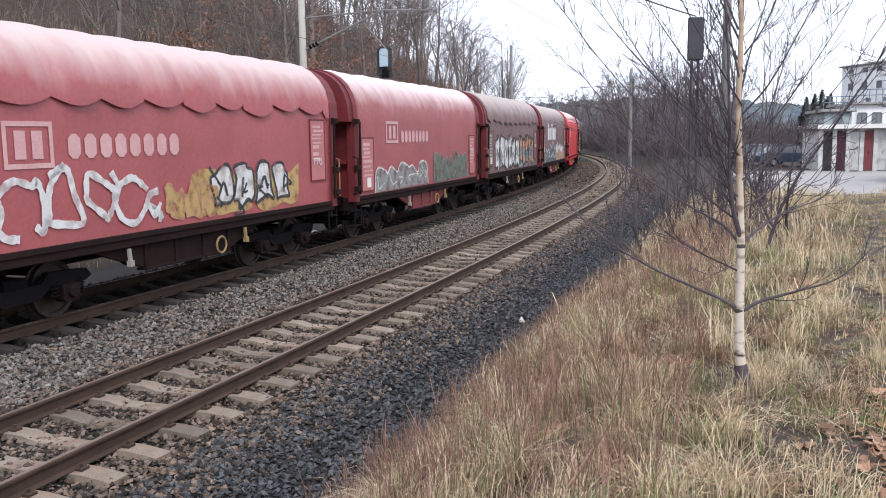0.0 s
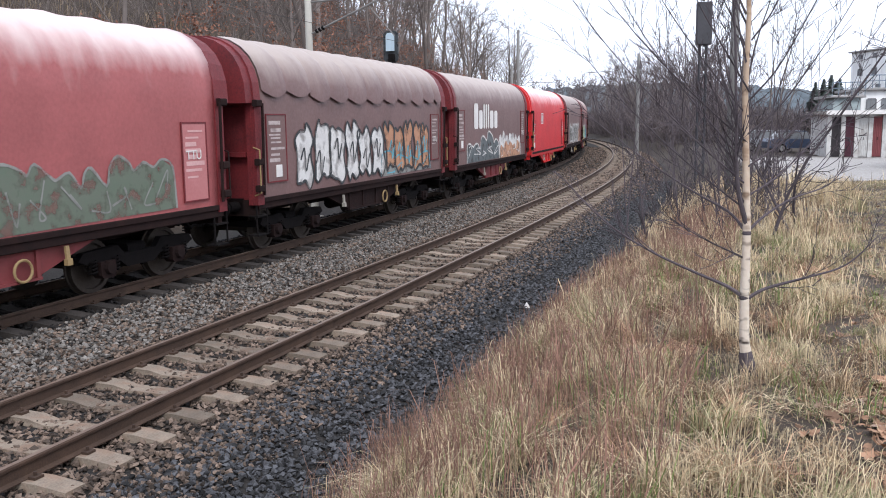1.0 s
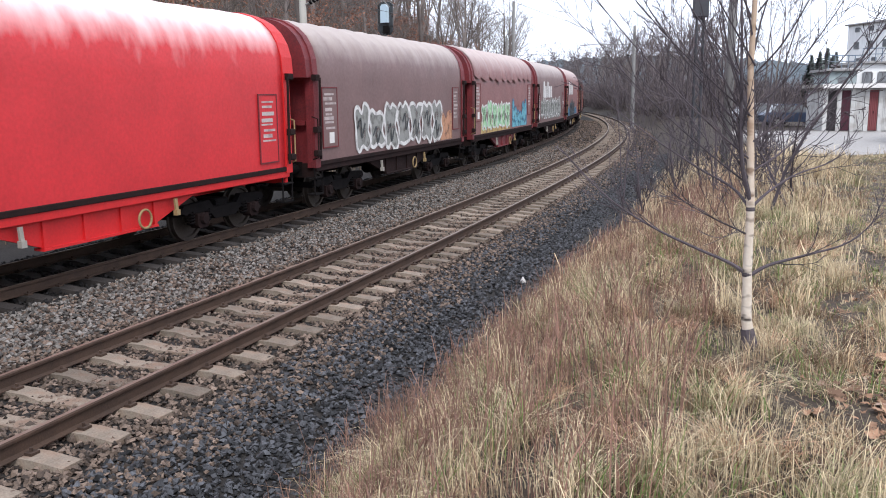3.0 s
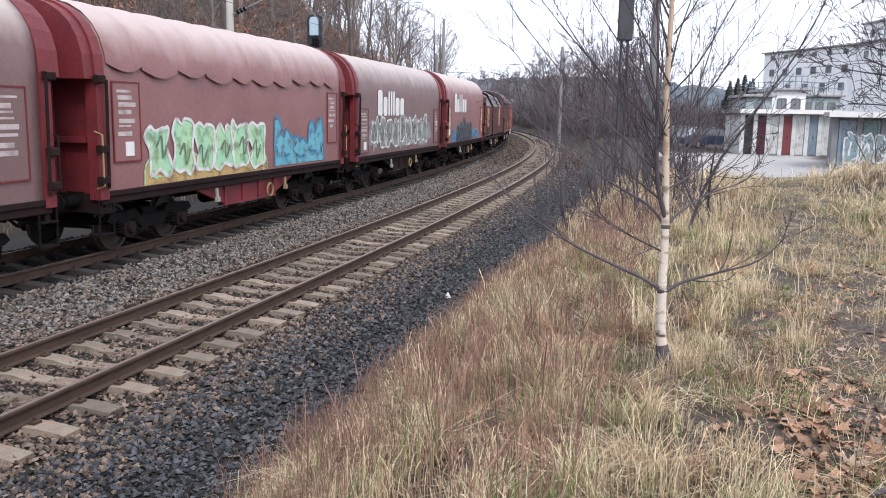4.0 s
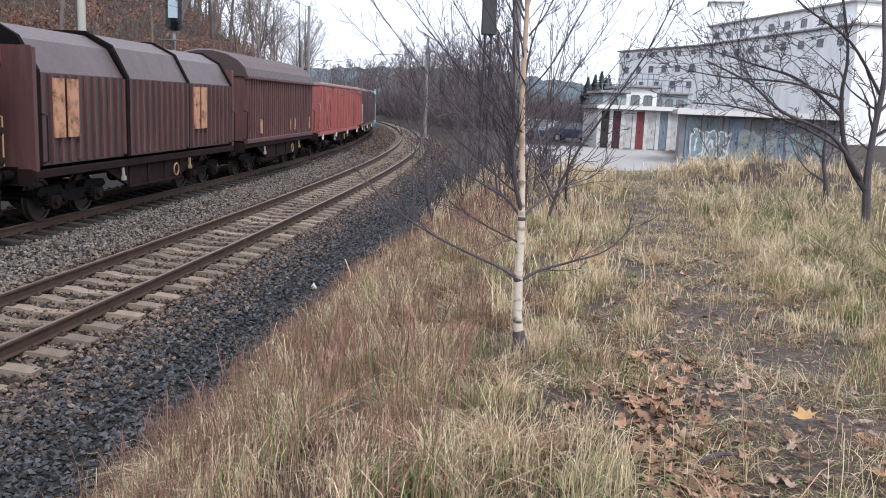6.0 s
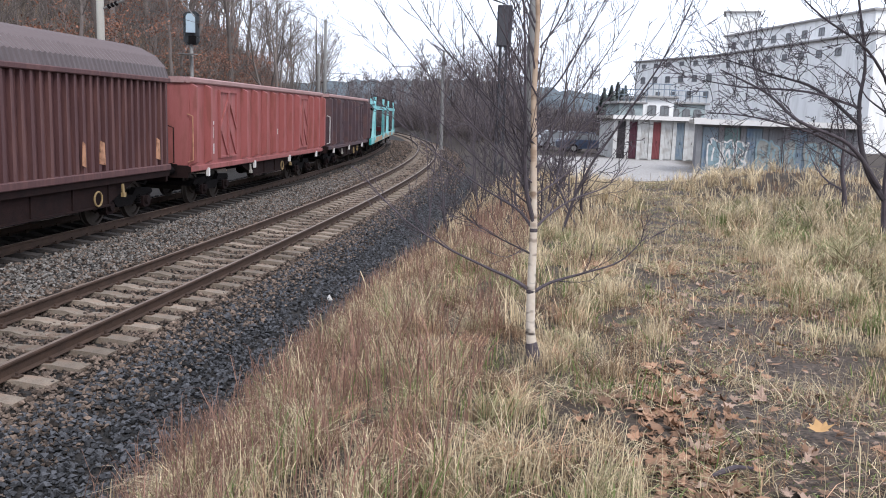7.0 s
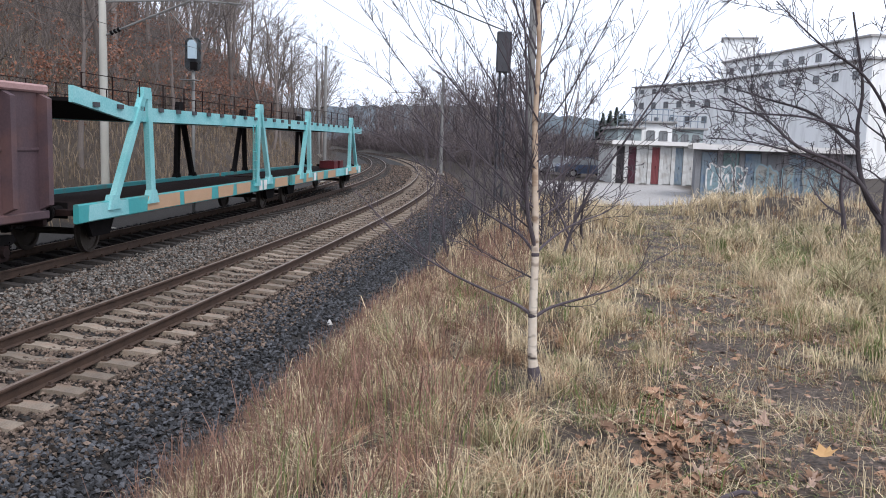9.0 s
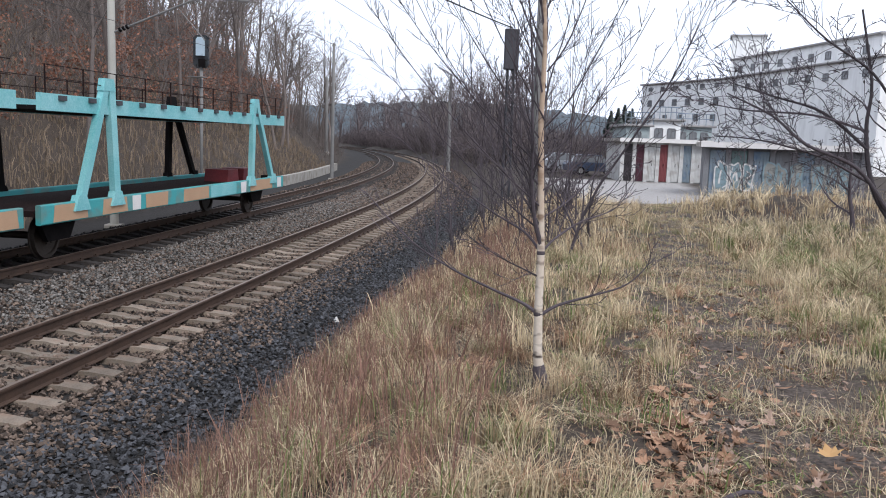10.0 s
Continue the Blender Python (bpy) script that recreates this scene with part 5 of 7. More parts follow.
catenary_mast(-11.1, 28.5, 10.5, 0.125, 3.0, M_MASTPALE, "pale concrete overhead line mast beside the far track")
catenary_mast(-8.4, 63.0, 9.4, 0.12, 3.0, M_MAST, "grey overhead line mast further round the curve", False)
catenary_mast(-13.5, 96.0, 9.0, 0.16, 3.0, M_MAST, "grey overhead line mast round the curve")
catenary_mast(0.2, 78.0, 8.6, 0.16, -3.0, M_MAST, "grey overhead line mast inside the curve")


def lattice_mast(x, y, top, w, material, label):
    g = height_at(x, y)
    m = thing("steel_mast", label, "mast", at=pose(x, y, g, 0, 0, 8))
    h = top - g
    for sx in (-1, 1):
        for sy in (-1, 1):
            part("corner_post", Shape().beam((sx * w * 1.2, sy * w * 0.7, -0.2), (sx * w, sy * w * 0.6, h), 0.06, 0.06), material, m)
    k = 0
    for z in np.arange(0.2, h - 0.4, 0.45):
        a = -1 if k % 2 else 1
        for sy in (-1, 1):
            part("lacing", Shape().beam((a * w * 1.1, sy * w * 0.65, z), (-a * w * 1.1, sy * w * 0.65, z + 0.45), 0.05, 0.03), material, m)
        k += 1
    part("head_box", Shape().box(-w * 2.2, w * 2.2, -w * 1.4, w * 1.4, h - 1.7, h, 0.04), material, m, "dark transformer box at the head")
    return m


lattice_mast(2.62, 37.0, 7.55, 0.13, M_DARKMAST, "dark steel mast with a box at its head")
g = height_at(2.45, 24.0)
m = thing("wooden_pole", "tall grey weathered pole in the thicket", "pole", at=pose(2.45, 24.0, g))
part("shaft", Shape().tube([(0, 0, -0.3), (0.02, 0, 4), (0.0, 0, 9.5)], [0.12, 0.11, 0.09], 12), M_MAST, m, smooth=True)
part("cap", Shape().tube([(0, 0, 9.5), (0, 0, 9.62)], [0.14, 0.03], 10), M_MAST, m)


def cable(name, points, r, label):
    tagged(part(name, Shape().tube(smooth_line3(points), r, 5), M_WIRE), label, "cable")


def smooth_line3(points, steps=8):
    out = []
    for (a, b) in zip(points[:-1], points[1:]):
        a, b = Vector(a), Vector(b)
        for k in range(steps):
            t = k / steps
            p = a.lerp(b, t)
            p.z -= 0.004 * (b - a).length * 4 * t * (1 - t)
            out.append(p)
    return out + [Vector(points[-1])]


cable("cable", [(2.62, 37.0, 7.6), (-0.87, 30.0, 7.85), (-11.0, 9.6, 8.6)], 0.028, "dark cable slung across the tracks")
for o, name in ((0.0, "near"), (SPACING, "far")):
    for z, r in ((5.65, 0.007), (6.95, 0.008)):
        pts = [tuple(on_track(s, o, z)) for s in (-40, 0, 26, 58, 92, 130, 180)]
        cable("contact_wire" if z < 6 else "messenger_wire", pts, r, "thin overhead wire along the " + name + " track")


def signal(x, y):
    """A railway signal seen from its back: a dark backing board with a pale lamp case on a slim post."""
    g = height_at(x, y)
    s = thing("railway_signal", "dark railway signal with pale lamp case on a slim post", "signal", at=pose(x, y, g, 0, 0, -16))
    top = 6.75 - g
    part("post", Shape().tube([(0, 0, -0.3), (0, 0, top - 1.0)], 0.065, 10), M_MAST, s, smooth=True)
    ring = [(-0.36, top - 1.2), (-0.22, top - 1.35), (0.22, top - 1.35), (0.36, top - 1.2), (0.36, top - 0.12), (0.22, top), (-0.22, top), (-0.36, top - 0.12)]
    part("backing_board", Shape().slab(ring, -0.04, 0.03), M_DKGREY, s, "black backing board")
    part("lamp_case", Shape().slab([(-0.14, top - 0.85), (0.2, top - 0.85), (0.2, top - 0.2), (0.12, top - 0.1), (-0.06, top - 0.1), (-0.14, top - 0.2)], -0.2, -0.04), M_PALEBLUE, s, "pale blue-grey lamp case")
    part("junction_box", Shape().slab([(-0.05, top - 1.3), (0.22, top - 1.3), (0.22, top - 0.98), (-0.05, top - 0.98)], -0.16, -0.04), M_UNDER, s)
    part("platform", Shape().box(-0.35, 0.35, -0.5, -0.1, top - 1.75, top - 1.71), M_MAST, s)


M_PALEBLUE = mat("pale_blue_grey_enamel", (0.5, 0.62, 0.7), 0.5, 0, (0.38, 0.48, 0.56), 2, 30, 0.6)
signal(-10.3, 36.0)

# a low concrete wall at the foot of the slope
wall = Shape()
edge = [on_track(s, SPACING + 4.6, 0) for s in np.arange(44, 72, 1.0)]
for a, b in zip(edge[:-1], edge[1:]):
    wall.beam((a.x, a.y, -0.25), (b.x, b.y, -0.25), 0.35, 0.75)
tagged(part("retaining_wall", wall, M_CONCRETE), "low pale concrete wall at the foot of the slope", "wall", kind="structure")

# track-side cabinets and small lineside pieces
tagged(part("white_stone", Shape().add([(0.07, 0, 0.0), (-0.06, 0.03, 0.0), (0.01, 0.08, 0.02), (0.0, -0.05, 0.01), (0.0, 0.01, 0.11), (0.03, -0.02, 0.09)],
            [(0, 2, 4), (2, 1, 4), (1, 3, 4), (3, 0, 5), (0, 4, 5), (3, 5, 4)]), M_WHITE, at=pose(-1.93, 15.4, height_at(-1.93, 15.4) + 0.02)),
       "white painted stone on the dark ballast", "stone")


# ---- the yard ----
def garage_row(x0, x1, y, yaw, doors, top, label, wall_paint, seed):
    """A row of lock-up garages under one thin flat roof."""
    g = 0.55
    w = x1 - x0
    r = thing("garage_row", label, "garage", at=pose(x0, y, g, 0, 0, yaw))
    h = top - g
    body = part("wall", Shape().box(0, w, 0.1, 5.5, -0.6, h - 0.2), wall_paint, r)
    roof = part("roof", Shape().box(-0.3, w + 0.3, -0.55, 5.8, h - 0.2, h, 0.03), M_CONCRETE, r, "thin pale flat roof")
    part("fascia", Shape().box(-0.32, w + 0.32, -0.6, -0.55, h - 0.22, h + 0.03), M_WHITE, roof)
    rng = random.Random(seed)
    step = w / len(doors)
    for i, paint in enumerate(doors):
        a, b = i * step + 0.14, (i + 1) * step - 0.14
        d = part("garage_door", Shape().slab([(a, 0.0), (b, 0.0), (b, h - 0.35), (a, h - 0.35)], 0.03, 0.1), paint, r, "worn boarded garage door, or dark sheet for a shaded open bay")
        bd, n = Shape(), 5
        for k in range(n):
            xa = a + (b - a) * k / n
            bd.slab([(xa + 0.02, 0.02), (xa + (b - a) / n - 0.02, 0.02), (xa + (b - a) / n - 0.02, h - 0.38), (xa + 0.02, h - 0.38)], 0.005, 0.03)
        part("door_board", bd, paint, d)
        part("door_handle", Shape().tube([((a + b) / 2, 0.0, 1.0), ((a + b) / 2, -0.05, 1.0), ((a + b) / 2, -0.05, 1.15)], 0.015, 5), M_UNDER, d)
        part("pier", Shape().box(i * step - 0.12, i * step + 0.12, -0.04, 0.1, -0.6, h - 0.2), wall_paint, r)
    part("pier", Shape().box(w - 0.12, w + 0.12, -0.04, 0.1, -0.6, h - 0.2), wall_paint, r)
    return r


D_WHITE = mat("chalky_white_door", (0.62, 0.62, 0.6), 0.8, 0, (0.42, 0.42, 0.42), 2, 20, 0.8, 0.1, 20, (0.3, 0.25, 0.22), 0.4, 2)
D_RED = mat("dull_red_door", (0.24, 0.07, 0.075), 0.8, 0, None, 2, 20, 0.7)
D_PLUM = mat("plum_door", (0.09, 0.03, 0.045), 0.8, 0, None, 2, 20, 0.7)
D_GREEN = mat("faded_green_door", (0.13, 0.21, 0.2), 0.8, 0, (0.2, 0.24, 0.25), 2, 20, 0.8)
D_BLUE = mat("grey_blue_door", (0.16, 0.22, 0.27), 0.8, 0, (0.3, 0.33, 0.35), 1.2, 12, 0.9, 0.1, 20, (0.1, 0.17, 0.28), 0.6, 2.5)
# near-black sheet that paints the shade inside an open bay
D_DARK = mat("open_bay_shade", (0.03, 0.028, 0.03), 0.9, 0, (0.06, 0.05, 0.055), 2, 20, 0.7)
garage_row(11.3, 16.6, 55.0, 0, [D_DARK, D_PLUM, D_WHITE, D_RED, D_WHITE, D_BLUE, D_WHITE], 3.25, "row of lock-up garages with white and red doors", D_WHITE, 1)
row = garage_row(12.25, 19.05, 40.3, -14, [D_BLUE, D_GREEN, D_BLUE, M_GARAGE, D_BLUE, M_GARAGE, M_GARAGE], 3.1, "graffiti-covered grey garages with a flat roof", M_GARAGE, 2)
for i, (c, ln) in enumerate(((M_GARAGEART, M_SPRAY), (M_GREY, M_GARAGEART), (M_GARAGEART, M_GREY))):
    graffiti(row, 0.4 + 2.1 * i, 2.2 + 2.1 * i, 0.3, 1.7, 3, c, ln, 90 + i, 0.07, "faded blue and white graffiti", y=-0.06)


def block(name, label, x0, x1, y, depth, z1, rows_, category="building", paint=None, yaw=0.0, roof=True):
    """A rendered block with rows of recessed windows: rows of (height, count, width, height of the window)."""
    paint = paint or M_WALL
    b = thing(name, label, category, at=pose(x0, y, 0.0, 0, 0, yaw))
    w = x1 - x0
    part("wall", Shape().box(0, w, 0, depth, -1.0, z1), paint, b)
    if roof:
        part("roof", Shape().box(-0.3, w + 0.3, -0.4, depth + 0.3, z1, z1 + 0.22, 0.05), M_ROOF, b)
    for z, n, ww, hh in rows_:
        for i in range(n):
            cx = w * (i + 0.7) / (n + 0.4)
            win = part("window", Shape().slab([(cx - ww / 2, z), (cx + ww / 2, z), (cx + ww / 2, z + hh), (cx - ww / 2, z + hh)], -0.05, -0.005), M_PANE, b)
            fr = Shape()
            for xa, xb, za, zb in ((cx - ww / 2 - 0.08, cx - ww / 2, z, z + hh), (cx + ww / 2, cx + ww / 2 + 0.08, z, z + hh), (cx - 0.03, cx + 0.03, z, z + hh),
                                   (cx - ww / 2, cx + ww / 2, z + hh, z + hh + 0.08), (cx - ww / 2 - 0.1, cx + ww / 2 + 0.1, z - 0.1, z)):
                fr.slab([(xa, za), (xb, za), (xb, zb), (xa, zb)], -0.1, -0.004)
            part("window_frame", fr, M_GARAGE, win)
    return b


block("apartment_building", "long white rendered building with rows of small windows", 30.95, 51.7, 138.0, 14, 12.16, [(8.9, 6, 0.95, 0.8), (11.25, 6, 0.8, 0.45), (6.6, 5, 0.9, 0.8)], yaw=-69.7)
block("apartment_building", "tall white rendered building with a roof storey", 38.0, 72.0, 118.4, 16, 12.16, [(10.5, 9, 0.9, 0.65)], yaw=-83)
block("roof_storey", "white set-back roof storey with a row of windows", 39.5, 72.0, 121.2, 10, 14.9, [(13.2, 9, 0.9, 0.75)], paint=M_WALL, yaw=-82)
block("stair_tower", "white stair tower above the roof", 40.7, 45.2, 126.0, 5, 18.8, [], paint=M_WALL, yaw=-18)
D_PALETEAL = mat("pale_grey_teal_boards", (0.45, 0.52, 0.52), 0.85, 0, (0.28, 0.34, 0.36), 0.8, 12, 0.8, 0.1, 20, (0.2, 0.22, 0.22), 0.5, 1.5)
block("low_annex", "pale low annex with a flat roof behind the garages", 17.9, 20.6, 76.0, 8, 5.0, [(3.6, 2, 0.6, 0.7)], paint=M_WALL)
block("low_annex", "grey-teal boarded shed behind the garages", 20.9, 24.3, 79.0, 6, 4.6, [(3.5, 3, 0.5, 0.6)], paint=D_PALETEAL)
block("low_annex", "grey-teal flat-roofed shed behind the garages", 15.4, 17.4, 74.0, 6, 4.4, [(3.3, 1, 0.5, 0.6)], paint=D_PALETEAL)
for x0, x1, y, z in ((15.2, 17.6, 73.6, 4.6), (18.1, 20.5, 75.5, 5.2), (21.0, 24.2, 78.5, 4.8)):
    rail = thing("terrace_rail", "pale blue railing along a flat roof", "railing", "railings on the sheds", at=pose(x0, y, z))
    for q in (0.55, 1.0):
        part("bar", Shape().tube([(0, 0, q), (x1 - x0, 0, q)], 0.035, 5), D_BLUE, rail)
    for x in np.arange(0, x1 - x0 + 0.01, (x1 - x0) / 5):
        part("post", Shape().tube([(x, 0, -0.05), (x, 0, 1.0)], 0.035, 5), D_BLUE, rail)


def conifer(x, y, h, seed):
    """A narrow grey-green conifer: whorls of drooping sprays up a thin trunk."""
    r = random.Random(seed)
    t = thing("conifer", "narrow grey-green conifer behind the sheds", "tree", "conifers behind the sheds", at=pose(x, y, height_at(x, y)))
    part("trunk", Shape().tube([(0, 0, -0.2), (0, 0, h)], [0.12, 0.02], 6), M_BARKGREY, t)
    sh = Shape()
    for i in range(900):
        f = r.random() ** 0.8
        a, reach = r.uniform(0, 6.28), (1.05 - f) * h * 0.36 * r.uniform(0.4, 1.1)
        p = Vector((0, 0, 0.6 + f * (h - 0.6)))
        q = p + Vector((math.cos(a) * reach, math.sin(a) * reach, -0.25 * reach))
        side = Vector((-math.sin(a), math.cos(a), 0.3)) * 0.16
        sh.add([tuple(p), tuple(p.lerp(q, 0.6) + side), tuple(q), tuple(p.lerp(q, 0.6) - side)], [(0, 1, 2, 3)])
    part("crown", sh, M_CONIFER, t)


M_CONIFER = mat("grey_green_needles", (0.17, 0.2, 0.19), 0.9, 0, (0.09, 0.11, 0.1), 1.5, 20, 0.8, 0, vary=0.4)
for i, (x, y, h) in enumerate(((19.0, 96, 6.3), (20.3, 99, 6.8), (21.6, 101, 6.5), (18.0, 95, 6.0), (19.6, 93, 5.9))):
    conifer(x, y, h, i)


def parked_car(x, y, yaw, paint, label):
    c = thing("parked_car", label, "car", at=pose(x, y, height_at(x, y) + 0.02, 0, 0, yaw))
    low = [(-2.1, 0.3), (2.1, 0.3), (2.15, 0.62), (1.95, 0.82), (1.0, 0.92), (-1.95, 0.95), (-2.15, 0.75)]
    body = part("body", Shape().slab(low, -0.85, 0.85), paint, c)
    cab = [(-1.75, 0.94), (1.0, 0.92), (0.35, 1.42), (-1.2, 1.45)]
    part("cabin", Shape().slab(cab, -0.72, 0.72), M_PANE, body)
    part("roof", Shape().slab([(-1.25, 1.43), (0.38, 1.4), (0.3, 1.47), (-1.15, 1.49)], -0.73, 0.73), paint, body)
    for wx in (-1.3, 1.35):
        for wy in (-0.8, 0.8):
            tyre = part("wheel", Shape().tube([(wx, wy - 0.1, 0.31), (wx, wy + 0.1, 0.31)], 0.31, 16), M_UNDER, c)
            part("rim", Shape().tube([(wx, wy - 0.11, 0.31), (wx, wy + 0.11, 0.31)], 0.18, 12), M_MAST, tyre)


CAR_BLUE = mat("dark_blue_car_paint", (0.05, 0.07, 0.12), 0.3, 0.1, None, 2, 20, 0.3, 0, spec=0.6)
CAR_SILVER = mat("silver_car_paint", (0.4, 0.42, 0.45), 0.35, 0.5, None, 2, 20, 0.3, 0, spec=0.6)
parked_car(10.9, 63.0, 10, CAR_BLUE, "dark blue parked car beside the garages")
parked_car(9.2, 66.0, 15, CAR_SILVER, "silver parked car behind the thicket")


# ---- trees ----
def limb(sh, rng, start, way, length, r0, depth, spec, tips=None):
    """A bent, tapering limb with its twigs, into sh."""
    n = max(3, int(3 + 2 * depth))
    pts, p, d = [Vector(start)], Vector(start), Vector(way).normalized()
    for i in range(n):
        d = (d + Vector((rng.gauss(0, spec["bend"]), rng.gauss(0, spec["bend"]), rng.gauss(0, spec["bend"]) + spec["lift"]))).normalized()
        p = p + d * length / n
        pts.append(p)
    radii = [max(spec["thin"], r0 * (1 - 0.8 * i / n)) for i in range(n + 1)]
    sh.tube(pts, radii, 7 if depth >= 3 else (4 if depth == 2 else 3), False)
    if depth > 0:
        count = rng.randint(*spec["kids"][depth - 1])
        for k in range(count):
            f = rng.uniform(spec["bare"] if depth == spec["levels"] else 0.15, 1.0)
            i = min(n - 1, int(f * n))
            q = pts[i].lerp(pts[i + 1], f * n - i)
            along = (pts[i + 1] - pts[i]).normalized()
            out = Vector((rng.gauss(0, 1), rng.gauss(0, 1), rng.gauss(0, 0.5))).normalized()
            out = (out - along * out.dot(along)).normalized()
            nd = along * math.cos(spec["open"]) + out * math.sin(spec["open"])
            limb(sh, rng, q, nd, length * rng.uniform(*spec["short"]) * (1.15 - 0.6 * f), radii[i] * rng.uniform(0.35, 0.6), depth - 1, spec, tips)
    elif tips is not None:
        tips.append(pts[-1])


def smooth_line_3d(points, steps=5):
    p = [Vector(q) for q in points]
    p = [2 * p[0] - p[1]] + p + [2 * p[-1] - p[-2]]
    out = []
    for i in range(1, len(p) - 2):
        for k in range(steps):
            t = k / steps
            out.append(0.5 * (2 * p[i] + (p[i + 1] - p[i - 1]) * t + (2 * p[i - 1] - 5 * p[i] + 4 * p[i + 1] - p[i + 2]) * t * t
                              + (3 * p[i] - p[i - 1] - 3 * p[i + 1] + p[i + 2]) * t ** 3))
    return out + [p[-2]]


WOOD = dict(bend=0.10, lift=0.05, thin=0.012, kids=((2, 4), (4, 6), (9, 12)), bare=0.35, levels=3, open=0.75, short=(0.35, 0.55))
SCRUB = dict(bend=0.12, lift=0.06, thin=0.0042, kids=((2, 3), (3, 5), (8, 11)), bare=0.1, levels=3, open=0.55, short=(0.28, 0.52))
CROOKED = dict(bend=0.2, lift=0.02, thin=0.005, kids=((3, 5), (5, 8), (9, 12)), bare=0.3, levels=3, open=0.95, short=(0.45, 0.7))


def tree_mesh(name, seed, height, radius, spec, material, lean=0.05):
    """Trunk and crown of a bare tree, as two meshes."""
    rng, trunk, crown = random.Random(seed), Shape(), Shape()
    n, p, d = 9, Vector((0, 0, -0.4)), Vector((rng.uniform(-lean, lean), rng.uniform(-lean, lean), 1)).normalized()
    pts = [p]
    for i in range(n):
        d = (d + Vector((rng.gauss(0, spec["bend"] * 0.7), rng.gauss(0, spec["bend"] * 0.7), spec["lift"]))).normalized()
        p = p + d * height / n
        pts.append(p)
    radii = [max(spec["thin"], radius * (1 - 0.88 * i / n)) for i in range(n + 1)]
    trunk.tube(pts, radii, 8, False)
    for k in range(rng.randint(*spec["kids"][2])):
        f = rng.uniform(spec["bare"], 1.0)
        i = min(n - 1, int(f * n))
        q, along = pts[i].lerp(pts[i + 1], f * n - i), (pts[i + 1] - pts[i]).normalized()
        out = Vector((rng.gauss(0, 1), rng.gauss(0, 1), 0.1)).normalized()
        way = along * math.cos(spec["open"]) + out * math.sin(spec["open"])
        limb(crown, rng, q, way, height * rng.uniform(*spec["short"]) * (1.15 - 0.6 * f), radii[i] * rng.uniform(0.35, 0.6), 2, spec)
    return trunk.mesh("trunk", material), crown.mesh("crown", material)


def bare_tree(x, y, data, label, group, spin, category="tree", sink=0.0, name="bare_tree"):
    ob = thing(name, label, category, group, at=pose(x, y, height_at(x, y) - sink, 0, 0, spin))
    part("trunk", data[0], None, ob)
    part("crown", data[1], None, ob)
    return ob


wood = [tree_mesh("bare_tree", 100 + i, (11.5, 13, 9.5, 14, 8.5, 12, 10)[i], (0.16, 0.2, 0.13, 0.2, 0.11, 0.15, 0.14)[i], WOOD, M_WOODFAR) for i in range(7)]
rng = random.Random(77)
planted = []
tries = 0
while len(planted) < 120 and tries < 5000:
    tries += 1
    s, o = rng.uniform(4, 120), SPACING + 7.5 + 42 * rng.random() ** 1.3
    p = on_track(s, o)
    if any((p.x - a) ** 2 + (p.y - b) ** 2 < 5.5 for a, b in planted):
        continue
    planted.append((p.x, p.y))
    bare_tree(p.x, p.y, wood[rng.randrange(7)], "bare grey-brown deciduous tree on the wooded slope", "trees on the slope", rng.uniform(0, 360))
far_spots = []
while len(far_spots) < 70:
    x, y = rng.uniform(-50, 22), rng.uniform(92, 190)
    s, o = line_places([x], [y])
    if -4.5 < o[0] < SPACING + 6 or any((x - a) ** 2 + (y - b) ** 2 < 6 for a, b in far_spots) or (x > 14 and y > 110):
        continue
    far_spots.append((x, y))
    bare_tree(x, y, wood[rng.randrange(7)], "bare tree of the wood beyond the curve", "trees beyond the curve", rng.uniform(0, 360))
dark_wood = [tree_mesh("bare_tree", 120 + i, (10, 12.5, 8.5, 11)[i], (0.15, 0.2, 0.13, 0.17)[i], dict(WOOD, thin=0.022, bare=0.15), M_WOODDARK) for i in range(4)]
wall_spots = []
while len(wall_spots) < 105:
    s, o = rng.uniform(62, 235), -5.5 - 34 * rng.random() ** 1.5
    p = on_track(s, o)
    if any((p.x - a) ** 2 + (p.y - b) ** 2 < 4 for a, b in wall_spots) or p.x > 0.055 * p.y + 4.5 or p.y < 82:
        continue
    wall_spots.append((p.x, p.y))
    bare_tree(p.x, p.y, dark_wood[rng.randrange(4)], "dark bare tree of the dense wood outside the curve", "trees outside the curve", rng.uniform(0, 360))
# dense thin undergrowth on the slope and beyond the curve
brush = Shape()
for i in range(3600):
    s, o = rng.uniform(2, 130), SPACING + 10.5 + 36 * rng.random() ** 1.3
    p = on_track(s, o)
    if i % 3 == 0:
        p = Vector((rng.uniform(-40, 16), rng.uniform(84, 150), 0))
        q = line_places([p.x], [p.y])[1][0]
        if -4 < q < SPACING + 5:
            continue
    p.z = height_at(p.x, p.y) - 0.1
    h = rng.uniform(1.2, 4.5)
    for k in range(3):
        d = Vector((rng.gauss(0, 0.35), rng.gauss(0, 0.35), 1)) * h * rng.uniform(0.6, 1)
        mid = p + d * 0.5 + Vector((rng.gauss(0, 0.1), rng.gauss(0, 0.1), 0))
        brush.tube([p, mid, p + d], [0.022, 0.015, 0.006], 3, False)
        for j in range(6):
            a = p.lerp(p + d, rng.uniform(0.3, 0.95))
            brush.tube([a, a + Vector((rng.gauss(0, 0.4), rng.gauss(0, 0.4), rng.uniform(0.2, 0.8)))], [0.008, 0.004], 3, False)
dense = Shape()
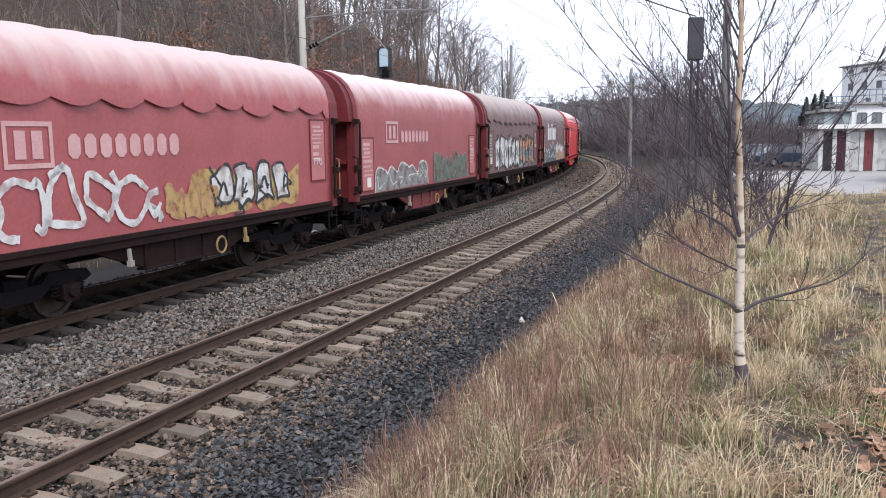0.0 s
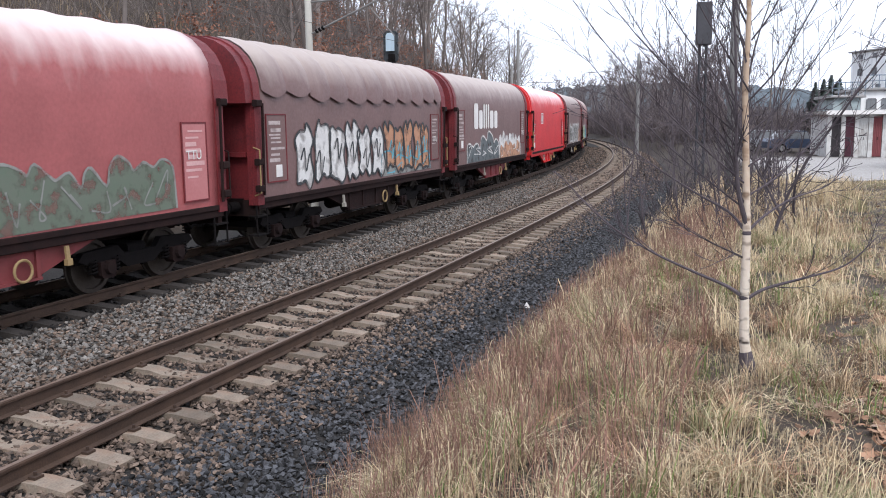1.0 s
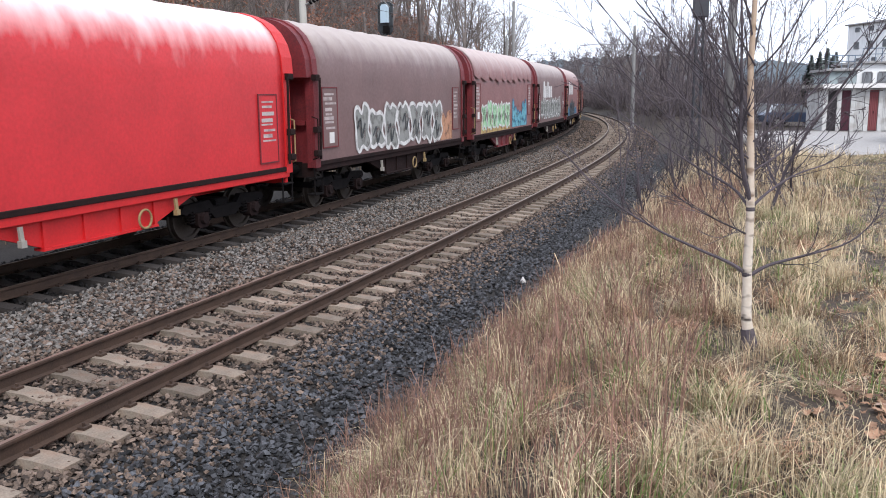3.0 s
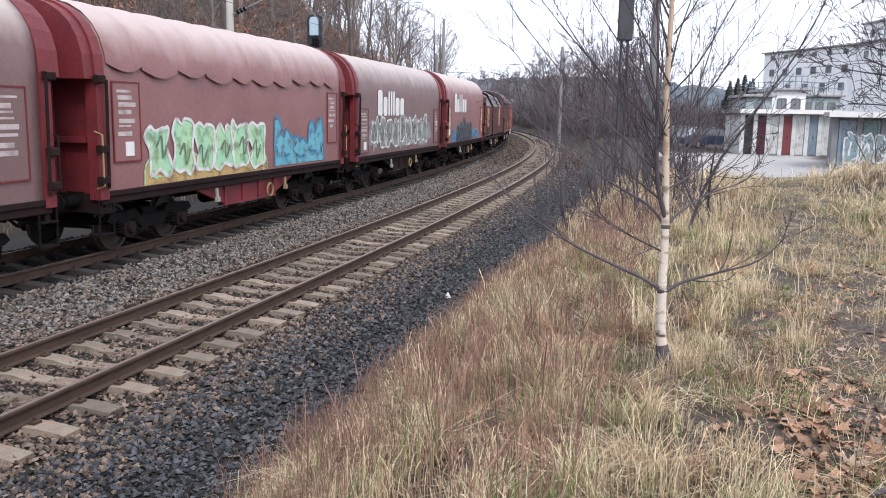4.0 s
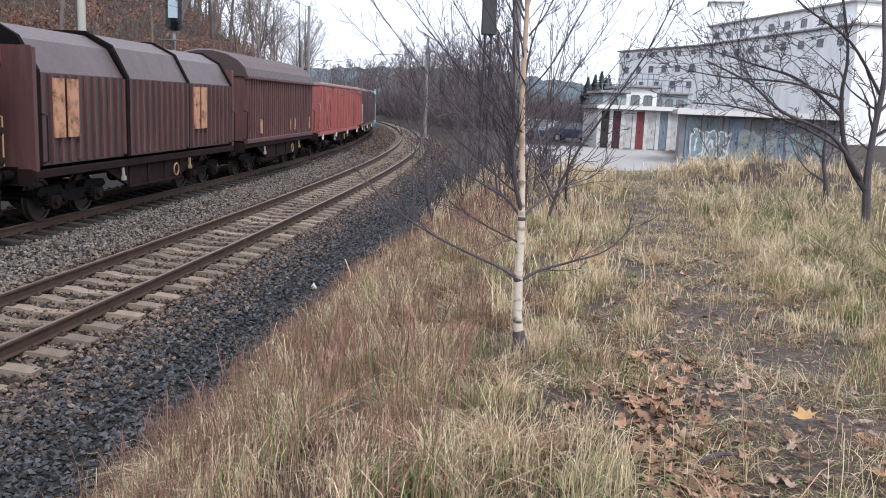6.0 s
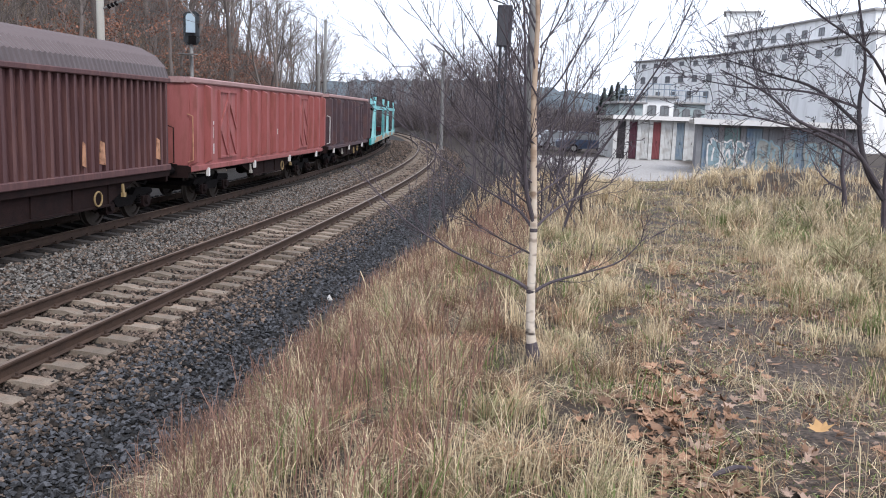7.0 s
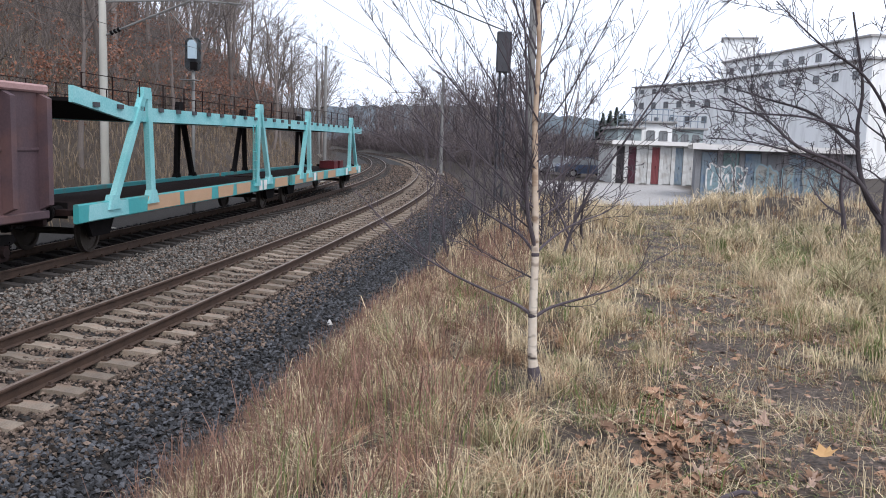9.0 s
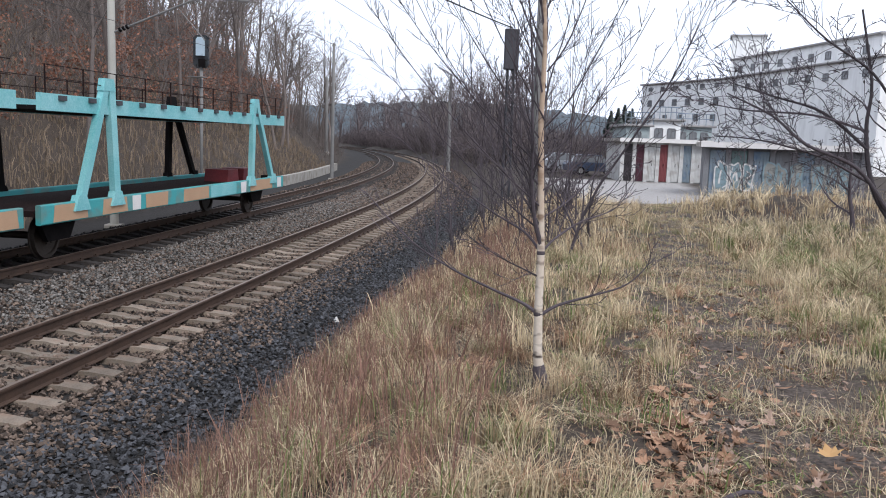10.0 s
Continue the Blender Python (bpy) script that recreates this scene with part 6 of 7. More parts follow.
for i in range(2000):
    p = on_track(rng.uniform(78, 225), -5.0 - 26 * rng.random() ** 1.6)
    p.z = height_at(p.x, p.y) - 0.1
    h = rng.uniform(1.5, 5.5)
    for k in range(3):
        d = Vector((rng.gauss(0, 0.4), rng.gauss(0, 0.4), 1)) * h * rng.uniform(0.6, 1)
        dense.tube([p, p + d * 0.5 + Vector((rng.gauss(0, 0.15), rng.gauss(0, 0.15), 0)), p + d], [0.05, 0.04, 0.02], 3, False)
        for j in range(4):
            a = p.lerp(p + d, rng.uniform(0.3, 0.95))
            dense.tube([a, a + Vector((rng.gauss(0, 0.5), rng.gauss(0, 0.5), rng.uniform(0.2, 0.9)))], [0.03, 0.015], 3, False)
tagged(part("undergrowth", dense, M_WOODDARK), "dark tangled undergrowth outside the curve", "brush", kind="stuff")
tagged(part("undergrowth", brush, M_WOODFAR), "thin bare undergrowth on the slope and beyond the curve", "brush", kind="stuff")


def leaf_cloud(sh, rng, centre, spread, count, size):
    for i in range(count):
        c = Vector(centre) + Vector((rng.gauss(0, spread), rng.gauss(0, spread), rng.gauss(0, spread * 0.9)))
        a, b = Vector((rng.gauss(0, 1), rng.gauss(0, 1), rng.gauss(0, 1))).normalized(), Vector((rng.gauss(0, 1), rng.gauss(0, 1), rng.gauss(0, 1)))
        b = (b - a * b.dot(a)).normalized()
        s = size * rng.uniform(0.6, 1.3)
        sh.add([tuple(c - a * s), tuple(c + b * s * 0.55), tuple(c + a * s), tuple(c - b * s * 0.55)], [(0, 1, 2, 3)])


# beech saplings that keep their rust-coloured leaves
BEECH_AT = [(20, 9.5, 4.5), (23, 13, 6), (26, 10, 3.5), (29, 15, 6), (32, 11, 4), (36, 10, 5), (40, 13, 5), (43, 9.5, 4), (47, 12, 6), (51, 10, 4.5),
            (56, 14, 6), (60, 10, 4.5), (34, 19, 7), (45, 20, 7), (54, 22, 7), (25, 21, 7), (64, 13, 5), (15, 10, 4), (11, 13, 5), (68, 10, 5), (72, 14, 6), (50, 17, 6), (57, 18, 7), (62, 20, 7), (38, 16, 6), (30, 24, 7), (40, 25, 8), (49, 27, 8), (76, 11, 5), (58, 11, 4), (66, 17, 6)]
for s, o, h in BEECH_AT:
    p = on_track(s, SPACING + o)
    t = thing("beech_sapling", "beech sapling with rust-coloured winter leaves", "sapling", "beech saplings on the slope", at=pose(p.x, p.y, height_at(p.x, p.y) - 0.1))
    stem, leaves = Shape(), Shape()
    r2 = random.Random(int(s * 10))
    for k in range(3):
        limb(stem, r2, (0, 0, 0), (r2.gauss(0, 0.25), r2.gauss(0, 0.25), 1), h * r2.uniform(0.7, 1), 0.05, 2, WOOD)
    for k in range(26):
        leaf_cloud(leaves, r2, (r2.gauss(0, h * 0.17), r2.gauss(0, h * 0.17), h * r2.uniform(0.15, 0.9)), 0.28, 34, 0.075)
    part("trunk", stem, M_WOODFAR, t)
    part("crown", leaves, M_BEECH, t, "rust-coloured dry leaves")

# distant wooded ridge, its colour tinted blue-grey to paint in the haze
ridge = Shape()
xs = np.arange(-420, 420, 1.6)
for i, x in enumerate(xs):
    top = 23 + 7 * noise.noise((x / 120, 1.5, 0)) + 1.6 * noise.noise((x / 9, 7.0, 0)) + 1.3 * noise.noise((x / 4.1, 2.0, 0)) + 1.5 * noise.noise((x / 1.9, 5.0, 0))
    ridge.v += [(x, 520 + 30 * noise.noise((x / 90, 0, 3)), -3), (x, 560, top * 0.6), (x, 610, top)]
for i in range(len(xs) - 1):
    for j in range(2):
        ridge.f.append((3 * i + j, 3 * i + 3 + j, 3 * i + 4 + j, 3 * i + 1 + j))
M_RIDGE = mat("hazed_ridge_wood", (0.115, 0.14, 0.16), 1.0, 0, (0.05, 0.065, 0.075), 0.05, 0.3, 0.9, 0)
tagged(part("backdrop", ridge, M_RIDGE), "distant wooded ridge with blue-grey haze in its colour", "hill", kind="structure")

low_scrub = [tree_mesh("bush", 350 + i, 2.0 + 0.4 * i, 0.03, dict(SCRUB, open=0.9, thin=0.006), M_BARK, 0.4) for i in range(3)]
# thicket of saplings beside the track
scrub = [tree_mesh("sapling", 300 + i, (6.2, 5.2, 4.4, 5.8, 3.6, 4.8)[i], (0.032, 0.03, 0.026, 0.03, 0.02, 0.026)[i], SCRUB, M_BARK, 0.25) for i in range(6)]
rng = random.Random(5)
spots = []
while len(spots) < 12:
    y = 13.0 + 22 * rng.random()
    x = 0.03 * y + 0.6 + rng.uniform(-0.5, 3.0) * (0.5 + y / 40)
    if any((x - a) ** 2 + (y - b) ** 2 < 0.12 for a, b in spots) or x > 0.165 * y:
        continue
    spots.append((x, y))
    k = rng.randrange(6) if x > 0.1 * y else rng.choice((4, 4, 2))
    tagged(bare_tree(x, y, scrub[k], "bare upright sapling with fine dark twigs", "saplings of the thicket", rng.uniform(0, 360), "sapling", name="sapling"))
for x, y in ((1.8, 15.0), (2.4, 17.5), (0.4, 18.5), (1.6, 19), (3.0, 20), (2.2, 22), (3.4, 24), (1.0, 23.5), (4.0, 27), (2.6, 14.3), (2.9, 16.0), (3.6, 21.5)):
    bare_tree(x, y, low_scrub[int(x * 10) % 3], "low tangled bare bush in the thicket", "bushes of the thicket", x * 331, "bush", name="bush")
for x, y in ((-0.3, 21), (0.3, 26), (-0.2, 31), (0.4, 38), (0.2, 44), (1.0, 50), (2.5, 44), (4.0, 40), (3.2, 52), (5.0, 56)):
    bare_tree(x, y, scrub[rng.choice((2, 4, 5))], "low bare bush on the foot of the bank", "bushes on the bank", rng.uniform(0, 360), "bush", name="bush")

# crooked old tree at the yard's edge
def sprawling_tree(x, y, mains, seed, label):
    """A tree drawn limb by limb, each limb set with its own twigs."""
    t = thing("bare_tree", label, "tree", at=pose(x, y, height_at(x, y)))
    rng = random.Random(seed)
    spec = dict(bend=0.16, lift=0.03, thin=0.0055, kids=((2, 3), (3, 5), (6, 9)), bare=0.2, levels=3, open=0.8, short=(0.35, 0.6))
    for k, (r0, points) in enumerate(mains):
        sh, line = Shape(), smooth_line_3d(points)
        r0 = r0 * 0.55
        rr = [max(0.009, r0 * (1 - 0.75 * i / len(line))) for i in range(len(line))]
        sh.tube(line, rr, 8, False)
        for q in range(13 if r0 < 0.055 else 7):
            f = rng.uniform(0.25, 0.98)
            i = min(len(line) - 2, int(f * len(line)))
            along = (line[i + 1] - line[i]).normalized()
            out = Vector((rng.gauss(-0.2, 0.8), rng.gauss(0, 0.8), rng.gauss(0.35, 0.6))).normalized()
            limb(sh, rng, line[i], along * 0.6 + out * 0.75, rng.uniform(0.5, 1.5), rr[i] * 0.45, 2, spec)
        part("trunk" if k < 2 else "branch", sh, M_BARK, t)


sprawling_tree(7.5, 14.2, [
    (0.15, [(0.1, 0, -0.3), (0.05, 0, 0.4), (0, 0, 0.95), (0.02, 0, 1.7), (0.08, 0, 2.6), (0.0, 0.1, 3.6), (-0.1, 0.2, 4.8)]),
    (0.11, [(0, 0, 0.7), (-0.25, 0.1, 1.1), (-0.42, 0.15, 1.6), (-0.5, 0.2, 2.3), (-0.48, 0.2, 3.0), (-0.7, 0.3, 4.2)]),
    (0.07, [(-0.1, 0, 0.9), (-0.74, -0.1, 1.6), (-1.64, -0.2, 1.95), (-2.2, -0.1, 2.4), (-2.9, 0.1, 2.75)]),
    (0.055, [(-0.45, 0.15, 1.9), (-1.1, 0.5, 2.5), (-1.8, 0.8, 2.75), (-2.6, 1.0, 3.0)]),
    (0.045, [(-0.3, 0.1, 1.3), (-1.2, 0.2, 1.75), (-2.2, 0.3, 2.0), (-3.0, 0.3, 2.05)]),
    (0.045, [(-0.45, 0.2, 2.2), (-1.3, 0.4, 2.45), (-2.3, 0.6, 2.5), (-3.0, 0.7, 2.6)]),
    (0.05, [(0.05, 0, 2.3), (-0.7, -0.3, 3.1), (-1.6, -0.5, 3.6), (-2.3, -0.5, 4.2)]),
    (0.05, [(0.05, 0, 2.0), (0.9, 0.2, 2.8), (1.7, 0.3, 3.3), (2.3, 0.3, 4.0)]),
    (0.05, [(0.02, 0, 1.6), (0.7, -0.4, 2.1), (1.6, -0.6, 2.4)])], 41, "crooked bare tree with sprawling dark branches")
crooked_b = tree_mesh("bare_tree", 418, 3.0, 0.07, CROOKED, M_BARK, 0.4)
bare_tree(9.4, 19.5, crooked_b, "smaller crooked bare tree in dry grass", "", 160)
for x, y, k in ((11.2, 31.5, 2), (12.4, 30.8, 4), (13.6, 32.0, 5), (14.8, 31.0, 4), (16.0, 32.5, 2), (10.4, 29.5, 4), (13.0, 29.0, 4)):
    bare_tree(x, y, low_scrub[k % 3], "low tangled bare bush before the garages", "bushes before the garages", x * 77, "bush", name="bush")


# ---- the birch ----
def birch_material():
    m = mat("white_birch_bark", (0.66, 0.6, 0.52), 0.8, 0, (0.5, 0.38, 0.27), 2.5, 30, 0.7, 0.2, 40)
    n, l = m.node_tree.nodes, m.node_tree.links
    b = n["Principled BSDF"]
    src = b.inputs["Base Color"].links[0].from_socket
    tc, mp, t = n.new("ShaderNodeTexCoord"), n.new("ShaderNodeMapping"), n.new("ShaderNodeTexNoise")
    mp.inputs["Scale"].default_value = (6, 6, 16)
    l.new(tc.outputs["Object"], mp.inputs[0])
    l.new(mp.outputs[0], t.inputs["Vector"])
    t.inputs["Scale"].default_value = 1.0
    rg = n.new("ShaderNodeMapRange")
    rg.inputs[1].default_value, rg.inputs[2].default_value = 0.54, 0.64
    l.new(t.outputs["Fac"], rg.inputs[0])
    mx = n.new("ShaderNodeMix")
    mx.data_type = "RGBA"
    l.new(rg.outputs[0], mx.inputs[0])
    l.new(src, mx.inputs[6])
    mx.inputs[7].default_value = (0.06, 0.045, 0.04, 1)
    # the younger bark higher up is still orange-tan
    sep, up, young = n.new("ShaderNodeSeparateXYZ"), n.new("ShaderNodeMath"), n.new("ShaderNodeMix")
    l.new(tc.outputs["Object"], sep.inputs[0])
    up.operation = "MULTIPLY_ADD"
    l.new(t.outputs["Fac"], up.inputs[0])
    up.inputs[1].default_value = 1.2
    l.new(sep.outputs["Z"], up.inputs[2])
    rise = n.new("ShaderNodeMapRange")
    rise.inputs[1].default_value, rise.inputs[2].default_value, rise.inputs[4].default_value = 1.35, 2.2, 0.75
    l.new(up.outputs[0], rise.inputs[0])
    young.data_type = "RGBA"
    l.new(rise.outputs[0], young.inputs[0])
    l.new(mx.outputs[2], young.inputs[6])
    young.inputs[7].default_value = (0.46, 0.32, 0.22, 1)
    l.new(young.outputs[2], b.inputs["Base Color"])
    return m


def birch(x, y):
    g = height_at(x, y)
    t = thing("birch_sapling", "young bare birch with white bark and fine dark branches", "birch", at=pose(x, y, g, 0, 0, 7))
    rng = random.Random(9)
    pts = [(0.06, 0, -0.1), (0.04, 0, 0.0), (0.0, 0, 0.22), (-0.01, 0, 0.5), (-0.012, 0, 0.9), (-0.03, 0.01, 1.3), (-0.05, 0.02, 1.75), (-0.05, 0.0, 2.2), (-0.085, 0, 2.7), (-0.09, 0.02, 3.2), (-0.12, 0.02, 3.9)]
    rad = [0.056, 0.04, 0.031, 0.028, 0.024, 0.021, 0.0175, 0.0145, 0.011, 0.007, 0.003]
    part("trunk", Shape().tube(pts, rad, 12), birch_material(), t, "white bark with dark scars", smooth=True)
    # dark collars where the limbs leave the trunk
    part("rough_bark", Shape().tube([(0.06, 0, -0.1), (0.042, 0, 0.0), (0.022, 0, 0.09), (0.008, 0, 0.16)], [0.066, 0.052, 0.046, 0.038], 9, False), M_BARK, t, "dark rough bark at the foot")
    for z, r in ((0.5, 0.03), (0.9, 0.0265)):
        part("collar", Shape().tube([(-0.012, 0, z - 0.012), (-0.012, 0, z), (-0.013, 0, z + 0.015)], [r - 0.003, r, r - 0.003], 12, False), M_BARK, t)
    spec = dict(bend=0.07, lift=0.05, thin=0.0019, kids=((3, 4), (3, 5), (5, 8)), bare=0.25, levels=3, open=0.62, short=(0.28, 0.5))

    def main(points, r, kids, lift):
        sh = Shape()
        line = smooth_line_3d(points)
        rr = [max(0.0024, r * (1 - 0.85 * i / len(line))) for i in range(len(line))]
        sh.tube(line, rr, 6, False)
        sp = dict(spec, lift=lift)
        for k in range(kids):
            f = rng.uniform(0.2, 0.97)
            i = min(len(line) - 2, int(f * len(line)))
            along = (line[i + 1] - line[i]).normalized()
            out = Vector((rng.gauss(0, 0.8), rng.gauss(0, 0.8), rng.gauss(0.35, 0.6))).normalized()
            limb(sh, rng, line[i], along * 0.75 + out * 0.6, rng.uniform(0.18, 0.5) * (1.2 - 0.5 * f), rr[i] * 0.5, 1, sp)
        part("branch", sh, M_BARK, t)

    main([(-0.01, 0, 0.5), (-0.12, 0.02, 0.57), (-0.32, 0.0, 0.66), (-0.6, -0.05, 0.8), (-0.88, -0.1, 0.99), (-1.16, -0.12, 1.28)], 0.0145, 14, 0.03)
    main([(0.0, 0, 0.49), (0.12, 0.0, 0.56), (0.33, -0.03, 0.63), (0.55, -0.08, 0.72), (0.72, -0.1, 0.9)], 0.0135, 8, 0.05)
    main([(-0.01, 0, 0.9), (-0.1, 0.1, 1.02), (-0.3, 0.2, 1.14), (-0.62, 0.3, 1.36), (-0.95, 0.35, 1.62)], 0.01, 12, 0.04)
    main([(0.0, 0, 0.92), (0.1, 0.05, 1.0), (0.27, 0.1, 1.1), (0.5, 0.15, 1.18), (0.62, 0.2, 1.3)], 0.01, 8, 0.05)
    main([(-0.01, 0, 0.93), (-0.09, -0.05, 1.2), (-0.12, -0.08, 1.6), (-0.15, -0.1, 2.1), (-0.2, -0.1, 2.6)], 0.016, 18, 0.08)
    for z, reach, rise, turn in ((1.05, -1.0, 0.95, 0.2), (1.2, -1.15, 1.15, -0.25), (1.32, -0.85, 1.2, 0.35), (1.45, -1.0, 1.0, -0.1), (1.6, -0.75, 1.15, 0.3), (1.75, -0.7, 1.1, -0.3),
                                 (1.12, 0.75, 0.75, 0.25), (1.3, 0.65, 0.9, -0.3), (1.5, 0.7, 1.0, 0.15), (1.7, 0.5, 1.1, -0.2), (1.95, -0.5, 1.1, 0.1), (2.05, 0.42, 1.1, 0.1), (0.75, -0.55, 0.3, -0.4)):
        main([(-0.03, 0, z), (reach * 0.22, turn * 0.2, z + rise * 0.16), (reach * 0.5, turn * 0.5, z + rise * 0.42), (reach * 0.78, turn * 0.8, z + rise * 0.72), (reach, turn, z + rise)], 0.0078 - 0.001 * z, 13, 0.07)
    for k in range(24):
        z = rng.uniform(0.95, 3.3)
        a = rng.uniform(0, 2 * math.pi)
        ln = rng.uniform(0.5, 1.25) * (1.25 - z * 0.24)
        sh = Shape()
        i = max(j for j in range(len(pts)) if pts[j][2] <= z)
        base = Vector(pts[i]).lerp(Vector(pts[min(i + 1, len(pts) - 1)]), 0.5)
        base.z = z
        limb(sh, rng, base, (math.cos(a) * 0.75, math.sin(a) * 0.75, 0.8 + 0.2 * z), ln, 0.0105 - 0.0014 * z, 2, dict(spec, lift=0.12, bend=0.06))
        part("branch", sh, M_BARK, t)
    return t


birch(0.645, 5.45)


# ---- grass and litter ----
def path_distance(x, y):
    """How far from the trodden path through the grass, in metres."""
    px = np.interp(y, [0, 4, 7, 14, 23, 33], [1.9, 1.9, 2.5, 4.0, 6.2, 8.0])
    return np.abs(x - px)


def grass(name, material, label, x, y, height, width, seed, droop=0.6, away=None):
    """Single blades, each bent over in its own way and leaning with its tuft."""
    r = np.random.default_rng(seed)
    n = len(x)
    z = ground_height(x, y)
    h = height * r.uniform(0.45, 1.25, n) * np.clip(1.0 + 1.5 * smooth_noise(x, y, 0.35, 7.5) + 0.6 * smooth_noise(x, y, 1.6, seed + 3.5), 0.25, 2.1)
    wide = width * r.uniform(0.6, 1.4, n)
    a = r.uniform(0, 2 * np.pi, n) * 0.6 + 7 * smooth_noise(x, y, 0.5, seed)
    if away is not None:
        a = away
    d = droop * h * r.uniform(0.15, 1.3, n)
    ux, uy = np.cos(a), np.sin(a)
    b = r.uniform(0, 2 * np.pi, n)
    sx, sy = np.cos(b) * wide, np.sin(b) * wide
    v = np.empty((n, 7, 3))
    for k, (f, w, lift) in enumerate(((0.0, 1.0, 0.0), (0.33, 0.85, 0.55), (0.7, 0.6, 0.9))):
        cx, cy, cz = x + ux * d * f * f, y + uy * d * f * f, z - 0.02 + h * lift
        v[:, 2 * k] = np.stack([cx - sx * w, cy - sy * w, cz], 1)
        v[:, 2 * k + 1] = np.stack([cx + sx * w, cy + sy * w, cz], 1)
    v[:, 6] = np.stack([x + ux * d, y + uy * d, z - 0.02 + h * (1.0 - 0.25 * np.clip(d / h, 0, 1))], 1)
    k = 7 * np.arange(n)
    quads = np.concatenate([np.stack([k, k + 1, k + 3, k + 2], 1), np.stack([k + 2, k + 3, k + 5, k + 4], 1)])
    tris = np.stack([k + 4, k + 5, k + 6], 1)
    m = bpy.data.meshes.new(name)
    m.from_pydata(v.reshape(-1, 3).tolist(), [], quads.tolist() + tris.tolist())
    m.materials.append(material)
    tagged(new(name, m), label, "grass", kind="stuff")


def sow(seed, count, x0, x1, y0, y1, keep, power=1.8):
    """Places thicker towards the stand, kept with the given chance."""
    r = np.random.default_rng(seed)
    y = y0 + (y1 - y0) * r.uniform(0, 1, count) ** power
    x = r.uniform(x0, x1, count)
    _, o = line_places(x, y)
    ok = r.uniform(0, 1, count) < keep(x, y, o)
    return x[ok], y[ok]


def tufts(x, y, size, seed):
    return np.clip(0.5 + 1.3 * smooth_noise(x, y, size, seed), 0.0, 1.0)


def on_bank(x, y, o):
    path = np.clip((path_distance(x, y) - 0.45) / 0.5, 0.1, 1)
    path = path * np.where((np.abs(x - 1.15) < 0.22) & (y > 3.0) & (y < 5.0), 0.12, 1.0)
    yard = np.where((y > 32) & (x > 5.2) & (x < 11.8), 0.0, 1.0)
    hollow = np.clip((np.abs(x - 6.45 - 0.22 * (y - 8)) - 0.25) / 0.35, np.where((y > 6.5) & (y < 14), 0.03, 1), 1)
    return np.clip((-o - 3.15) / 1.2, 0, 1) ** 1.3 * path * yard * hollow * (np.where(y > 13, 0.13, 0.05) + 0.95 * tufts(x, y, 0.32, 3.0) ** 1.5)


def red_edge(x, y, o):
    return (o < -3.1) * (o > -6.4) * (y > 3.0) * (0.25 + 0.75 * tufts(x, y, 0.8, 9.0))


def green_tufts(x, y, o):
    return (o < -3.3) * (tufts(x, y, 0.7, 20.0) > 0.64) * (path_distance(x, y) > 0.6)


for i, (y0, y1, n, h, w) in enumerate(((1.6, 6.5, 200000, 0.135, 0.0017), (6.0, 15, 150000, 0.18, 0.003), (14, 36, 60000, 0.25, 0.007))):
    wide = (-4.6, 5.5) if i == 0 else ((-3.8, 9.5) if i == 1 else (-1.6, 19))
    x, y = sow(40 + i, n, *wide, y0, y1, on_bank, 1.3)
    patch = smooth_noise(x, y, 0.75, 12.0) + 0.6 * smooth_noise(x, y, 0.25, 15.0) + np.random.default_rng(i).normal(0, 0.16, len(x))
    for lo, hi, material, label, k, d in ((-9, -0.22, M_GRASSBROWN, "brown matted dry grass on the bank", 0.8, 1.2), (-0.22, 0.12, M_GRASS, "dry straw-coloured grass on the bank", 0.95, 0.75),
                                          (0.12, 9, M_GRASSPALE, "pale dry grass tufts on the bank", 1.15, 0.6)):
        pick = (patch >= lo) & (patch < hi)
        grass("grass", material, label, x[pick], y[pick], h * k, w, 60 + i + int(10 * k), d)
x, y = sow(50, 38000, -3.8, 2.5, 3.0, 20, red_edge, 1.2)
grass("dry_stalks", M_GRASSRED, "reddish dry stalks along the foot of the bank", x, y, 0.3, 0.003, 80, 0.45)
x, y = sow(51, 30000, -4.2, 6.5, 1.8, 16, green_tufts, 1.3)
grass("grass", M_GRASSGREEN, "green tufts among the dry grass", x, y, 0.17, 0.003, 81, 0.7)


def on_path(x, y, o):
    return (path_distance(x, y) < 1.4) * (0.5 + 0.5 * tufts(x, y, 0.35, 31.0))


x, y = sow(53, 220000, 0.2, 9.5, 1.8, 32, on_path, 1.5)
grass("flattened_grass", M_GRASSPALE, "flattened dry straw on the trodden path", x[::2], y[::2], 0.05, 0.0022, 83, 3.4)
grass("flattened_grass", M_GRASSBROWN, "flattened brown straw on the trodden path", x[1::3], y[1::3], 0.045, 0.0022, 86, 3.4)
grass("flattened_grass", M_GRASSRED, "flattened brown stalks on the trodden path", x[1::4], y[1::4], 0.04, 0.003, 84, 3.0)
grass("flattened_grass", M_GRASSGREEN, "short green grass on the trodden path", x[3::4], y[3::4], 0.05, 0.003, 85, 1.6)


x, y = sow(55, 90000, 1.0, 9.5, 7.5, 32, on_path, 1.2)
grass("flattened_grass", M_GRASS, "trampled straw on the far stretch of the path", x[::2], y[::2], 0.055, 0.0045, 87, 3.2)
grass("flattened_grass", M_GRASSOLIVE, "trampled olive grass on the far stretch of the path", x[1::2], y[1::2], 0.055, 0.0045, 88, 3.0)


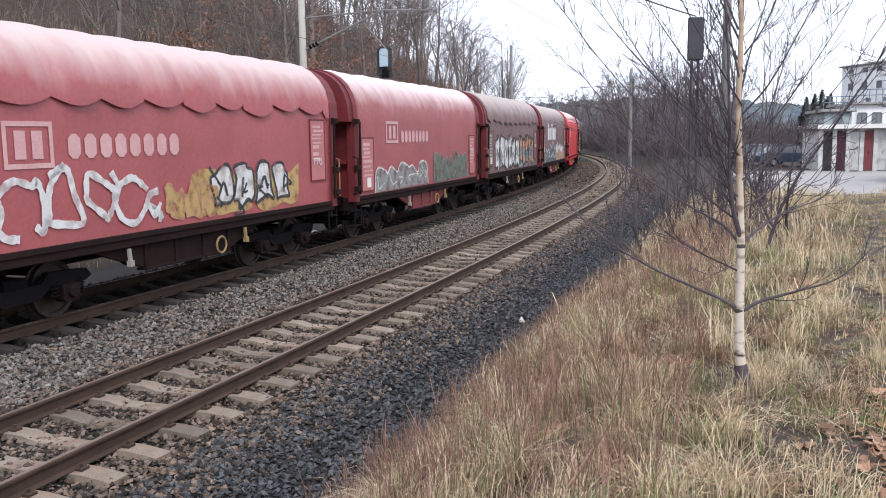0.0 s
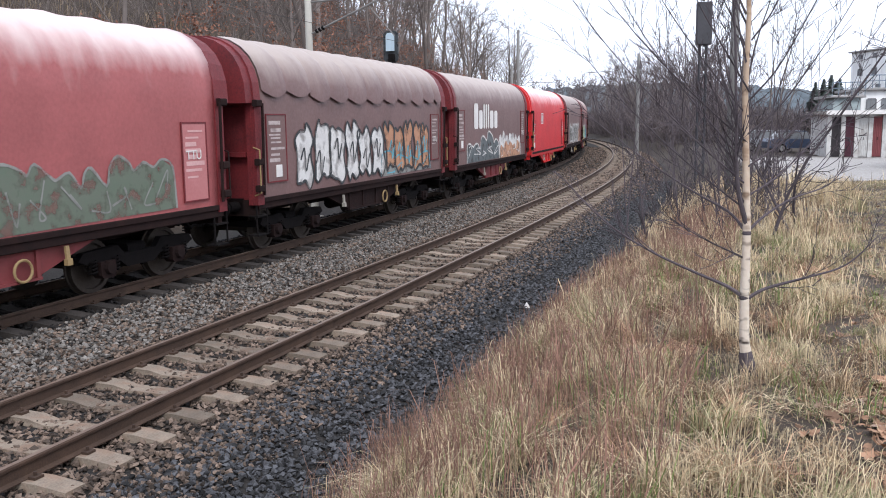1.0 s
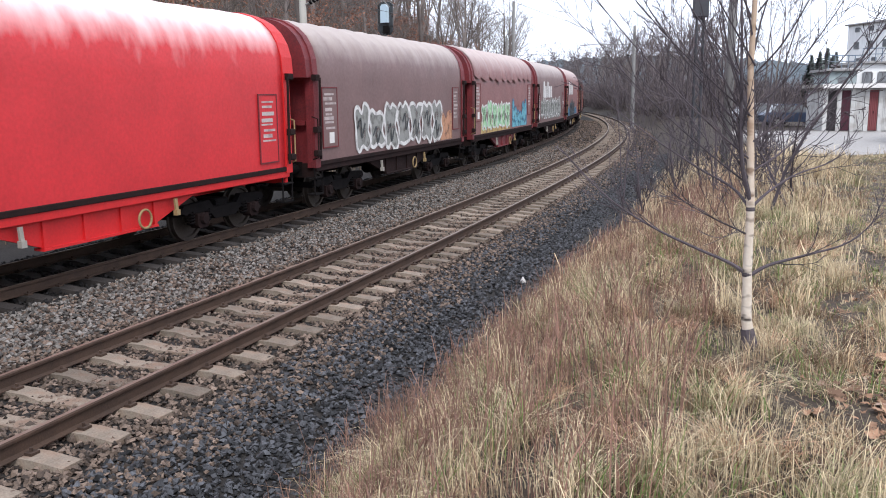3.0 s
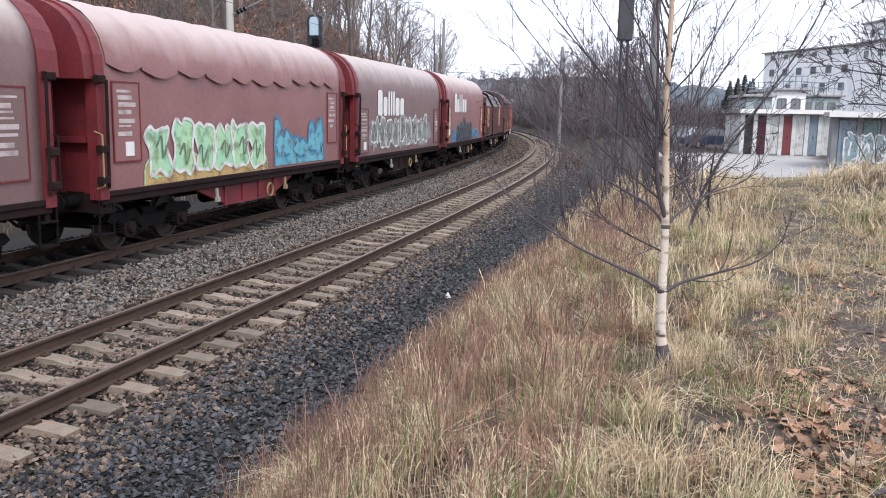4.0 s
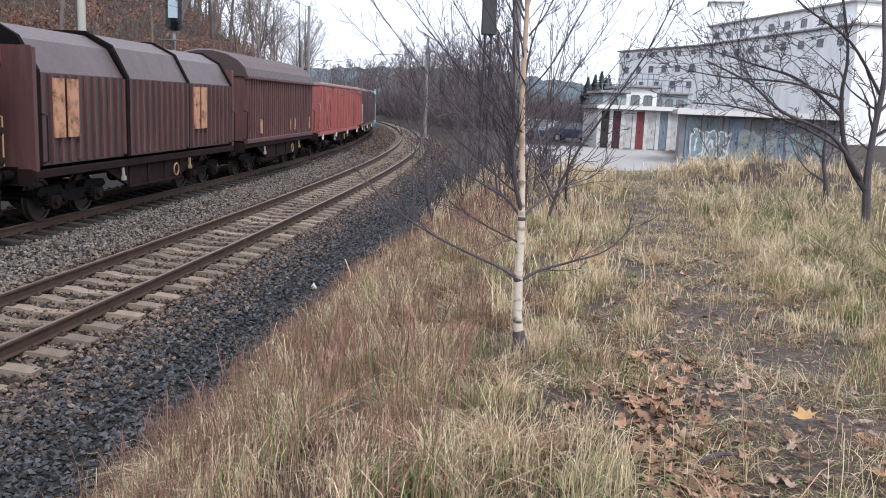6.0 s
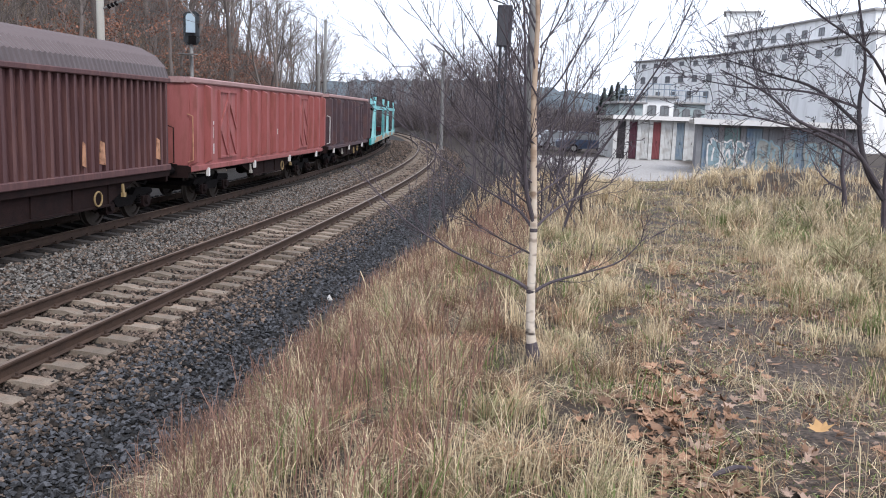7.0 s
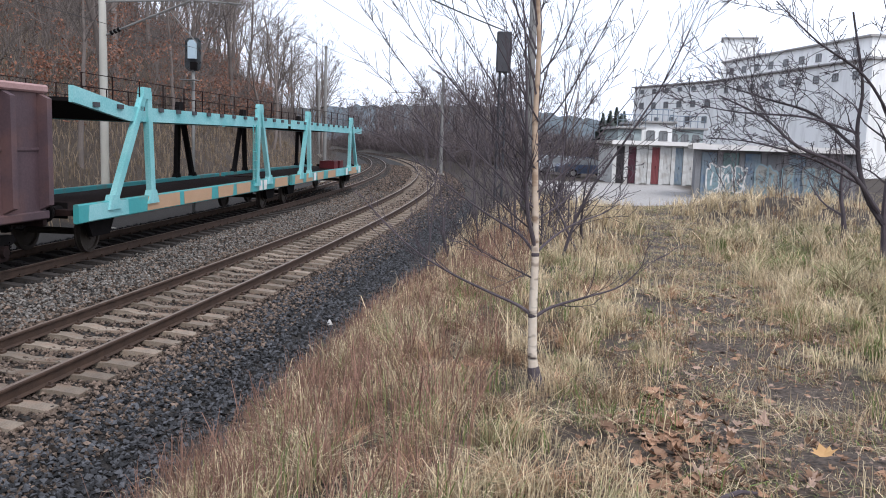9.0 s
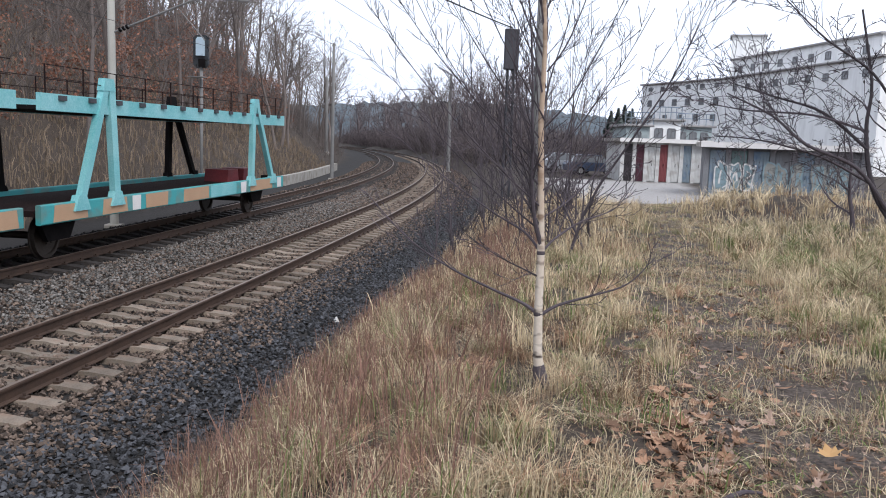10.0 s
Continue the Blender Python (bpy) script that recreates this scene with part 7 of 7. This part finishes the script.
def tussocks(material, label, count, x0, x1, y0, y1, height, width, seed, blades=70, droop=1.7):
    """Tufts whose blades fall outwards from one root."""
    r = np.random.default_rng(seed)
    cx, cy = sow(seed, count, x0, x1, y0, y1, on_bank, 1.25)
    x, y, away = [np.repeat(q, blades) for q in (cx, cy, r.uniform(0, 6.28, len(cx)))]
    ring, far = r.uniform(0, 6.28, len(x)), np.abs(r.normal(0, 0.055, len(x)))
    away = np.where(r.uniform(0, 1, len(x)) < 0.55, away + r.normal(0, 0.5, len(x)), ring)
    grass("grass_tussock", material, label, x + far * np.cos(ring), y + far * np.sin(ring), height, width, seed, droop, away)


tussocks(M_GRASSPALE, "pale bent-over grass tussocks on the bank", 520, -4.4, 6.5, 1.8, 15, 0.13, 0.0019, 141, 80, 2.2)
tussocks(M_GRASSOLIVE, "olive half-dry grass tussocks on the bank", 650, -4.2, 6.0, 1.8, 13, 0.13, 0.002, 142, 80, 2.2)
tussocks(M_GRASSPINK, "pinkish dry grass tussocks on the bank", 480, -4.0, 6.5, 1.8, 15, 0.13, 0.002, 143, 70, 2.4)
tussocks(M_GRASSGREEN, "green grass tussocks on the bank", 190, -3.8, 5.5, 1.8, 10, 0.14, 0.0026, 144, 80, 1.5)
tussocks(M_GRASSPALE, "pale tussocks beside the path", 260, 3.0, 9.0, 4.0, 14, 0.2, 0.003, 146)
tussocks(M_GRASSOLIVE, "olive grass tussocks on the rise beyond the path", 420, 4.6, 11.0, 8.5, 22, 0.24, 0.0045, 147, 60, 1.6)
tussocks(M_GRASSGREEN, "green grass tussocks on the rise beyond the path", 200, 4.6, 10.0, 8.5, 20, 0.22, 0.0045, 148, 60, 1.5)
tussocks(M_GRASSPALE, "tall pale tussocks before the yard", 300, 4.0, 15.0, 14, 30, 0.36, 0.006, 145, 50, 1.3)


def matted(x, y, o):
    return (o < -3.2) * (0.3 + 0.7 * tufts(x, y, 0.5, 44.0))


x, y = sow(54, 110000, -4.4, 6.0, 1.7, 9, matted, 1.3)
for k, (material, label) in enumerate(((M_GRASS, "matted dry straw lying on the bank"), (M_GRASSBROWN, "matted brown straw lying on the bank"), (M_GRASSOLIVE, "matted olive grass lying on the bank"))):
    grass("matted_grass", material, label, x[k::3], y[k::3], 0.035, 0.0024, 90 + k, 4.0)


def slope_grass(x, y, o):
    return (o > SPACING + 5.0) * (o < SPACING + 17) * (0.25 + 0.75 * tufts(x, y, 2.0, 4.0))


x, y = sow(52, 95000, -34, 2, 6, 80, slope_grass, 1.0)
grass("grass", M_GRASSSLOPE, "brown dry grass and bracken on the slope", x, y, 0.55, 0.014, 82, 0.8)


def fallen_leaves(name, material, label, count, seed, size, wide, shift=0.05, y0=2.2, run=10.0):
    """Dead maple leaves: five-lobed, curled, lying on the path."""
    r = random.Random(seed)
    sh = Shape()
    lobes = [(0.0, -0.25), (0.45, -0.3), (0.42, -0.1), (0.95, 0.1), (0.6, 0.32), (0.58, 0.72), (0.32, 0.58), (0.0, 1.05), (-0.32, 0.58), (-0.58, 0.72), (-0.6, 0.32), (-0.95, 0.1), (-0.42, -0.1), (-0.45, -0.3)]
    for i in range(count):
        y = y0 + run * r.random() ** 1.6
        x = float(np.interp(y, [0, 4, 7, 14, 23, 33], [1.9, 1.9, 2.5, 4.0, 6.2, 8.0])) + r.gauss(shift, wide)
        s = size * r.uniform(0.4, 1.35)
        place = pose(x, y, height_at(x, y) + r.uniform(0.01, 0.035), r.uniform(-22, 22), r.uniform(-22, 22), r.uniform(0, 360))
        curl = r.uniform(-0.6, 1.0)
        ax, ay = r.uniform(0.6, 1.1), r.uniform(0.6, 1.1)
        pts = [tuple(place @ Vector((a * s * ax * r.uniform(0.75, 1.2), b * s * ay * r.uniform(0.75, 1.2), curl * s * (a * a + 0.5 * b * b)))) for a, b in lobes] + [tuple(place @ Vector((0, 0.1 * s, 0)))]
        n = len(lobes)
        sh.add(pts, [(j, (j + 1) % n, n) for j in range(n)])
    tagged(part(name, sh, material), label, "leaves", kind="stuff")


fallen_leaves("fallen_leaves", M_LEAF, "brown dead maple leaves on the trodden path", 420, 3, 0.05, 0.5, -0.15)
fallen_leaves("fallen_leaves", M_LEAF, "small brown leaf litter on the trodden path", 1500, 4, 0.03, 0.7, 0.1, 2.0, 26.0)
fallen_leaves("fallen_leaves", M_LEAF, "rust-brown leaves in the hollow beside the path", 900, 6, 0.05, 0.25, 3.55, 6.8, 6.5)
fallen_leaves("fallen_leaves", M_LEAFPALE, "pale curled dead leaves on the trodden path", 420, 5, 0.042, 0.65)
fallen_leaves("fallen_leaves", M_LEAF, "large brown maple leaves heaped beside the path", 620, 8, 0.055, 0.15, -0.72, 2.9, 2.5)
fallen_leaves("fallen_leaves", M_LEAFPALE, "large pale maple leaves heaped beside the path", 90, 9, 0.058, 0.25, -0.5, 2.6, 3.2)
tagged(part("fallen_stick", Shape().tube([(0, 0, 0.02), (0.06, 0.03, 0.03), (0.12, 0.045, 0.045), (0.2, 0.05, 0.04)], [0.007, 0.013, 0.012, 0.006], 8), M_BARK, at=pose(1.25, 3.55, height_at(1.4, 3.6) + 0.02)), "short dark broken stick among the leaves", "stick")
for i, (x, y) in enumerate(((1.95, 4.05), (2.25, 3.7), (2.6, 6.2))):
    r = random.Random(i)
    sh = Shape()
    k = [(0.0, -0.25), (0.45, -0.3), (0.42, -0.1), (0.95, 0.1), (0.6, 0.32), (0.58, 0.72), (0.32, 0.58), (0.0, 1.05), (-0.32, 0.58), (-0.58, 0.72), (-0.6, 0.32), (-0.95, 0.1), (-0.42, -0.1), (-0.45, -0.3)]
    sh.add([(a * 0.075, b * 0.06, 0.03 * (a * a + b * b)) for a, b in k] + [(0, 0.01, 0)], [(j, (j + 1) % 14, 14) for j in range(14)])
    tagged(part("maple_leaf", sh, M_LEAFYEL, at=pose(x, y, height_at(x, y) + 0.05, 12, -8, 70 * i)), "yellow-brown fallen maple leaf on the path", "leaf", "yellow maple leaves")


# ---- what moves ----
def motions():
    times = [i * 0.25 for i in range(41)]
    for wagon, middle, reach in TRAIN:
        rows = []
        for t in times:
            a, b = on_far(middle - SPEED * t - reach), on_far(middle - SPEED * t + reach)
            way = b - a
            rows.append((t, Matrix.Translation((a + b) / 2) @ pose(0, 0, 0, 0, 0, math.degrees(math.atan2(way.y, way.x)))))
        walk(wagon, rows)
    step = math.degrees(SPEED / FPS / 0.46)
    for wheel, x in SPINNING:
        walk(wheel, [(k / FPS, pose(x, 0, 0.46, 0, -step * k, 0)) for k in range(301)])


motions()
